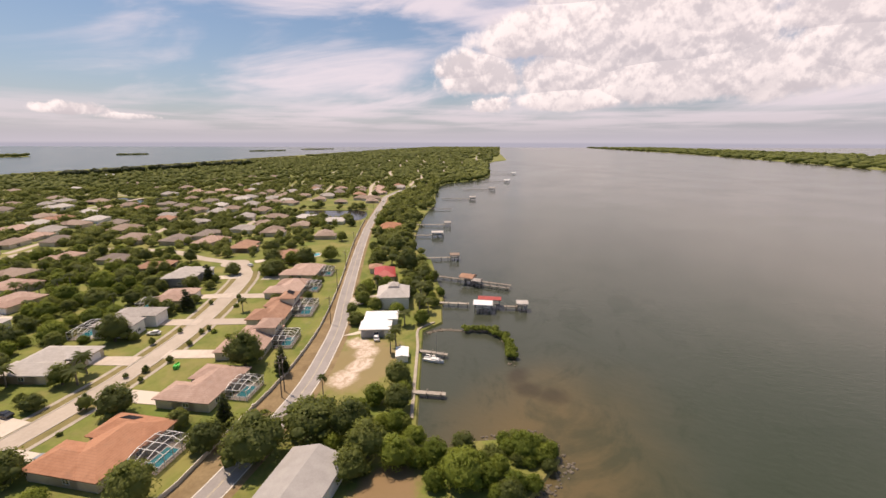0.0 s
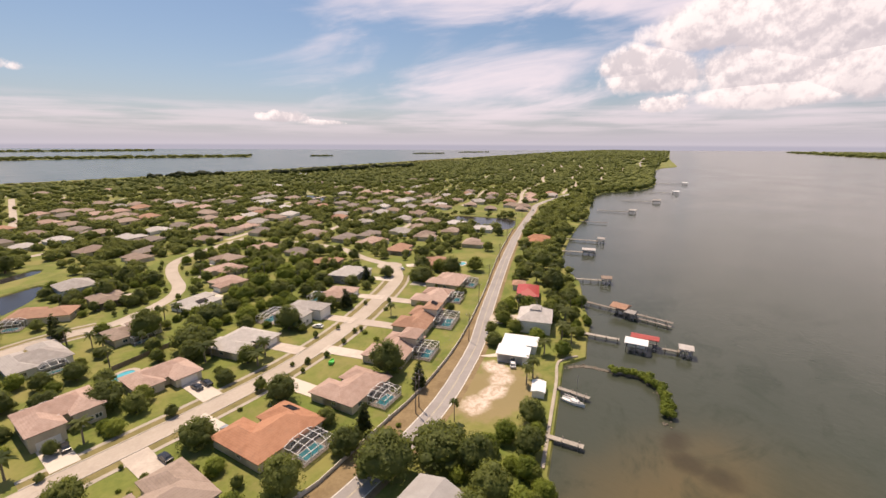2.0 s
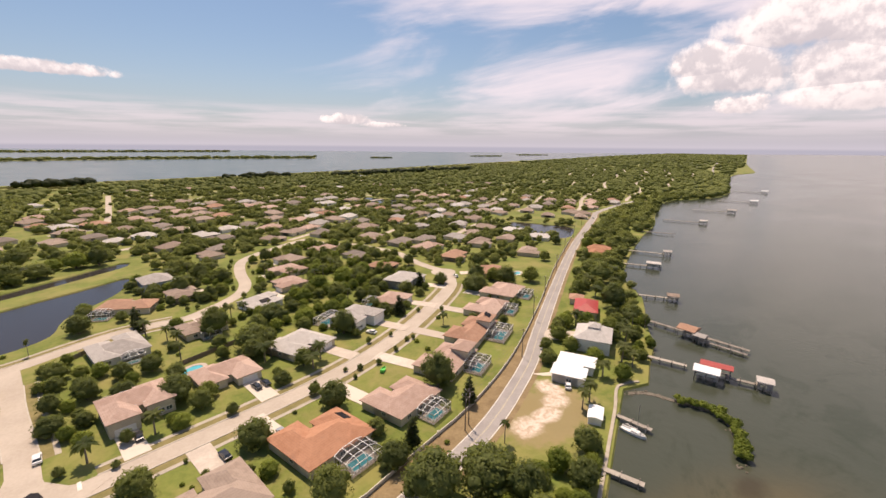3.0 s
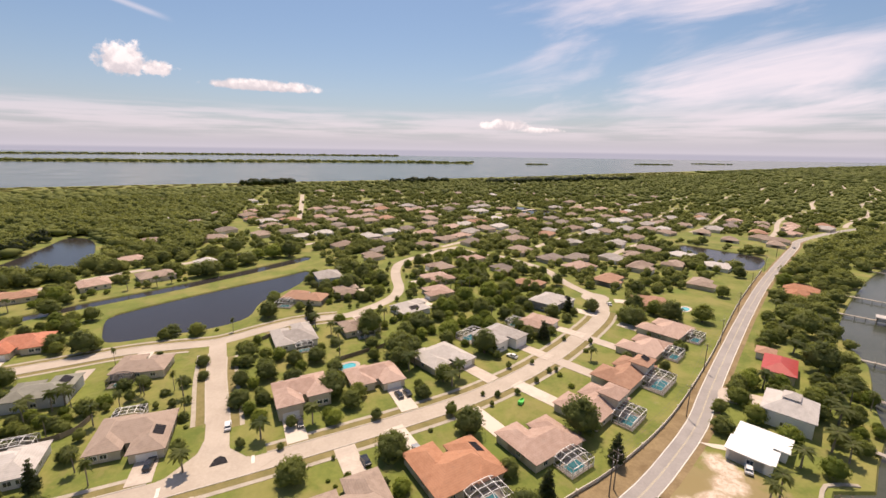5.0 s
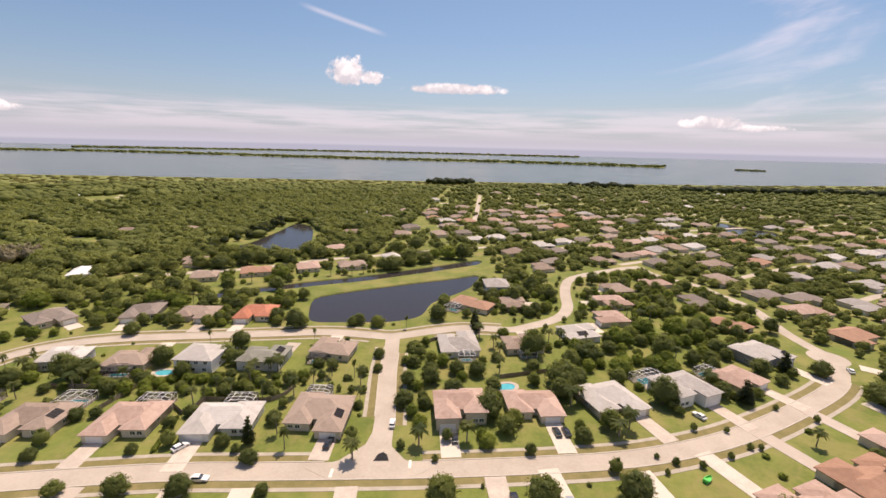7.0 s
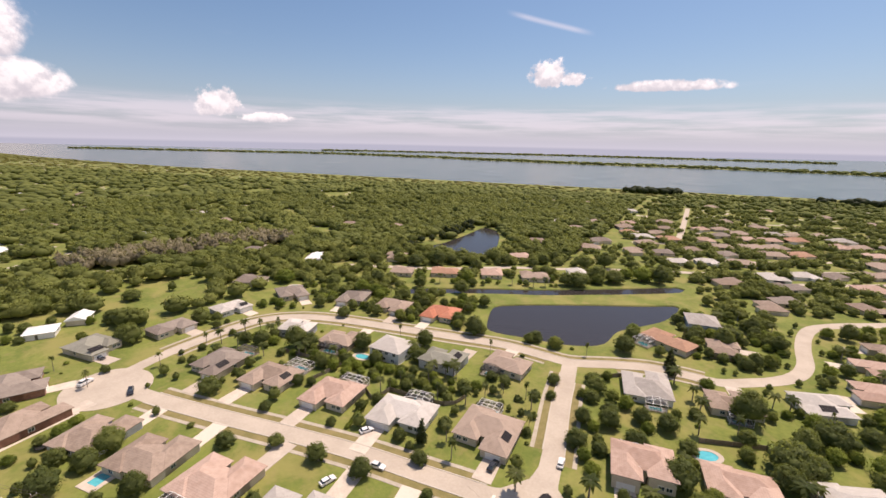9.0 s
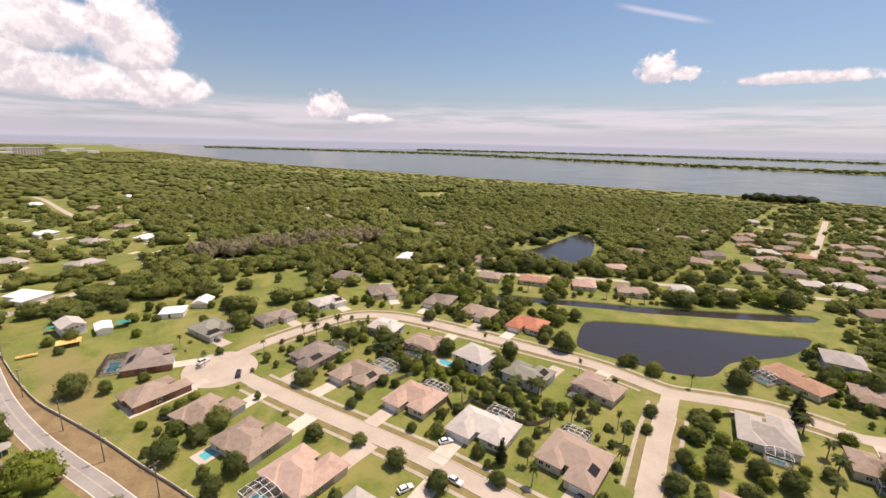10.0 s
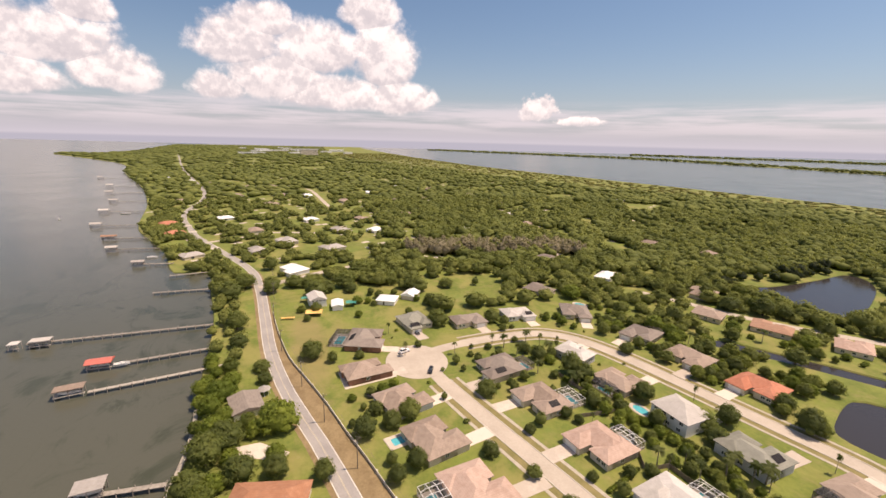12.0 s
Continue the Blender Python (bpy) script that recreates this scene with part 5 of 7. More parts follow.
lime(-152, 8, 6.2); oak(141, 213, 4.0); laurel(158, 204, 3.8); oak(144, 236, 3.6); laurel(157, 232, 3.4); lime(64, 24, 3.0); lime(60.5, 17, 3.4); laurel(66.5, 28.5, 2.6); lime(59, 12, 3.4); lime(-168, -14, 4.5); lime(-178, -11, 4.0)

# ---- what grows and stands farther off ----
def road_gap(x, y):
    """Distance from the nearest road's edge."""
    best = 1e9
    for line, half in ROADS:
        d = np.min((line[:, 0] - x) ** 2 + (line[:, 1] - y) ** 2) ** 0.5 - half
        best = min(best, d)
    return best


def on_land(x, y, gap=1.4):
    if not inside(LAND, x, y) or np.min((west[:, 0] - x) ** 2 + (west[:, 1] - y) ** 2) < gap * gap:
        return False
    return not any(inside(p, x, y) or np.min((p[:, 0] - x) ** 2 + (p[:, 1] - y) ** 2) < (gap + 2) ** 2 for p in ponds)


def free(x, y, r):
    if road_gap(x, y) < r * 0.75:
        return False
    for cx, cy, cr in CLEAR:
        if (cx - x) ** 2 + (cy - y) ** 2 < (cr + r * 0.6) ** 2:
            return False
    return on_land(x, y)


def scatter(outline, count, lo, hi, makers, gap=0.75, tries=9):
    """Trees at random inside an outline, clear of houses, roads and water."""
    o = np.array(outline, float)
    made = 0
    for _ in range(count * tries):
        x, y = rng.uniform(o[:, 0].min(), o[:, 0].max()), rng.uniform(o[:, 1].min(), o[:, 1].max())
        r = float(rng.uniform(lo, hi))
        if not inside(o, x, y) or not free(x, y, r):
            continue
        if any((px - x) ** 2 + (py - y) ** 2 < ((pr + r) * gap) ** 2 for px, py, pr in PLANTED):
            continue
        makers[int(rng.integers(len(makers)))](x, y, r)
        made += 1
        if made >= count:
            break


scatter([(26, 148), (60, 155), (110, 170), (140, 195), (110, 215), (80, 205), (40, 182)], 28, 2.6, 5.0, [laurel, lime, lime, oak], 0.74)
scatter([(-31, 108), (-18, 108), (-14, 165), (-20, 178), (-35, 172)], 9, 2.0, 3.2, [oak, laurel, lime], 0.6)
CLEAR.append((49, 22, 6.5))
scatter([(20, 10), (60, 15), (80, 36), (66, 46), (30, 44), (10, 20)], 20, 2.2, 4.2, [laurel, lime, lime], 0.6)
scatter([(118, 55), (160, 68), (205, 105), (240, 128), (232, 150), (150, 98), (128, 88)], 42, 2.5, 4.5, [oak, laurel, lime, palm], 0.6)
scatter([(-160, -14), (-100, -16), (-60, 5), (-60, 28), (-110, 15), (-160, 5)], 34, 3.0, 5.5, [laurel, lime, lime], 0.65)
scatter([(-215, 120), (-130, 118), (-64, 128), (-64, 140), (-100, 138), (-200, 130)], 40, 1.6, 3.2, [oak, lime, palm, oak], 0.75)
scatter([(-60, 130), (-42, 130), (-46, 146), (-66, 146)], 12, 1.2, 2.2, [palm, young, shrub], 0.8)
scatter([(40, 66), (100, 92), (160, 132), (150, 140), (80, 104), (30, 84)], 16, 1.4, 2.8, [oak, young], 0.9)
scatter([(-160, 30), (-90, 42), (30, 62), (20, 84), (-90, 66), (-170, 56)], 34, 1.6, 3.6, [oak, lime, young], 0.9)
scatter([(48, 210), (60, 200), (100, 225), (110, 280), (70, 290), (60, 250)], 34, 2.0, 3.8, [oak, lime, palm], 0.75)
scatter([(-20, 205), (25, 215), (35, 240), (20, 270), (0, 240)], 18, 1.6, 3.4, [oak, palm, lime], 0.8)
scatter([(60, 26), (64, 16), (79, 2), (74, -8), (58, -5), (54, 10)], 18, 1.8, 3.0, [lime, lime, oak], 0.5)
scatter([(-150, 119), (-96, 124), (-64, 131), (-64, 142), (-100, 136), (-150, 130)], 26, 2.0, 3.4, [oak, laurel, lime], 0.6)
scatter([(-190, 168), (-100, 204), (-98, 222), (-140, 214), (-200, 190)], 30, 2.2, 4.2, [oak, laurel, lime], 0.6)
scatter([(-200, 60), (-90, 88), (-30, 112), (-40, 150), (-150, 130), (-205, 130)], 40, 1.4, 2.8, [oak, young, palm], 0.9)
scatter([(-20, 108), (40, 118), (120, 160), (140, 200), (40, 200), (-20, 185)], 60, 1.8, 3.8, [oak, laurel, lime, palm], 0.65)
scatter([(-140, 234), (-96, 262), (-40, 300), (-50, 306), (-110, 272), (-150, 244)], 20, 1.4, 3.0, [oak, lime, palm], 0.7)
scatter([(-215, 40), (40, 50), (150, 130), (150, 190), (20, 215), (-220, 190)], 45, 0.7, 1.6, [young, shrub, shrub, palm], 1.4)
scatter([(-12, 232), (4, 214), (30, 218), (40, 236), (40, 262), (24, 276), (-2, 268)], 26, 2.0, 4.2, [laurel, oak, lime, palm], 0.7)
scatter([(56, 200), (96, 206), (140, 214), (142, 262), (112, 300), (84, 296), (60, 276)], 56, 2.2, 4.6, [laurel, oak, lime, lime], 0.65)
scatter([(-112, -18), (-206, -19), (-206, -8), (-170, -6), (-112, -10)], 14, 2.6, 4.6, [laurel, lime, lime], 0.7)
scatter([(-205, 150), (-150, 172), (-95, 184), (-92, 196), (-150, 206), (-215, 190)], 30, 1.8, 3.4, [laurel, oak, lime, palm], 0.7)
scatter([(0, 214), (30, 213), (40, 230), (44, 258), (22, 264), (4, 240)], 22, 2.8, 4.4, [laurel, oak, lime], 0.55)
for q in stretch(street_b, (26, 204), (59, 287))[::3]:
    for side in (-6.2, 6.2):
        young(float(q[0]) + side * 0.92 + float(rng.uniform(-1, 1)), float(q[1]) - side * 0.35 + float(rng.uniform(-1, 1)), float(rng.uniform(1.3, 1.9)))


for gx, gy, gr in ((179, 144, 6.0), (222, 170, 4.5), (180, 190, 5.5), (215, 196, 5), (269, 198, 5), (143, 157, 4), (163, 158, 5), (253, 213, 4), (297, 307, 4), (307, 335, 4.5), (276, 174, 6), (-195, 299, 6),
                   (-174, 284, 6), (-159, 288, 5.5), (-141, 291, 5), (-155, 238, 5), (-137, 211, 5), (-128, 178, 4), (-86, 186, 4.5), (-100, 190, 4.5), (-122, 250, 4), (-150, 212, 4.5), (-106, 218, 4.5), (-63, 291, 5),
                   (-53, 300, 5), (-128, 308, 5), (-104, 318, 5), (-22, 207, 4), (-21, 226, 4), (-62, 190, 3.2), (-50, 190.5, 3.4), (6, 236, 4), (18, 236, 4.5), (13, 243, 4), (30, 262, 4.5), (36, 250, 4)):
    (laurel, oak, lime, laurel)[int(rng.integers(4))](gx, gy, gr * 0.92)


scatter([(-230, 22), (-280, 22), (-280, 60), (-268, 94), (-232, 94)], 12, 2.2, 3.8, [laurel, lime, oak], 0.9)
scatter([(118, 52), (140, 55), (157, 62), (178, 77), (170, 86), (150, 71), (128, 61)], 16, 1.6, 3.0, [palm, lime, palm, laurel], 0.7)


# ---- houses farther off: a few patterns, repeated ----
def mid_pattern(roof, wall, kind):
    h = thing("house", Matrix(), "distant single-storey house with a %s roof among trees" % {"pale": "pale grey", "dark": "dark brown"}.get(roof, roof), "house", "houses farther off")
    bw = bmesh.new()
    blocks = [(-9, 9, -5, 6.5), (1.5 if kind else -9, 9 if kind else -1.5, -9, 2)]
    for i, (x0, x1, y0, y1) in enumerate(blocks):
        box(bw, x0, x1, y0, y1, -0.1, 2.9 - 0.03 * i)
        br = bmesh.new()
        hip(br, x0, x1, y0, y1, 2.9 + 0.05 * i, 0.44)
        part("wing_roof" if i else "roof", br, ROOF[roof], h)
    part("wall", bw, WALL[wall], h)
    bm = bmesh.new()
    gx = 5.5 if kind else -5.5
    box(bm, gx - 2.5, gx + 2.5, -9.05, -8.95, 0, 2.2)
    part("garage_door", bm, M_WHITE, h)
    bm = bmesh.new()
    box(bm, 0.6, 3.4, 6.4, 6.56, 0.5, 2.3)
    part("window", bm, M_GLASS, h)
    return h


PATTERN = {}


def mid_house(x, y, roof, turn=None):
    kind = int(rng.integers(2))
    for _ in range(6):  # off the streets
        if road_gap(x, y) > 7.0:
            break
        line = min((l for l, _h in ROADS), key=lambda l: float(np.min((l[:, 0] - x) ** 2 + (l[:, 1] - y) ** 2)))
        q = line[int(np.argmin((line[:, 0] - x) ** 2 + (line[:, 1] - y) ** 2))]
        d = max(0.5, math.hypot(x - q[0], y - q[1]))
        x, y = x + (x - q[0]) / d * 3.0 + 0.01, y + (y - q[1]) / d * 3.0
    if not on_land(x, y, 8) or any((cx - x) ** 2 + (cy - y) ** 2 < (0.5 * cr + 8.0) ** 2 for cx, cy, cr in CLEAR):
        return
    if turn is None:
        turn = 25 + float(rng.choice([0, 90, 180, 270])) + float(rng.uniform(-9, 9))
    s = float(rng.uniform(0.86, 1.08))
    m = pose(x, y, 0, 0, 0, turn)
    key = (roof, kind)
    if key in PATTERN:
        ob = PATTERN[key]
        copy_thing(ob, m @ Matrix.Diagonal((s / ob.scale.x, s / ob.scale.y, s / ob.scale.z, 1)))
    else:
        PATTERN[key] = ob = mid_pattern(roof, "white" if roof in ("white", "pale") else "cream", kind)
        ob.matrix_basis = m @ Matrix.Diagonal((s, s, s, 1))
    CLEAR.append((x, y, 8.6))


mid_house(227, 189, "tan", 30); mid_house(272, 218, "pale", 118); mid_house(274, 250, "pale", 100); mid_house(263, 274, "tan", 120); mid_house(218, 230, "tan", 30)
mid_house(176, 210, "rust", 25); mid_house(372, 291, "tan", 30); mid_house(393, 264, "tan", 30); mid_house(255, 302, "grey", 25); mid_house(348, 350, "pale", 25)
mid_house(378, 326, "tan", 25); mid_house(175, 242, "pink", 20); mid_house(261, 156, "orange", 30); mid_house(-148, 316, "pink", 205); mid_house(-129, 398, "tan", 200)
mid_house(-122, 335, "pink", 205); mid_house(-80, 402, "tan", 190)
mid_house(-1402, 135, "tan"); mid_house(-1198, -34, "tan"); mid_house(-992, -110, "tan"); mid_house(-927, -35, "tan"); mid_house(-921, 6, "tan")
mid_house(-826, 300, "tan"); mid_house(-795, -46, "tan"); mid_house(-783, 24, "tan"); mid_house(-740, -118, "tan"); mid_house(-726, 341, "tan")
mid_house(-705, 238, "tan"); mid_house(-694, 113, "tan"); mid_house(-685, 6, "tan"); mid_house(-679, 191, "tan"); mid_house(-616, 341, "tan")
mid_house(-554, 173, "tan"); mid_house(-538, 110, "tan"); mid_house(-486, -5, "tan"); mid_house(-454, 293, "tan"); mid_house(-329, 360, "tan")
mid_house(-278, 378, "tan"); mid_house(-207, 710, "tan"); mid_house(-203, 276, "tan"); mid_house(-153, 720, "tan"); mid_house(-125, 389, "tan")
mid_house(-114, 488, "tan"); mid_house(-103, 549, "tan"); mid_house(-44, 411, "tan"); mid_house(-33, 597, "tan"); mid_house(-1, 447, "tan")
mid_house(18, 801, "tan"); mid_house(33, 652, "tan"); mid_house(42, 307, "tan"); mid_house(59, 259, "tan"); mid_house(65, 631, "tan")
mid_house(91, 335, "tan"); mid_house(92, 588, "tan"); mid_house(135, 462, "tan"); mid_house(151, 778, "tan"); mid_house(159, 296, "tan")
mid_house(168, 392, "tan"); mid_house(173, 467, "tan"); mid_house(174, 338, "tan"); mid_house(192, 741, "tan"); mid_house(197, 576, "tan")
mid_house(244, 599, "tan"); mid_house(259, 736, "tan"); mid_house(282, 353, "tan"); mid_house(333, 352, "tan"); mid_house(335, 247, "tan")
mid_house(339, 333, "tan"); mid_house(356, 487, "tan"); mid_house(363, 599, "tan"); mid_house(388, 577, "tan"); mid_house(391, 711, "tan")
mid_house(406, 286, "tan"); mid_house(411, 268, "tan"); mid_house(441, 537, "tan"); mid_house(454, 693, "tan"); mid_house(493, 646, "tan")
mid_house(560, 644, "tan"); mid_house(583, 613, "tan"); mid_house(91, 795, "pink"); mid_house(112, 281, "pink"); mid_house(121, 541, "pink")
mid_house(173, 240, "pink"); mid_house(213, 228, "pink"); mid_house(264, 247, "pink"); mid_house(282, 562, "pink"); mid_house(-311, 226, "dark")
mid_house(-243, 174, "dark"); mid_house(-77, 438, "dark"); mid_house(122, 249, "dark"); mid_house(169, 267, "dark"); mid_house(-122, 323, "rust")
mid_house(123, 216, "rust"); mid_house(175, 205, "rust"); mid_house(244, 435, "rust"); mid_house(-475, 74, "grey"); mid_house(-434, 21, "grey")
mid_house(-407, -5, "grey"); mid_house(-401, -54, "grey"); mid_house(-396, 58, "grey"); mid_house(215, 257, "grey"); mid_house(229, 370, "grey")
mid_house(234, 195, "grey"); mid_house(281, 218, "grey"); mid_house(281, 277, "grey"); mid_house(352, 410, "grey"); mid_house(461, 519, "grey")
mid_house(-515, 304, "pale"); mid_house(-139, 520, "pale"); mid_house(-82, 676, "pale"); mid_house(-69, 310, "pale"); mid_house(51, 381, "pale")
mid_house(205, 453, "pale"); mid_house(246, 295, "pale"); mid_house(310, 698, "pale"); mid_house(-1132, -205, "white"); mid_house(-1057, -145, "white")
mid_house(-887, 247, "white"); mid_house(-799, 170, "white"); mid_house(-773, 78, "white"); mid_house(-604, 574, "white"); mid_house(-575, -44, "white")
mid_house(-544, 50, "white"); mid_house(-466, 112, "white"); mid_house(-445, 207, "white"); mid_house(-337, 22, "white"); mid_house(-254, 240, "white")
mid_house(464, 915, "white"); mid_house(-548, -98, "red"); mid_house(-495, -82, "red"); mid_house(276, 164, "orange")

# the rest of the village, in loose rows
VILLAGE = np.array([(60, 300), (180, 260), (290, 205), (420, 285), (700, 338), (1000, 404), (1500, 610), (1500, 1250), (700, 1130), (250, 1040), (-60, 960), (-80, 520), (-20, 380)], float)
GREEN = np.array([(300, 300), (330, 300), (360, 248), (425, 276), (392, 330), (330, 345)], float)
house_rng = np.random.default_rng(21)
WAY = math.radians(27)
village_streets = []
for gv in np.arange(-900 + 15, 1500, 60.0):
    run = []
    for u in np.arange(0, 2000, 9.0):
        v = gv + 7 * math.sin(u * 0.021)
        x, y = u * math.cos(WAY) - v * math.sin(WAY), u * math.sin(WAY) + v * math.cos(WAY)
        ok = inside(VILLAGE, x, y) and not inside(GREEN, x, y) and on_land(x, y, 14) and road_gap(x, y) > 1.0 and all((cx - x) ** 2 + (cy - y) ** 2 > (cr + 2.0) ** 2 for cx, cy, cr in CLEAR)
        if ok:
            run.append((x, y))
        if (not ok or u > 1985) and run:
            if len(run) > 6:
                village_streets.append(np.array(run))
            run = []
for line in village_streets:
    ribbon("road", line, -2.4, 2.4, 0.045, M_STREET, label="pale village street between garden trees", category="road")
ROADS += [(line, 2.8) for line in village_streets]
rows_made = 0
far_homes = []
for gv in np.arange(-900, 1500, 30.0):
    for gu in np.arange(0, 2000, 22.0):
        a = radians(27)
        u, v = gu + house_rng.uniform(-6, 6), gv + 7 * math.sin(gu * 0.021) + house_rng.uniform(-4.5, 4.5)
        x, y = u * math.cos(a) - v * math.sin(a), u * math.sin(a) + v * math.cos(a)
        if not inside(VILLAGE, x, y) or inside(GREEN, x, y) or house_rng.random() < 0.17 or not on_land(x, y, 8) or road_gap(x, y) < 9:
            continue
        if any((cx - x) ** 2 + (cy - y) ** 2 < (cr + 10.5) ** 2 for cx, cy, cr in CLEAR):
            continue
        roof = house_rng.choice(["tan", "tan", "pink", "grey", "pale", "dark", "rust", "tan"])
        if math.hypot(x, y) < 640 and rows_made < 100:
            mid_house(x, y, str(roof), 27 + float(house_rng.choice([0, 180])) + float(house_rng.uniform(-12, 12)))
            rows_made += 1
        else:
            far_homes.append((x, y, str(roof)))
            CLEAR.append((x, y, 7.6))
for _ in range(520):  # scattered homes in the northern woods
    x, y = house_rng.uniform(-2200, -330), house_rng.uniform(-300, 700)
    if on_land(x, y, 20) and free(x, y, 11) and math.hypot(x, y) > 380:
        far_homes.append((x, y, str(house_rng.choice(["white", "pale", "grey", "tan", "white"]))))
        CLEAR.append((x, y, 7.6))
        CLEAR.append((x + 12, y - 4, 8.0))
        CLEAR.append((x + 22, y - 7, 6.5))
for _ in range(150):  # closer together along the river road
    x, y = house_rng.uniform(-800, -350), house_rng.uniform(-130, 130)
    if on_land(x, y, 12) and free(x, y, 11):
        far_homes.append((x, y, str(house_rng.choice(["white", "pale", "grey", "tan", "pale"]))))
        CLEAR.append((x, y, 7.6))
        CLEAR.append((x + 11, y - 3, 6.5))
        CLEAR.append((x + 20, y - 4, 5.0))
for _ in range(230):  # and down the southern shore
    x = house_rng.uniform(700, 2600)
    y = house_rng.uniform(0.30 * x, 0.30 * x + 460)
    if on_land(x, y, 20) and free(x, y, 11):
        far_homes.append((x, y, str(house_rng.choice(["white", "pale", "grey", "tan"]))))
        CLEAR.append((x, y, 7.6))
# pale drives from those homes to their streets
drive_bm = bmesh.new()
for x, y, _c in far_homes:
    side = -1 if house_rng.random() < 0.5 else 1
    m = pose(x, y, 0, 0, 0, 27 + house_rng.uniform(-6, 6))
    o = house_rng.uniform(-5, 5)
    drive_bm.faces.new([drive_bm.verts.new(m @ Vector(p)) for p in ((o - 2.6, side * 6, 0.06), (o + 2.6, side * 6, 0.06), (o + 2.6, side * 14, 0.06), (o - 2.6, side * 14, 0.06))][::side])
drives = bpy.data.meshes.new("driveways")
drive_bm.to_mesh(drives)
drive_bm.free()
drives.materials.append(M_DRIVE)
tagged(new("driveways", drives), "pale concrete driveways of far-off houses", "driveways", "", "stuff")
for roof in ("tan", "pink", "grey", "pale", "dark", "rust", "white"):
    vr, vw = [], []
    for x, y, c in far_homes:
        if c != roof:
            continue
        bm = bmesh.new()
        w, d = house_rng.uniform(13, 19), house_rng.uniform(11, 15)
        hip(bm, -w / 2, w / 2, -d / 2, d / 2, 2.9, 0.44)
        hip(bm, 0.5, w / 2, -d / 2 - 3.5, 1, 2.95, 0.44)
        m = pose(x, y, 0, 0, 0, 27 + house_rng.uniform(-14, 14) + house_rng.choice([0, 90]))
        bm.transform(m)
        vr.append((np.array([q.co[:] for q in bm.verts]), [[q.index for q in f.verts] for f in bm.faces]))
        bm.free()
        bm = bmesh.new()
        box(bm, -w / 2, w / 2, -d / 2, d / 2, 0, 2.8)
        box(bm, 0.5, w / 2, -d / 2 - 3.5, 0, 0, 2.8)
        bm.transform(m)
        vw.append((np.array([q.co[:] for q in bm.verts]), [[q.index for q in f.verts] for f in bm.faces]))
        bm.free()
    for nm, chunks, mat in (("far_roofs", vr, ROOF[roof]), ("far_walls", vw, WALL["cream"])):
        vs, fs = [], []
        for v, f in chunks:
            fs += [tuple(i + len(vs) for i in q) for q in f]
            vs += [tuple(p) for p in v]
        if vs:
            tagged(link_mesh(nm, vs, fs, mat), "many small %s of far-off houses among trees" % ("roofs" if nm == "far_roofs" else "walls"), "far houses", "", "stuff")


# ---- woods and gardens out to the far shores ----
class Clearings:
    """A coarse grid of the places that trees keep off, to ask quickly."""

    def __init__(self, cell=20.0):
        self.cell, self.bins = cell, {}
        for x, y, r in CLEAR:
            self.note(x, y, r)
        for line, half in ROADS:
            for x, y in line:
                self.note(x, y, half + 1.5)
        for loop in ponds + [west]:
            for x, y in loop:
                self.note(x, y, 1.0)
        for x, y, r in PLANTED:
            self.note(x, y, r * 0.6)

    def note(self, x, y, r):
        c = self.cell
        for i in range(int((x - r - 8) // c), int((x + r + 8) // c) + 1):
            for j in range(int((y - r - 8) // c), int((y + r + 8) // c) + 1):
                self.bins.setdefault((i, j), []).append((x, y, r))

    def open_at(self, x, y, s):
        for a, b, r in self.bins.get((int(x // self.cell), int(y // self.cell)), ()):
            if (a - x) ** 2 + (b - y) ** 2 < (r + s * 0.7) ** 2:
                return False
        return True


def wood_patch(name, mat, spots, label, seed, low=1.0, plain=False):
    r = np.random.default_rng(seed)
    protos, mids, tiny = [], [], []
    for i in range(8):
        for detail, keep in ((38, protos), (12, mids)):
            chunk, cs, rs = [], [], []
            count = 9 if detail > 20 else 6
            for j in range(count):
                a = j * 2.4 + r.uniform(-0.2, 0.2)
                q = math.sqrt((j + 0.3) / count)
                cs.append(np.array([0.62 * q * math.cos(a), 0.62 * q * math.sin(a), 0.62 + 0.55 * (1 - q * q) + r.uniform(-0.08, 0.10)]))
                rs.append(r.uniform(0.28, 0.40))
            chunk = [lump(r, np.array([0, 0, 0.62]), 0.78, 0.72, 1, 0.9)] + [lump(r, c, k * 0.84, 0.85) for c, k in list(zip(cs, rs))[1::3]]
            chunk.append(leaf_cloud(cs, rs, detail, 0.085 if detail > 20 else 0.15, r, heart=np.array([0, 0, 0.5])))
            keep.append(merge(chunk))
        tiny.append(lump(r, np.array([0, 0, 0.8]), 1.0, 0.8))
    chunks = []
    for x, y, s in spots:
        far = math.hypot(x, y)
        v, f, n = (tiny if plain or far > 760 else protos if far < 380 else mids)[int(r.integers(8))]
        a = r.uniform(0, math.tau)
        c, q = math.cos(a), math.sin(a)
        w = v * s
        m = np.stack([n[:, 0] * c - n[:, 1] * q, n[:, 0] * q + n[:, 1] * c, n[:, 2]], 1)
        chunks.append((np.stack([w[:, 0] * c - w[:, 1] * q + x, w[:, 0] * q + w[:, 1] * c + y, w[:, 2] * r.uniform(0.8, 1.15) * low], 1), f, m))
    if chunks:
        v, f, n = merge(chunks)
        return tagged(new(name, tri_mesh(name, v, f, mat, n)), label, "woods", "", "stuff")


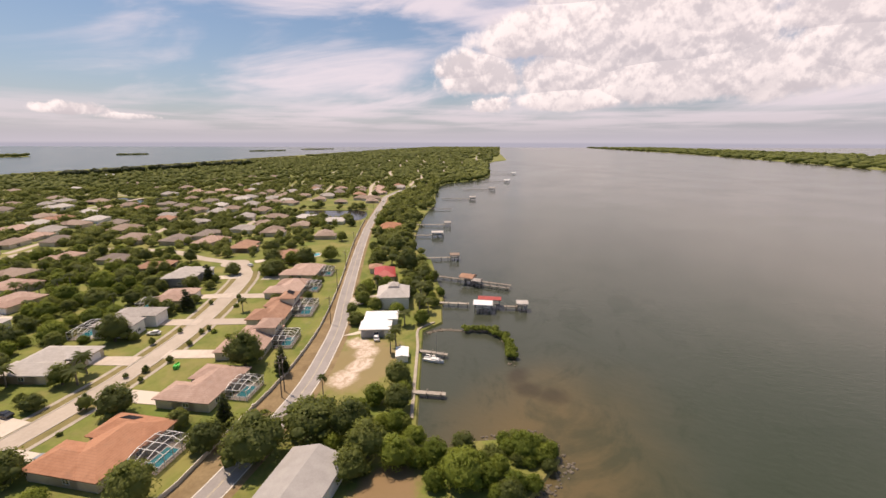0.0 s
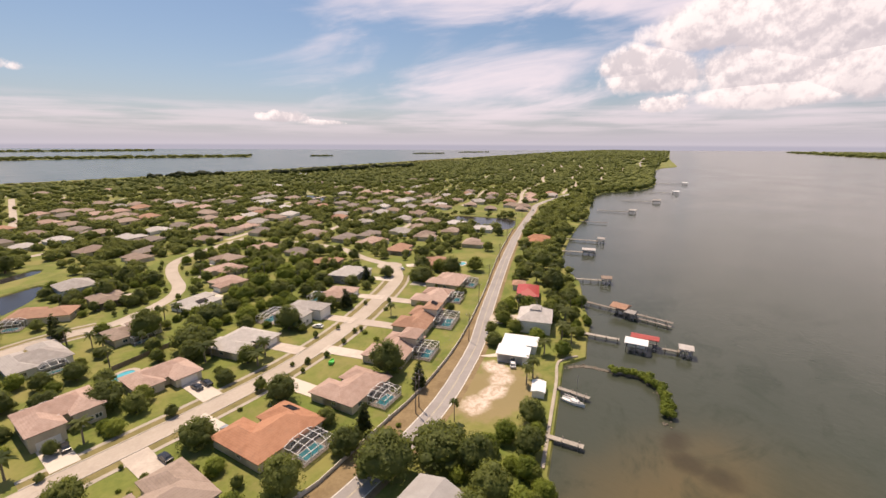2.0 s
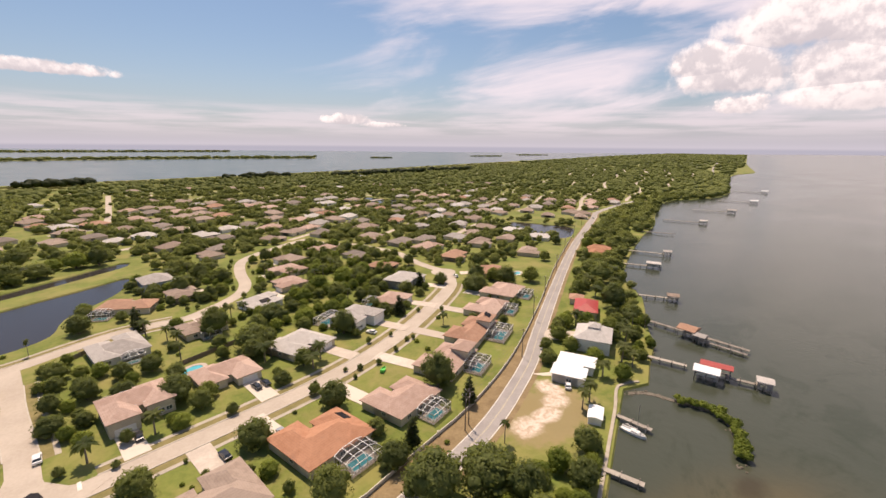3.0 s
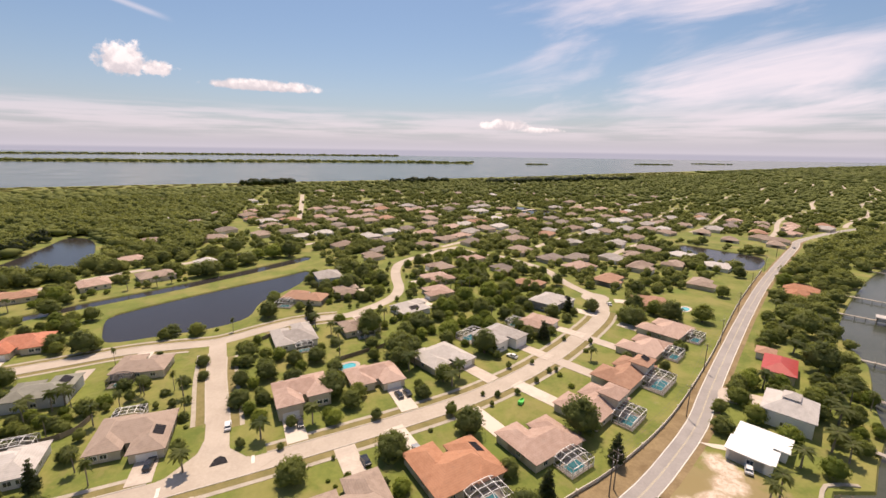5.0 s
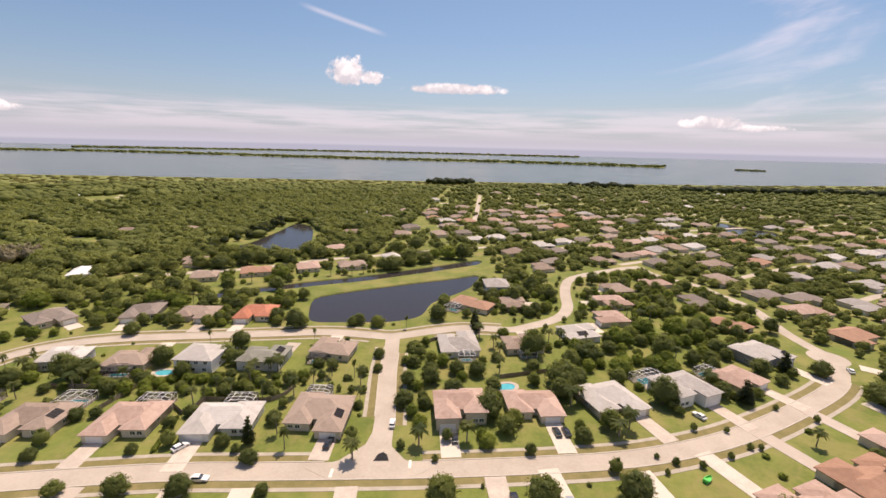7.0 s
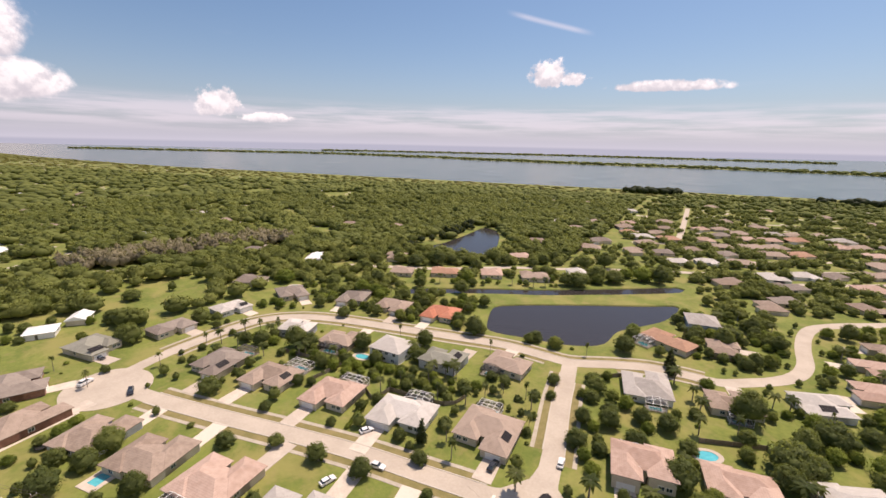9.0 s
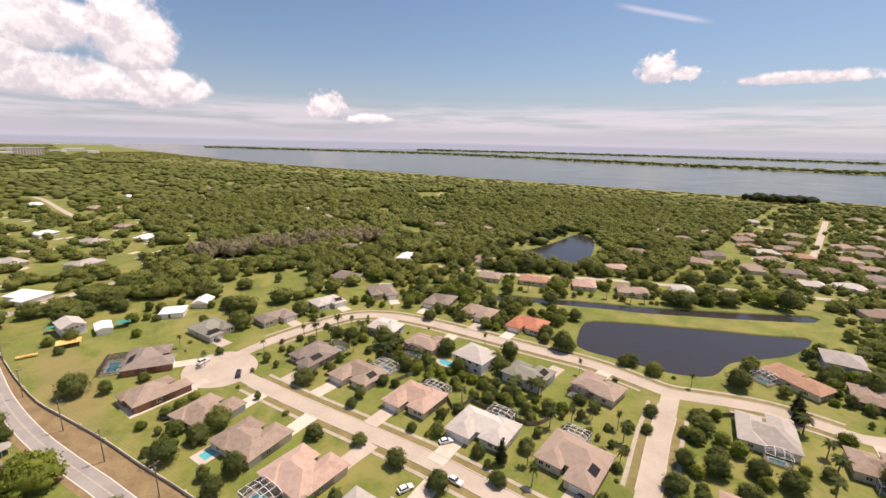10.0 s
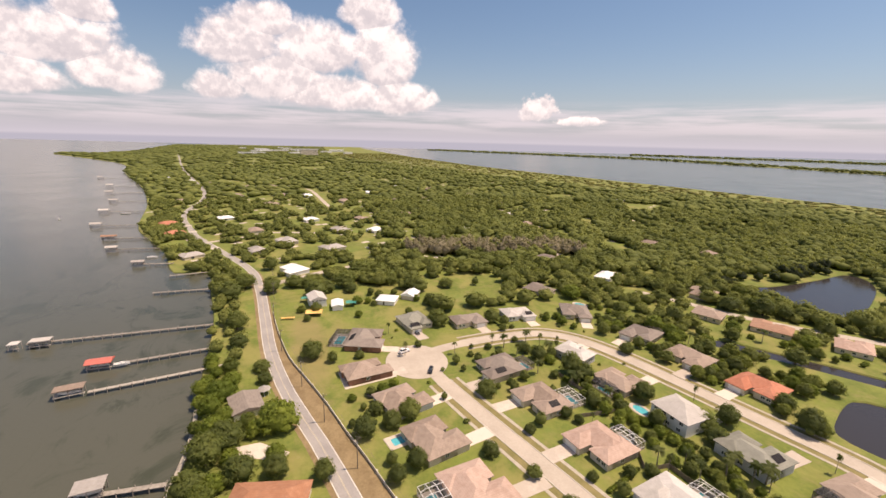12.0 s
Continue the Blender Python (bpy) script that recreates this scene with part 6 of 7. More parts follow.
open_spots = Clearings()
FIELD_N = np.array([(-290, 105), (-294, 154), (-262, 158), (-236, 146), (-234, 104), (-258, 96)], float)
MEADOWS = [GREEN, FIELD_N, np.array([(-235, -2), (-300, 2), (-305, 20), (-240, 30)], float), np.array([(-230, 16), (-282, 18), (-284, 60), (-272, 97), (-230, 97)], float), np.array([(-1400, 90), (-1590, 90), (-1580, 180), (-1400, 175)], float), np.array([(-500, 500), (-600, 570), (-560, 610), (-490, 600)], float), np.array([(-990, -60), (-1090, -130), (-1100, -90), (-1010, -20)], float), np.array([(-330, 0), (-365, 8), (-362, 40), (-330, 34)], float),
           np.array([(-720, 470), (-640, 460), (-640, 520), (-720, 540)], float), np.array([(-225, 318), (-214, 330), (-212, 400), (-205, 450), (-225, 440)], float),
           np.array([(-160, 196), (-100, 250), (-36, 296), (2, 320), (10, 300), (0, 270), (-20, 230), (-30, 190), (-90, 184)], float),
           np.array([(196, 150), (250, 182), (330, 226), (326, 234), (240, 188), (190, 160)], float), np.array([(-214, 318), (-204, 318), (-208, 372), (-206, 452), (-224, 452), (-224, 372)], float)]


def spots_in(outline, spacing, lo, hi, skip, seed, tight=1.0):
    r = np.random.default_rng(seed)
    o = np.array(outline, float)
    out = []
    for gx in np.arange(o[:, 0].min(), o[:, 0].max(), spacing):
        for gy in np.arange(o[:, 1].min(), o[:, 1].max(), spacing):
            x, y = gx + r.uniform(-0.5, 0.5) * spacing, gy + r.uniform(-0.5, 0.5) * spacing
            s = r.uniform(lo, hi)
            if r.random() < skip or not inside(o, x, y) or not open_spots.open_at(x, y, s * tight):
                continue
            if not inside(LAND, x, y) or any(inside(p, x, y) for p in ponds) or any(inside(p, x, y) for p in MEADOWS):
                continue
            out.append((x, y, s))
    return out


def wood(outline, spacing, lo, hi, skip, seed, share=0.3, label="dense green woods with rounded crowns", low=1.0, tight=1.0):
    all_spots = spots_in(outline, spacing, lo, hi, skip, seed, tight)
    r = np.random.default_rng(seed + 500)
    pick = r.random(len(all_spots))
    wood_patch("woods", M_CANOPY, [s for s, p in zip(all_spots, pick) if p >= share], label, seed, low)
    wood_patch("woods", M_CANOPY_B, [s for s, p in zip(all_spots, pick) if p < share], label, seed + 1, low)


wood([(-232, 62), (-240, 20), (-330, 60), (-420, 110), (-700, 140), (-700, 420), (-640, 700), (-560, 790), (-80, 880), (-80, 340), (-110, 300), (-240, 232), (-226, 200)], 9.4, 5.0, 8.6, 0.04, 301, 0.34, low=0.86, tight=0.6)
wood([(-240, 20), (-330, -2), (-420, -40), (-520, -110), (-760, -160), (-760, 140), (-420, 110), (-330, 60)], 7.6, 3.6, 6.8, 0.06, 316, 0.45, "loose green trees among riverside homes", 0.72, 0.6)
wood([(-700, -150), (-1500, -400), (-1700, 470), (-1000, 630), (-560, 790), (-640, 700), (-700, 420), (-700, 140), (-760, 140), (-760, -160)], 13.0, 6.5, 11.0, 0.10, 302, 0.36, low=0.52, tight=0.7)
wood_patch("undergrowth", M_CANOPY, [(x, y, s) for x, y, s in spots_in([(-320, 120), (-330, 80), (-420, 116), (-760, 146), (-760, 420), (-640, 700), (-560, 790), (-80, 880), (-80, 460), (-130, 430), (-240, 330), (-300, 200)], 8.0, 5.0, 7.2, 0.06, 317, 0.7)],
           "low leafy undergrowth between the trees of the woods", 317, 0.66, True)
wood([(-1500, -400), (-2500, -900), (-4800, -880), (-4800, 500), (-2400, 300), (-1700, 470)], 30, 15, 24, 0.10, 303, low=0.24)
wood(VILLAGE, 7.2, 2.8, 6.4, 0.12, 304, 0.34, "garden trees scattered between village houses", 0.80, 0.50)
wood([(235, 125), (340, 172), (421, 195), (740, 250), (1300, 450), (1500, 610), (1000, 404), (700, 338), (400, 245), (290, 185), (235, 150)], 9.0, 4.2, 8.0, 0.05, 305, 0.35, low=0.8, tight=0.5)
wood([(1300, 450), (2600, 840), (5000, 1640), (5000, 2400), (2700, 1800), (1500, 1400), (1500, 700)], 30, 12, 19, 0.12, 306, low=0.34)
wood_patch("scrub", M_MARSH, spots_in([(-80, 880), (250, 1020), (700, 1120), (1500, 1260), (1500, 1480), (700, 1230), (250, 1118), (-80, 1050), (-420, 985), (-940, 890), (-1600, 780), (-2300, 760), (-3000, 780), (-3000, 420), (-2400, 300), (-1700, 470), (-1000, 630), (-560, 790)], 19, 6.0, 10.0, 0.22, 307), "low yellow-green marsh scrub along the lagoon shore", 307, 0.16)
wood([(-206, -20), (-262, -23), (-345, -34), (-366, -59), (-480, -99), (-560, -127), (-560, -100), (-460, -60), (-400, -34), (-340, -14), (-262, -8), (-206, -5)], 6.6, 3.2, 5.8, 0.10, 318, 0.65, "green trees leaning over the river bank", 0.95, 0.6)
wood([(168, 74), (205, 95), (240, 125), (300, 155), (300, 172), (236, 146), (200, 116), (168, 90)], 6.4, 2.8, 5.2, 0.12, 319, 0.5, "green trees along the river bank", 0.95, 0.6)
wood([(-240, 150), (-222, 196), (-185, 174), (-150, 203), (-125, 206), (-98, 214), (-98, 242), (-128, 228), (-150, 214), (-175, 233), (-205, 238), (-245, 225)], 7.0, 3.2, 5.6, 0.10, 320, 0.45, "tall garden trees behind the houses", 0.9, 0.65)
wood([(-205, 236), (-150, 250), (-70, 302), (-30, 335), (-60, 330), (-190, 262)], 7.0, 3.0, 5.4, 0.16, 321, 0.4, "garden trees beside the canal", 0.9, 0.7)
wood([(-30, 330), (60, 345), (110, 400), (60, 470), (-80, 420), (-80, 340)], 9, 3.0, 5.0, 0.25, 308)
wood([(112, 205), (172, 178), (232, 190), (292, 224), (300, 300), (185, 262), (140, 245)], 7.0, 2.0, 4.2, 0.14, 310, 0.3, "garden trees between houses")
wood([(12, 246), (38, 246), (46, 300), (62, 330), (0, 350), (8, 310)], 8.5, 3.0, 5.5, 0.12, 314, 0.4, "garden trees between houses", 0.9, 0.6)
wood([(-240, 232), (-232, 300), (-214, 316), (-150, 322), (-100, 420), (-80, 340), (-58, 316), (-100, 292), (-150, 266), (-205, 236)], 8.0, 3.4, 6.2, 0.12, 315, 0.4, "tall garden trees beside the canal", 0.85, 0.55)
wood([(60, 215), (130, 240), (180, 260), (60, 300)], 8, 2.2, 4.0, 0.2, 309)
DARK_PINES = [(430, 965), (480, 960), (520, 965), (560, 975), (620, 985), (680, 1000), (740, 1010), (790, 1020), (840, 1010), (215, 1005), (255, 1010), (295, 1015), (-115, 985), (-95, 990), (-62, 1000), (-45, 1004)]
pine_rng = np.random.default_rng(5)
wood_patch("woods", M_PINE, [(x + pine_rng.uniform(-26, 26), y + pine_rng.uniform(-14, 14), pine_rng.uniform(7.5, 10)) for x, y in DARK_PINES for _ in range(11)], "dark belt of tall pines by the lagoon", 311)
wood_patch("woods", M_PINE, [(pine_rng.uniform(-222, -208), 300 + pine_rng.uniform(0, 150), pine_rng.uniform(4.5, 6.5)) for _ in range(24)], "dark tall trees beside the wood pond", 312)
wood_patch("woods", M_DEAD, [(-372 + 42 * q + pine_rng.uniform(-16, 16), 121 + 150 * q + pine_rng.uniform(-10, 10), pine_rng.uniform(5.0, 7.0)) for q in np.linspace(0, 1, 150)], "grey-brown belt of leafless trees in the woods", 313, 1.30)

# ---- land across the water ----
def far_land(name, line, depth, seed, label, spacing=34.0, tall=11.0, homes=0):
    """A low shore across the water: a strip of ground with a belt of trees on it."""
    l = smooth_line(line, step=60)
    ribbon(name, l, 0.0, depth, 0.15, M_GRASS, 1.2, label=label, category="far shore")
    r = np.random.default_rng(seed)
    spots = []
    length = np.cumsum(np.r_[0, np.linalg.norm(np.diff(l, axis=0), axis=1)])
    for s in np.arange(0, length[-1], spacing):
        i = min(max(1, int(np.searchsorted(length, s))), len(l) - 1)
        for _ in range(max(3, int(depth / 40))):
            if r.random() < 0.2:
                continue
            row = side_line(l, r.uniform(-0.01, 1.0) * depth)
            p = row[i - 1] + (row[i] - row[i - 1]) * r.uniform(0, 1)
            spots.append((p[0] + r.uniform(-6, 6), p[1] + r.uniform(-6, 6), r.uniform(1.1, 2.1) * tall))
    wood_patch("far_woods", M_CANOPY, spots, "far low belt of trees across the water", seed, 0.5)
    if homes:
        vs, fs = [], []
        for _ in range(homes):
            p = side_line(l, r.uniform(0.0, 0.12) * depth)[int(r.integers(len(l)))]
            bm = bmesh.new()
            hip(bm, -9, 9, -6, 6, 4.5, 0.4)
            box(bm, -9, 9, -6, 6, 0, 4.4)
            bm.transform(pose(p[0], p[1], 0, 0, 0, r.uniform(0, 180)))
            fs += [tuple(q.index + len(vs) for q in f.verts) for f in bm.faces]
            vs += [tuple(q.co) for q in bm.verts]
            bm.free()
        tagged(link_mesh("far_homes", vs, fs, ROOF["white"]), "tiny pale houses on a far shore", "far houses", "", "stuff")


far_land("far_island", [(-4300, 1500), (-3060, 2180), (-2369, 2480), (-1600, 2480), (-700, 2420), (355, 2480), (900, 2330)], 190, 401, "long low wooded island in the lagoon", 13, 8, 90)
far_land("far_island", [(1210, 2270), (1330, 2235)], 40, 402, "small low island in the lagoon", 8, 5)
far_land("far_island", [(2050, 2350), (2280, 2290)], 50, 403, "small low island in the lagoon", 8, 5)
far_land("far_island", [(2700, 2500), (2950, 2420)], 60, 404, "small low island in the lagoon", 8, 5)
far_land("far_island", [(-3400, 3300), (-2200, 4050), (-900, 4420), (300, 4500), (900, 4450)], 260, 405, "faint far shore of the lagoon", 22, 10, 40)
far_land("far_shore", [(-5000, -2900), (-2000, -2100), (-300, -1150), (700, -760), (1424, -540), (1836, -450), (2940, -160), (4200, 330), (5000, 640)][::-1], 700, 406, "low wooded mainland shore across the river", 24, 10, 60)

# ---- fence, power poles, docks, boats, cars ----
def share(name, bm, mat):
    me = bpy.data.meshes.new(name)
    bm.to_mesh(me)
    bm.free()
    me.materials.append(mat)
    return me


def sub(name, me, parent, m=None):
    ob = new(name, me)
    ob.parent = parent
    if m is not None:
        ob.matrix_basis = m
    return ob


def roadside_wall():
    """The long pale wall between the gardens and the main road, in panels between piers."""
    line = WALL_LINE
    w = thing("garden_wall", Matrix(), "long low pale precast wall along the road verge", "wall", "", "")
    bm = bmesh.new()
    box(bm, 0, 1, -0.06, 0.06, -0.1, 1.0)
    box(bm, 0, 1, -0.10, 0.10, 1.0, 1.08)
    panel = share("panel", bm, M_FENCE)
    bm = bmesh.new()
    box(bm, -0.22, 0.22, -0.22, 0.22, -0.1, 1.25)
    box(bm, -0.28, 0.28, -0.28, 0.28, 1.25, 1.35)
    pier = share("pier", bm, M_FENCE)
    for i in range(len(line) - 1):
        a, b = line[i], line[i + 1]
        d = b - a
        turn = math.degrees(math.atan2(d[1], d[0]))
        sub("panel", panel, w, pose(a[0], a[1], 0, 0, 0, turn) @ Matrix.Diagonal((float(np.linalg.norm(d)), 1, 1, 1)))
        if i % 2 == 0:
            sub("pier", pier, w, pose(a[0], a[1], 0, 0, 0, turn))


roadside_wall()


def power_pole(x, y, turn, h=11.0):
    p = thing("power_pole", pose(x, y, 0, 0, 0, turn), "tall brown wooden power pole with a crossarm", "utility pole", "power poles")
    bm = bmesh.new()
    bar(bm, (0, 0, -0.3), (0, 0, h), 0.17, 8, 0.11)
    part("pole", bm, M_POLE, p)
    bm = bmesh.new()
    box(bm, -0.06, 0.06, -1.2, 1.2, h - 0.75, h - 0.6)
    part("crossarm", bm, M_POLE, p)
    for o in (-1.1, 0.0, 1.1):
        bm = bmesh.new()
        bar(bm, (0, o, h - 0.6 if o else h), (0, o, h - 0.35 if o else h + 0.22), 0.06, 6)
        part("insulator", bm, M_WHITE, p)
    bm = bmesh.new()
    bar(bm, (0.28, 0, h - 2.4), (0.28, 0, h - 1.5), 0.2, 8)
    part("transformer", bm, M_CHROME, p, "grey transformer can")


POLES = [(-308, 8), (-282, 8), (-247, 8), (-210, 11), (-176, 18), (-150, 24), (-124, 31), (-92, 39)]
POLES_S = [(64, 65), (108, 85), (138, 106), (166, 123), (208, 149), (250, 175), (300, 204), (350, 232)]
for row in (POLES, POLES_S):
    for i, (x, y) in enumerate(row):
        x2, y2 = row[min(i + 1, len(row) - 1)] if i + 1 < len(row) else row[i - 1]
        power_pole(x, y, math.degrees(math.atan2(y2 - y, x2 - x)))
    for o in (-1.1, 0.0, 1.1):
        bm = bmesh.new()
        for (xa, ya), (xb, yb) in zip(row, row[1:]):
            n = Vector((-(yb - ya), xb - xa, 0)).normalized() * o
            pts = [Vector((xa + (xb - xa) * s, ya + (yb - ya) * s, (10.7 if o else 11.2) - 1.1 * 4 * s * (1 - s))) + n for s in np.linspace(0, 1, 7)]
            for p, q in zip(pts, pts[1:]):
                bar(bm, p, q, 0.022, 3)
        wire = thing("power_line", Matrix(), "thin dark overhead wire between the poles", "cable", "overhead wires")
        part("wire", bm, M_BRONZE, wire)
power_pole(66.5, 66.5, 20)

bm = bmesh.new()
bar(bm, (0, 0, 0), (0, 0, 1), 0.14, 6)
PILE_MESH = share("post", bm, M_WOOD)


def dock(x0, y0, x1, y1, w=1.8, z=0.75, label="long grey wooden dock on posts", gap=4.0):
    """A plank walkway on pairs of posts."""
    ln = math.hypot(x1 - x0, y1 - y0)
    d = thing("dock", pose(x0, y0, 0, 0, 0, math.degrees(math.atan2(y1 - y0, x1 - x0))), label, "dock", "docks on the river")
    bm = bmesh.new()
    box(bm, 0, ln, -w / 2, w / 2, z, z + 0.07)
    ob = part("deck", bm, M_WOOD, d)
    for s in (-1, 1):
        bm = bmesh.new()
        box(bm, 0, ln, s * w * 0.42 - 0.06, s * w * 0.42 + 0.06, z - 0.2, z - 0.002)
        part("stringer", bm, M_WOOD, d)
    for i in range(int(ln / gap) + 1):
        for s in (-1, 1):
            sub("post", PILE_MESH, d, pose(i * gap + 0.3, s * w * 0.52, -1.6) @ Matrix.Diagonal((1, 1, 1.6 + z + 0.55, 1)))
    return d


def boathouse(x, y, turn, w, d, roof, label, h=3.1, flat=False, boat=True):
    """A roof on posts over a boat lift at the end of a dock."""
    b = thing("boathouse", pose(x, y, 0, 0, 0, turn), label, "boathouse", "boathouses")
    for i in (-1, 0, 1):
        for s in (-1, 1):
            sub("post", PILE_MESH, b, pose(i * w * 0.45, s * d * 0.45, -1.6) @ Matrix.Diagonal((1, 1, 1.6 + h, 1)))
    bm = bmesh.new()
    if flat:
        box(bm, -w / 2, w / 2, -d / 2, d / 2, h, h + 0.16)
        box(bm, -w / 2 - 0.05, w / 2 + 0.05, -d / 2 - 0.05, -d / 2 + 0.06, h - 0.16, h + 0.2)
        box(bm, -w / 2 - 0.05, w / 2 + 0.05, d / 2 - 0.06, d / 2 + 0.05, h - 0.16, h + 0.2)
    else:
        hip(bm, -w / 2, w / 2, -d / 2, d / 2, h, 0.32, 0.3, True)
    part("roof", bm, ROOF[roof] if roof in ROOF else M_WOOD, b)
    bm = bmesh.new()
    box(bm, -w / 2, w / 2, d / 2 - 1.1, d / 2, 0.55, 0.66)
    box(bm, w / 2 - 1.4, w / 2, -d / 2, d / 2 - 1.1, 0.55, 0.655)
    part("platform", bm, M_WOOD, b)
    if boat:
        motor_boat(x, y, turn, min(w * 0.8, 7.0), 0.9)


def hull_mesh(bm, ln, wd, z, h):
    """A pointed hull with a well: outer skin, gunwale and floor."""
    rows = []
    for s, k in ((0.0, 0.82), (0.25, 1.0), (0.55, 0.98), (0.8, 0.66), (1.0, 0.03)):
        x = (s - 0.5) * ln
        up = h * (1 + 0.25 * s * s)
        rows.append([bm.verts.new(p) for p in ((x, -wd / 2 * k, z + up), (x, -wd * 0.36 * k, z), (x, wd * 0.36 * k, z), (x, wd / 2 * k, z + up), (x, wd * 0.42 * k, z + up), (x, wd * 0.36 * k, z + up * 0.5), (x, -wd * 0.36 * k, z + up * 0.5), (x, -wd * 0.42 * k, z + up))])
    for a, b in zip(rows, rows[1:]):
        for i in range(8):
            j = (i + 1) % 8
            bm.faces.new((a[i], a[j], b[j], b[i]))
    bm.faces.new(rows[0][::-1])
    bm.faces.new(rows[-1])


def motor_boat(x, y, turn, ln=6.5, z=-0.5):
    b = thing("motor_boat", pose(x, y, 0, 0, 0, turn), "white open motor boat with a small console", "boat", "boats")
    bm = bmesh.new()
    hull_mesh(bm, ln, ln * 0.34, z - 0.15, 0.9)
    part("hull", bm, M_WHITE, b)
    bm = bmesh.new()
    box(bm, -0.4, 0.4, -0.4, 0.4, z + 0.2, z + 1.3)
    part("console", bm, M_WHITE, b)
    bm = bmesh.new()
    box(bm, -ln / 2 - 0.45, -ln / 2 + 0.05, -0.25, 0.25, z, z + 1.1)
    part("outboard_motor", bm, M_BRONZE, b)


def sail_boat(x, y, turn, ln=8.0):
    b = thing("sail_boat", pose(x, y, 0, 0, 0, turn), "small white sailing boat moored with bare mast", "boat", "boats")
    bm = bmesh.new()
    hull_mesh(bm, ln, ln * 0.30, -0.9, 1.0)
    part("hull", bm, M_WHITE, b)
    bm = bmesh.new()
    box(bm, -0.6, 1.6, -0.7, 0.7, -0.3, 0.55)
    part("cabin", bm, M_WHITE, b)
    bm = bmesh.new()
    bar(bm, (0.9, 0, 0.4), (0.9, 0, 8.6), 0.07, 6)
    part("mast", bm, M_CHROME, b)
    bm = bmesh.new()
    bar(bm, (0.9, 0, 1.3), (-2.6, 0, 1.3), 0.08, 6)
    part("boom", bm, M_CHROME, b)


dock(177, 75, 179.5, 36)
dock(174.5, 53, 175.5, 35.5, 1.4, 0.6, "short grey wooden side dock on posts")
boathouse(176.5, 57, -88, 6.5, 6.5, "rust", "brown-roofed boathouse on a long dock", 3.4, boat=False)
boathouse(174.5, 51.5, -88, 4, 4, "grey", "small grey-roofed dock shelter", 2.7, boat=False)
dock(143, 61, 148.5, 45)
boathouse(146.5, 38, -72, 7.2, 5.2, "white", "white metal-roofed boathouse with a boat lift", 3.2)
boathouse(151.5, 37, -72, 9.0, 3.6, "crimson", "boat lift under a bright red canopy", 3.6, boat=False)
dock(151, 34, 154.5, 25, 1.6)
boathouse(155, 24, -70, 4.2, 4.0, "pale", "small pale-roofed shelter at a dock end", 2.8, boat=False)
dock(103, 44, 104.5, 34.5, 1.5, 0.5, "short grey concrete-topped dock")
dock(81, 34.5, 84, 25.5, 1.6, 0.5, "short grey dock by the seawall")
sail_boat(100.5, 37.5, -85, 7.0)
dock(256, 135, 268, 114)
boathouse(266, 118, -62, 8, 5, "pale", "pale-roofed boat lift far down the shore", 3)
dock(290, 160, 305, 129)
boathouse(305, 128, -62, 5, 5, "grey", "grey-roofed shelter at the end of a far dock", 3, boat=False)
dock(206, 95, 214, 82, 1.6)
boathouse(214, 81, -60, 5, 5, "tan", "tan thatched shelter on a short dock", 2.8, boat=False)
dock(372, 188, 385, 160, 1.6)
dock(455, 205, 468, 172, 1.8)
boathouse(468, 171, -62, 7, 5, "pale", "pale-roofed boathouse far down the shore", 3)
dock(560, 222, 575, 185, 1.8)
boathouse(575, 184, -62, 9, 6, "grey", "grey-roofed boathouse far down the shore", 3.2)
dock(690, 244, 705, 205, 1.8)
boathouse(706, 203, -62, 9, 6, "white", "white-roofed boathouse far down the shore", 3.2)
dock(860, 296, 880, 245, 1.8)
boathouse(880, 243, -62, 9, 6, "white", "white-roofed boathouse far down the shore", 3.2)
dock(-251, -22, -253, -100)
boathouse(-250.5, -93.5, -90, 8, 4.5, "pale", "white flat-roofed boat lift beside a long dock", 3.0, True, False)
boathouse(-250, -103, -90, 4, 4, "pale", "white-roofed shelter at the end of a long dock", 2.8, True, False)
dock(-222, -20, -219, -54)
boathouse(-219, -61.5, -90, 9, 5.5, "faded", "boathouse with a faded red metal roof", 3.0, False)
motor_boat(-217.5, -53.5, 90, 6.0, 0.6)
dock(-203, -13, -197, -59)
boathouse(-198.5, -65, -82, 9.5, 4.6, "tan", "grey-brown flat-roofed boathouse at a dock end", 3.0, True)
dock(-135, -21, -137, -38)
boathouse(-138.5, -40, -86, 7.5, 5.5, "grey", "grey flat-roofed boat lift near the shore", 3.2, True)
dock(-312, -30, -314, -63, 2.0)
dock(-352, -36, -350, -60, 1.6)
dock(-384, -64, -388, -86, 1.6)
boathouse(-389, -88, -90, 8, 5, "grey", "grey boathouse up the shore", 3.0)
motor_boat(-412, -84, 90, 8)
dock(-440, -84, -444, -118, 1.6)
boathouse(-444, -120, -90, 8, 6, "pale", "white-roofed boathouse up the shore", 3.2)
dock(-486, -102, -494, -142, 1.8)
boathouse(-494, -136, -90, 12, 5, "rust", "long brown boathouse up the shore", 3.0)
for x, y, ln, c in ((-560, -130, 34, "grey"), (-660, -146, 40, "pale"), (-760, -166, 38, "grey"), (-870, -196, 44, "grey"), (-985, -226, 46, "pale"), (-1160, -288, 50, "grey")):
    dock(x, y, x - 3, y - ln, 2.0, gap=9.0)
    boathouse(x - 3, y - ln - 3, -90, 10, 7, c, "small boathouse far up the shore", 3.4, boat=False)
motor_boat(-650, -163, 80, 11)
motor_boat(-623, -220, 20, 7)

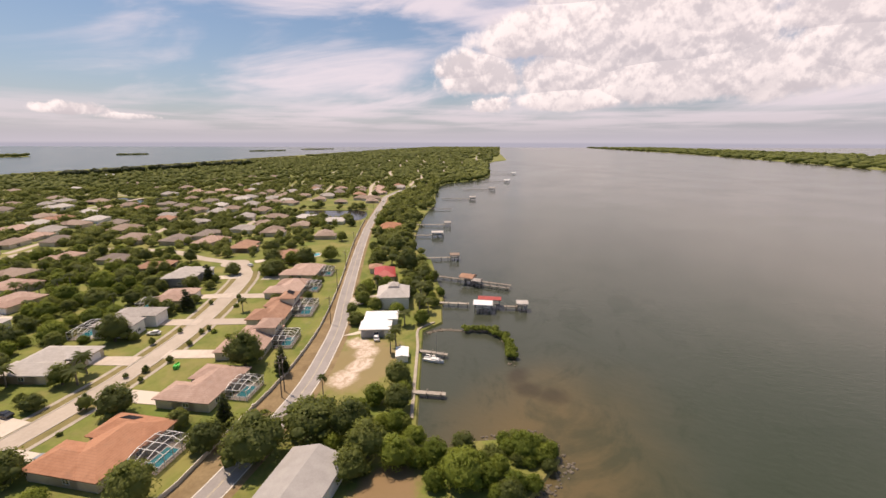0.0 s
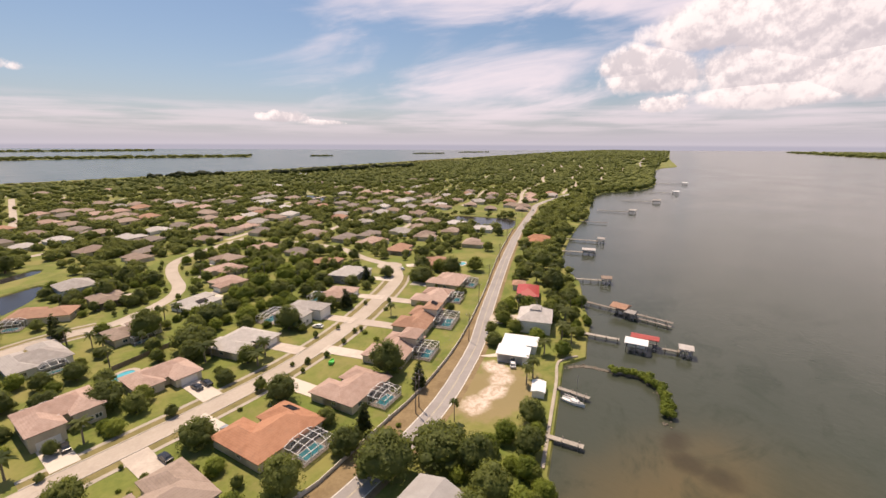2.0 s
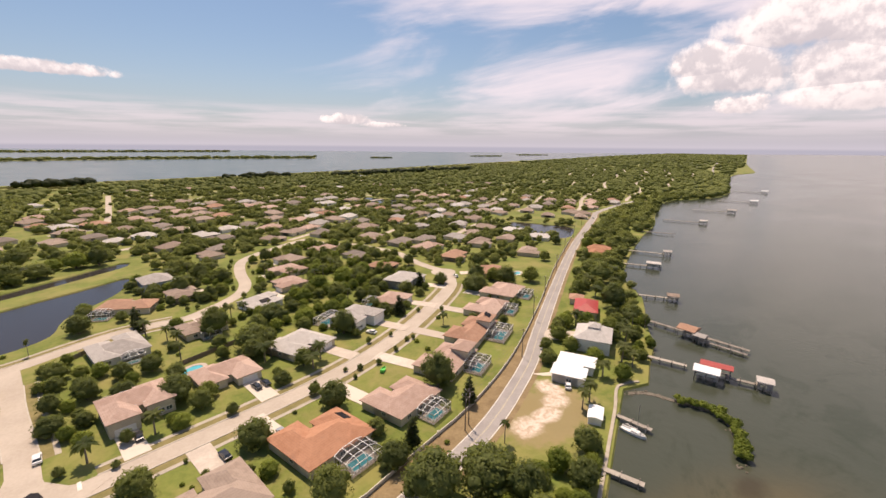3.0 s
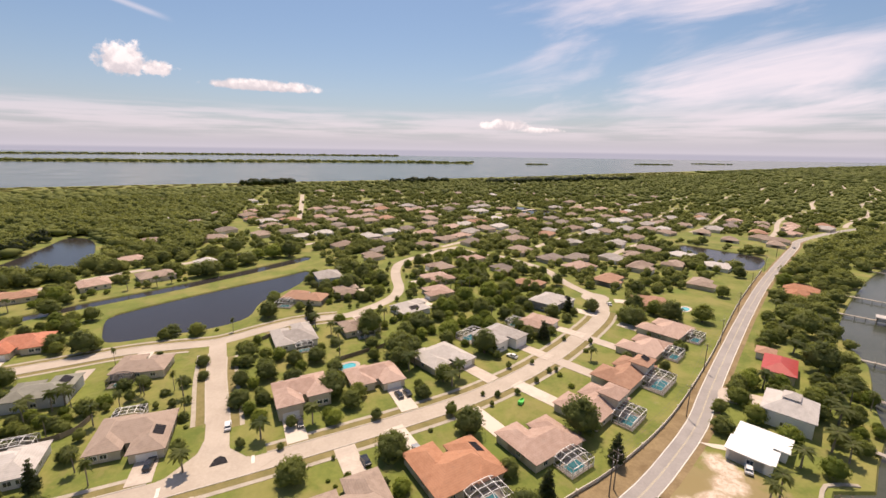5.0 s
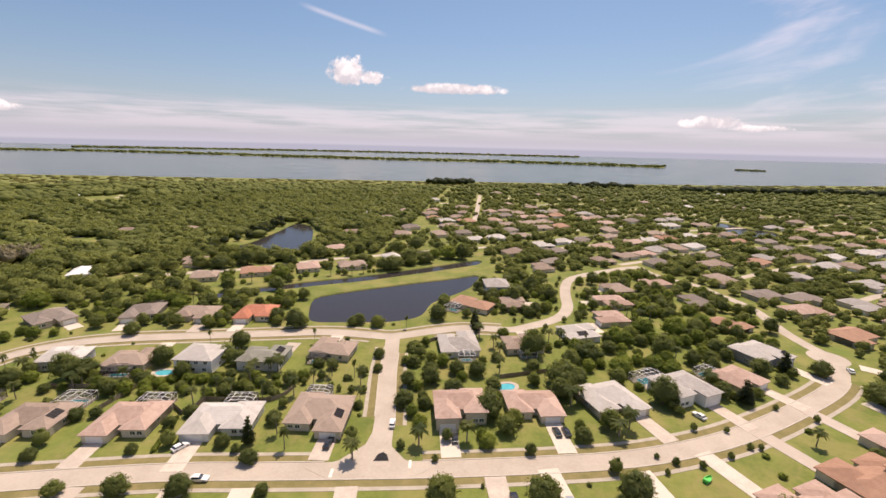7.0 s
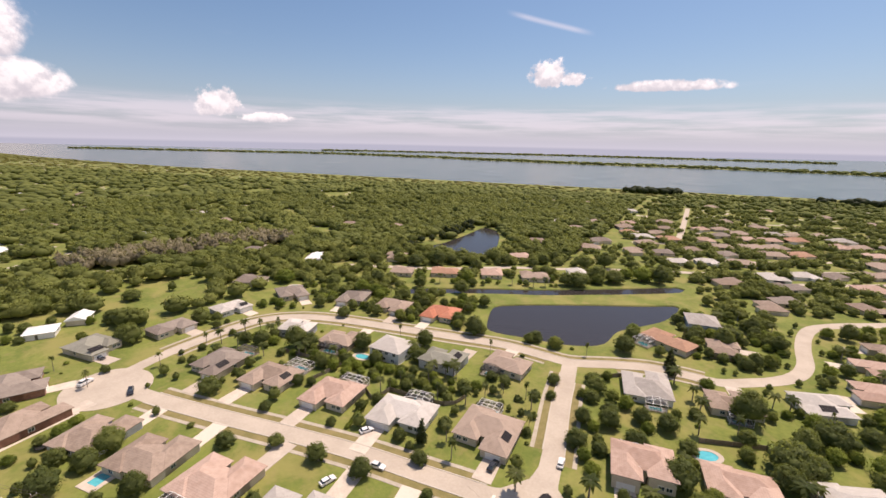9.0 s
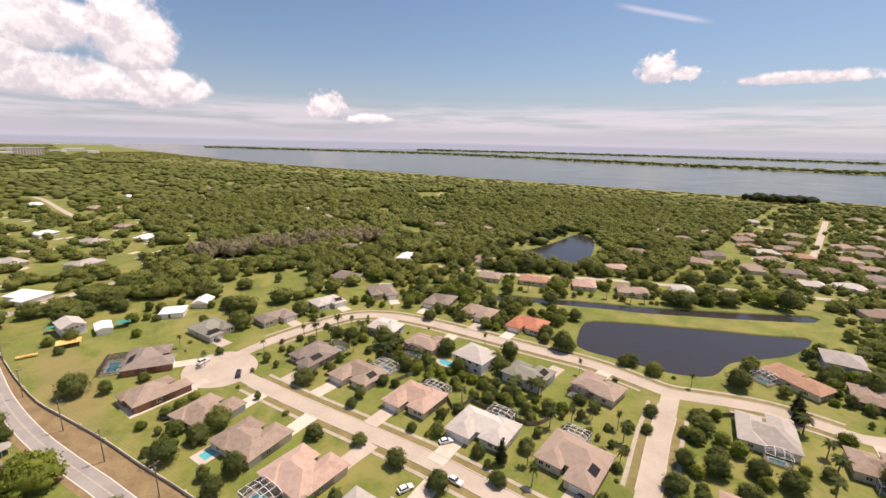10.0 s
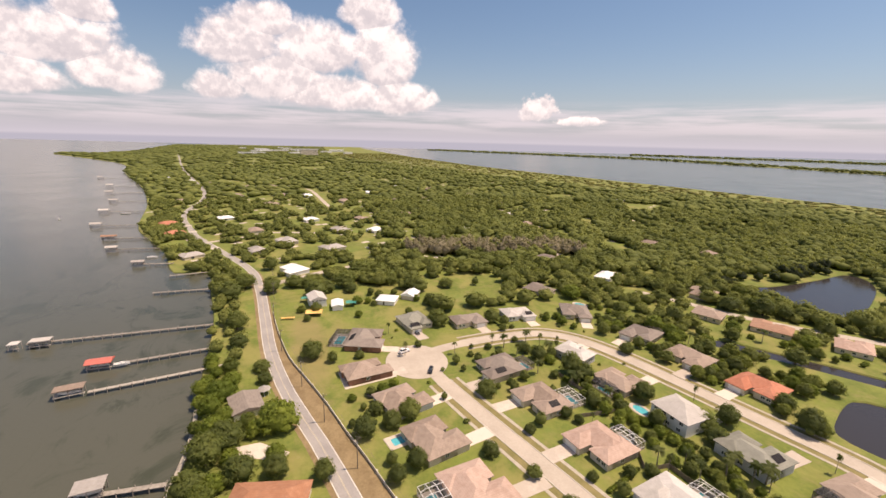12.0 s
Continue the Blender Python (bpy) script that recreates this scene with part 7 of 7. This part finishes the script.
# seawall and the stone spit with mangroves
sea_line = smooth_line([(126, 50), (118, 52.5), (106, 46.2), (90, 38.2), (71, 28.7)], step=3)
ribbon("seawall", sea_line, -0.55, 0.35, 0.35, M_PAVE, 2.0, label="pale concrete seawall along the basin", category="seawall")
ribbon("seawall", smooth_line([(-120, -21.5), (-150, -18), (-172, -18.5)], step=4), -0.4, 1.0, 0.35, M_PAVE, 2.0, label="pale concrete seawall under the trees", category="seawall")
rock_rng = np.random.default_rng(77)
spit_line = smooth_line([(118, 49), (123, 45), (126, 36), (128.5, 30), (127, 24.5), (120, 19), (113, 15.5), (109, 14)], step=1.1)


def rocks(line, count, wide, label):
    vs, fs, n = [], [], 0
    for _ in range(count):
        i = int(rock_rng.integers(len(line)))
        x, y = line[i] + rock_rng.normal(scale=wide, size=2)
        v, f, _ = lump(rock_rng, np.array([x, y, -0.70]), rock_rng.uniform(0.25, 0.62), 0.5)
        vs.append(v)
        fs.append(f + n)
        n += len(v)
    ob = new("rocks", tri_mesh("rocks", np.vstack(vs), np.vstack(fs), M_ROCK))
    tagged(ob, label, "rocks", "", "stuff")


ribbon("spit", spit_line[:int(len(spit_line) * 0.8)], -0.8, 0.8, -0.60, M_ROCK, 1.0, label="low muddy stone spit just above the water", category="spit")
rocks(spit_line, 120, 0.8, "weathered grey rocks of a low spit")
rocks(smooth_line([(128, 50), (140, 55.5), (157, 62), (178, 77)], step=2), 150, 0.8, "grey rocks along the river bank")
rocks(smooth_line([(66, 17), (74, 8), (79, 0), (74, -9), (60, -6)], step=2), 130, 0.8, "grey rocks round the wooded point")
for i in range(44):
    q = spit_line[int(len(spit_line) * (0.28 + 0.66 * i / 44))]
    plant(SHRUBS[1:], float(q[0] + rock_rng.normal(scale=0.7)), float(q[1] + rock_rng.normal(scale=0.7)), float(rock_rng.uniform(1.1, 2.0)), 1.15)

slab("driveway", [(101.5, 74.5), (103.5, 71.5), (109, 67), (111, 69.5)], 0.08, M_DRIVE, 0.1, "pale driveway to a white riverside house", "driveway")
slab("driveway", smooth_line([(127, 90), (130, 86), (136, 84), (140, 83), (143, 86), (139, 90), (134, 95)], True, 2), 0.08, M_DRIVE, 0.1, "pale curved driveway by the road", "driveway")


def car(x, y, turn, paint, label, long=4.6, tall=1.0):
    c = thing("car", pose(x, y, 0.11, 0, 0, turn), label, "car", "parked cars")
    hl, hw = long / 2, 0.9
    bm = bmesh.new()
    prof = [(-hl, 0.35), (-hl, 0.85), (-hl * 0.92, 0.98), (hl * 0.42, 0.96), (hl * 0.92, 0.78), (hl, 0.62), (hl, 0.32), (hl * 0.9, 0.24), (-hl * 0.9, 0.24)]
    a = [bm.verts.new((px, -hw, pz * tall)) for px, pz in prof]
    b = [bm.verts.new((px, hw, pz * tall)) for px, pz in prof]
    bm.faces.new(a)
    bm.faces.new(b[::-1])
    for i in range(len(prof)):
        j = (i + 1) % len(prof)
        bm.faces.new((a[j], a[i], b[i], b[j]))
    bmesh.ops.bevel(bm, geom=bm.edges[:], offset=0.06, segments=1, affect="EDGES")
    part("body", bm, paint, c)
    bm = bmesh.new()
    lo = [(-hl * 0.86, 0.97), (hl * 0.36, 0.95)]
    hi = [(-hl * 0.66, 1.42), (hl * 0.06, 1.42)]
    v = [bm.verts.new(p) for p in ((lo[0][0], -0.84, lo[0][1] * tall), (lo[1][0], -0.84, lo[1][1] * tall), (lo[1][0], 0.84, lo[1][1] * tall), (lo[0][0], 0.84, lo[0][1] * tall),
                                   (hi[0][0], -0.66, hi[0][1] * tall), (hi[1][0], -0.66, hi[1][1] * tall), (hi[1][0], 0.66, hi[1][1] * tall), (hi[0][0], 0.66, hi[0][1] * tall))]
    for f in ((0, 1, 5, 4), (1, 2, 6, 5), (2, 3, 7, 6), (3, 0, 4, 7)):
        bm.faces.new([v[i] for i in f])
    part("glazing", bm, M_GLASS, c)
    bm = bmesh.new()
    box(bm, hi[0][0] - 0.03, hi[1][0] + 0.03, -0.68, 0.68, 1.42 * tall, 1.48 * tall)
    part("roof", bm, paint, c)
    for wx in (-hl * 0.62, hl * 0.62):
        for s in (-1, 1):
            bm = bmesh.new()
            bar(bm, (wx, s * 0.70, 0.32), (wx, s * 0.93, 0.32), 0.33, 12)
            w = part("wheel", bm, M_RUBBER, c)
            bm = bmesh.new()
            bar(bm, (wx, s * 0.92, 0.32), (wx, s * 0.95, 0.32), 0.19, 10)
            part("rim", bm, M_CHROME, w)


P_WHITE = surface("white_car_paint", (0.70, 0.70, 0.70), (0.80, 0.80, 0.80), 2.0, 0.25, spec=0.6)
P_DARK = surface("dark_car_paint", (0.018, 0.018, 0.022), (0.035, 0.035, 0.04), 2.0, 0.22, spec=0.6)
P_SILVER = surface("silver_car_paint", (0.36, 0.37, 0.38), (0.46, 0.47, 0.48), 2.0, 0.3, metal=0.5)
car(-43, 106.5, 88, P_DARK, "black and silver pickup truck parked on a driveway", 5.2, 1.1)
car(-6.5, 113.5, 96, P_DARK, "dark car parked on a pale driveway")
car(24.5, 120.5, 102, P_DARK, "dark car parked on a driveway beside another")
car(27.4, 121.0, 102, P_DARK, "black car parked beside a lawn")
car(10, 92.5, 102, P_DARK, "dark blue car parked on a driveway")
car(24, 93, 100, P_SILVER, "silver car parked by an orange-roofed house")
car(-26.6, 118, 96, P_WHITE, "white car parked at the street edge")
car(-71, 89, 8, P_WHITE, "white car parked along the street")
car(-84, 99.5, 62, P_WHITE, "white car parked on a broad driveway")
car(73, 135.5, 120, P_WHITE, "white car parked before a grey-roofed house")
car(-190.5, 65, 110, P_WHITE, "white delivery van parked in the turning bulb", 5.6, 1.45)
car(-170.5, 71, -28, P_DARK, "dark pickup truck parked along the kerb", 5.4, 1.1)
car(-79, 77.5, 75, P_WHITE, "white car parked on a garden driveway")
car(-208, 76.5, 15, P_DARK, "dark car parked before a grey-green roof")
car(150, 176, 70, P_WHITE, "white car parked at the turning circle", 4.6)
car(104.5, 62, 40, P_WHITE, "white car parked beside a white house")
car(402, 254, 28, P_WHITE, "white car standing on the main road")


def trampoline(x, y):
    t = thing("trampoline", pose(x, y, 0), "round black garden trampoline with a net", "trampoline")
    bm = bmesh.new()
    bmesh.ops.create_cone(bm, cap_ends=True, segments=20, radius1=2.0, radius2=2.0, depth=0.1, matrix=pose(0, 0, 0.85))
    part("mat", bm, M_RUBBER, t)
    for i in range(6):
        a = i * math.tau / 6
        rod("leg", t, (2.0 * math.cos(a), 2.0 * math.sin(a), 0), (2.0 * math.cos(a), 2.0 * math.sin(a), 2.3), M_BRONZE, 0.05)
    bm = bmesh.new()
    r0 = [bm.verts.new((*p, 0.9)) for p in ring_of(0, 0, 2, 2, 0, 20)]
    r1 = [bm.verts.new((*p, 2.3)) for p in ring_of(0, 0, 2, 2, 0, 20)]
    for i in range(20):
        bm.faces.new((r0[i], r0[(i + 1) % 20], r1[(i + 1) % 20], r1[i]))
    part("net", bm, M_SCREEN, t)


trampoline(-160, 43)


def tarp(x, y, turn, w, d, h, mat, label):
    """A shade cloth stretched between four poles, sagging in the middle."""
    t = thing("shade_tarp", pose(x, y, 0, 0, 0, turn), label, "tarp")
    bm = bmesh.new()
    n = 6
    g = [[bm.verts.new((w * (i / n - 0.5), d * (j / n - 0.5), h - 0.7 * math.sin(math.pi * i / n) * math.sin(math.pi * j / n))) for j in range(n + 1)] for i in range(n + 1)]
    for i in range(n):
        for j in range(n):
            bm.faces.new((g[i][j], g[i + 1][j], g[i + 1][j + 1], g[i][j + 1]))
    part("cloth", bm, mat, t)
    for i in (-1, 1):
        for j in (-1, 1):
            rod("pole", t, (i * w / 2, j * d / 2, 0), (i * w / 2, j * d / 2, h), M_CHROME, 0.06)


M_ORANGE = surface("orange_cloth", (0.72, 0.40, 0.12), (0.85, 0.55, 0.20), 0.6, 0.8)
M_TEAL = surface("teal_metal", (0.03, 0.20, 0.16), (0.06, 0.28, 0.22), 0.6, 0.6)
M_GREEN = surface("green_plastic", (0.06, 0.50, 0.08), (0.10, 0.62, 0.13), 0.6, 0.4)
slab("patio", [(-146, -4), (-141, -3), (-135, 9), (-138, 12), (-146, 3)], 0.10, M_DRIVE, 0.1, "pale walled patio beside a riverside house", "patio")
tarp(-249, 29, 80, 9, 6, 2.2, M_ORANGE, "orange shade cloth on poles in a farmyard")
tarp(-247, 15, 80, 7, 1.6, 1.2, M_ORANGE, "long yellow-orange cloth strip near the road")
tarp(-257, 51, 80, 6, 5, 2.6, M_TEAL, "teal metal shelter roof beside a shed")
tarp(-272, 26, 80, 5, 4, 2.6, M_TEAL, "teal metal shelter roof by a farmhouse")


def play_tunnel(x, y, turn):
    p = thing("play_slide", pose(x, y, 0, 0, 0, turn), "bright green plastic garden slide on a lawn", "toy")
    bm = bmesh.new()
    hull_mesh(bm, 3.4, 1.6, 0.0, 0.8)
    part("chute", bm, M_GREEN, p)
    bm = bmesh.new()
    box(bm, -1.7, -0.9, -0.6, 0.6, 0, 1.2)
    part("tower", bm, M_GREEN, p)


play_tunnel(62, 106, 40)


def board_fence(points, h=1.7):
    """A garden fence of boards between posts."""
    f = thing("garden_fence", Matrix(), "weathered brown board fence between gardens", "fence", "garden fences")
    line = smooth_line(points, step=2.4) if len(points) > 2 else smooth_line(points, step=2.4)
    bm = bmesh.new()
    box(bm, 0, 1, -0.03, 0.03, 0.05, h)
    me = share("board_panel", bm, M_PLANK)
    bm = bmesh.new()
    box(bm, -0.07, 0.07, -0.07, 0.07, -0.1, h + 0.12)
    pm = share("post", bm, M_PLANK)
    for a, b in zip(line, line[1:]):
        d = b - a
        turn = math.degrees(math.atan2(d[1], d[0]))
        sub("board_panel", me, f, pose(a[0], a[1], 0, 0, 0, turn) @ Matrix.Diagonal((float(np.linalg.norm(d)) - 0.02, 1, 1, 1)))
        sub("post", pm, f, pose(a[0], a[1], 0, 0, 0, turn))


board_fence([(-109, 123), (-94, 114)])
board_fence([(-92, 122), (-70, 125), (-66, 133)])
board_fence([(-93, 114), (-92, 122)])
board_fence([(-27, 174), (-19, 181)])
board_fence([(8, 151), (26, 158)])
board_fence([(26, 158), (34, 146)])
board_fence([(-150, 122), (-120, 126)])
board_fence([(-120, 126), (-122, 112)])
for i in range(12):
    plant(SHRUBS, -90.5 - i * 0.35, 97.5 + i * 1.3, 1.1, 1.3)
for i in range(16):
    plant(SHRUBS, -118 + i * 1.5, 130.5 + i * 0.5, 1.3, 1.5)

# dark paved triangle at the junction, and stop bars
slab("traffic_island", [(-28.5, 101.6), (-24.2, 102.2), (-25.2, 104.6), (-26.6, 105.4), (-27.8, 104.4)], 0.16, M_SOLAR, 0.1, "small dark brick traffic island at the junction", "traffic island")
slab("stop_line", [(-18.4, 100.2), (-17.6, 100.3), (-17.9, 103.4), (-18.7, 103.3)], 0.101, M_PAINT, 0.01, "worn white stop line", "road marking")
slab("stop_line", [(-38.6, 94.2), (-37.8, 94.3), (-38.1, 97.4), (-38.9, 97.3)], 0.101, M_PAINT, 0.01, "worn white stop line", "road marking")
slab("patio", [(-182, 33), (-168, 34), (-168.6, 37), (-182.4, 36)], 0.1, M_DRIVE, 0.1, "pale concrete patio behind a brick house", "patio")
slab("footpath", [(-169, 34), (-168, 34), (-171, 56), (-172, 56)], 0.104, M_DRIVE, 0.1, "pale concrete path along a brick house", "path")


def small_shed(x, y, turn, w, d, h, roof, label):
    s = thing("shed", pose(x, y, 0, 0, 0, turn), label, "shed")
    bm = bmesh.new()
    box(bm, -w / 2, w / 2, -d / 2, d / 2, -0.05, h)
    part("wall", bm, WALL["white"], s)
    bm = bmesh.new()
    hip(bm, -w / 2, w / 2, -d / 2, d / 2, h, 0.2, 0.3, True)
    part("roof", bm, ROOF[roof], s)
    bm = bmesh.new()
    box(bm, -0.5, 0.5, -d / 2 - 0.05, -d / 2 + 0.02, 0, 2.0)
    part("door", bm, M_BRONZE, s)


small_shed(97, 47, 30, 6, 3.6, 2.2, "white", "small white-roofed garden shed by the water")


def gazebo(x, y):
    g = thing("gazebo", pose(x, y, 0), "round grey-roofed garden gazebo near the road", "gazebo")
    for i in range(8):
        a = i * math.tau / 8
        rod("post", g, (2 * math.cos(a), 2 * math.sin(a), 0), (2 * math.cos(a), 2 * math.sin(a), 2.4), M_WHITE, 0.07)
    bm = bmesh.new()
    bmesh.ops.create_cone(bm, cap_ends=True, segments=8, radius1=2.6, radius2=0.15, depth=1.1, matrix=pose(0, 0, 2.95))
    part("roof", bm, ROOF["grey"], g)


gazebo(-175, 4)


def block_building(x, y, turn, w, d, h, storeys, label):
    b = thing("apartment_building", pose(x, y, 0, 0, 0, turn), label, "building")
    bm = bmesh.new()
    box(bm, -w / 2, w / 2, -d / 2, d / 2, 0, h)
    part("wall", bm, WALL["cream"], b)
    bm = bmesh.new()
    box(bm, -w / 2 - 0.4, w / 2 + 0.4, -d / 2 - 0.4, d / 2 + 0.4, h, h + 1.0)
    part("roof", bm, ROOF["grey"], b)
    for k in range(storeys):
        for i in range(10):
            bm = bmesh.new()
            z = h * (k + 0.3) / storeys
            box(bm, -w / 2 + w * (i + 0.25) / 10, -w / 2 + w * (i + 0.75) / 10, -d / 2 - 0.1, -d / 2 + 0.1, z, z + h * 0.4 / storeys)
            part("window", bm, M_GLASS, b)


block_building(-2500, 195, 95, 90, 25, 32, 7, "tall pale apartment block far up the shore")
small = np.random.default_rng(99)
for i in range(22):
    block = (float(small.uniform(-3900, -2600)), float(small.uniform(-250, 520)))
    w = thing("warehouse", pose(*block, 0, 0, 0, float(small.uniform(80, 110))), "long low white-roofed commercial building far away", "building", "far commercial buildings")
    ww, dd = float(small.uniform(40, 110)), float(small.uniform(25, 45))
    bm = bmesh.new()
    box(bm, -ww / 2, ww / 2, -dd / 2, dd / 2, 0, 11)
    part("wall", bm, WALL["white"], w)
    bm = bmesh.new()
    box(bm, -ww / 2 - 0.5, ww / 2 + 0.5, -dd / 2 - 0.5, dd / 2 + 0.5, 11, 12)
    part("roof", bm, M_METAL, w)
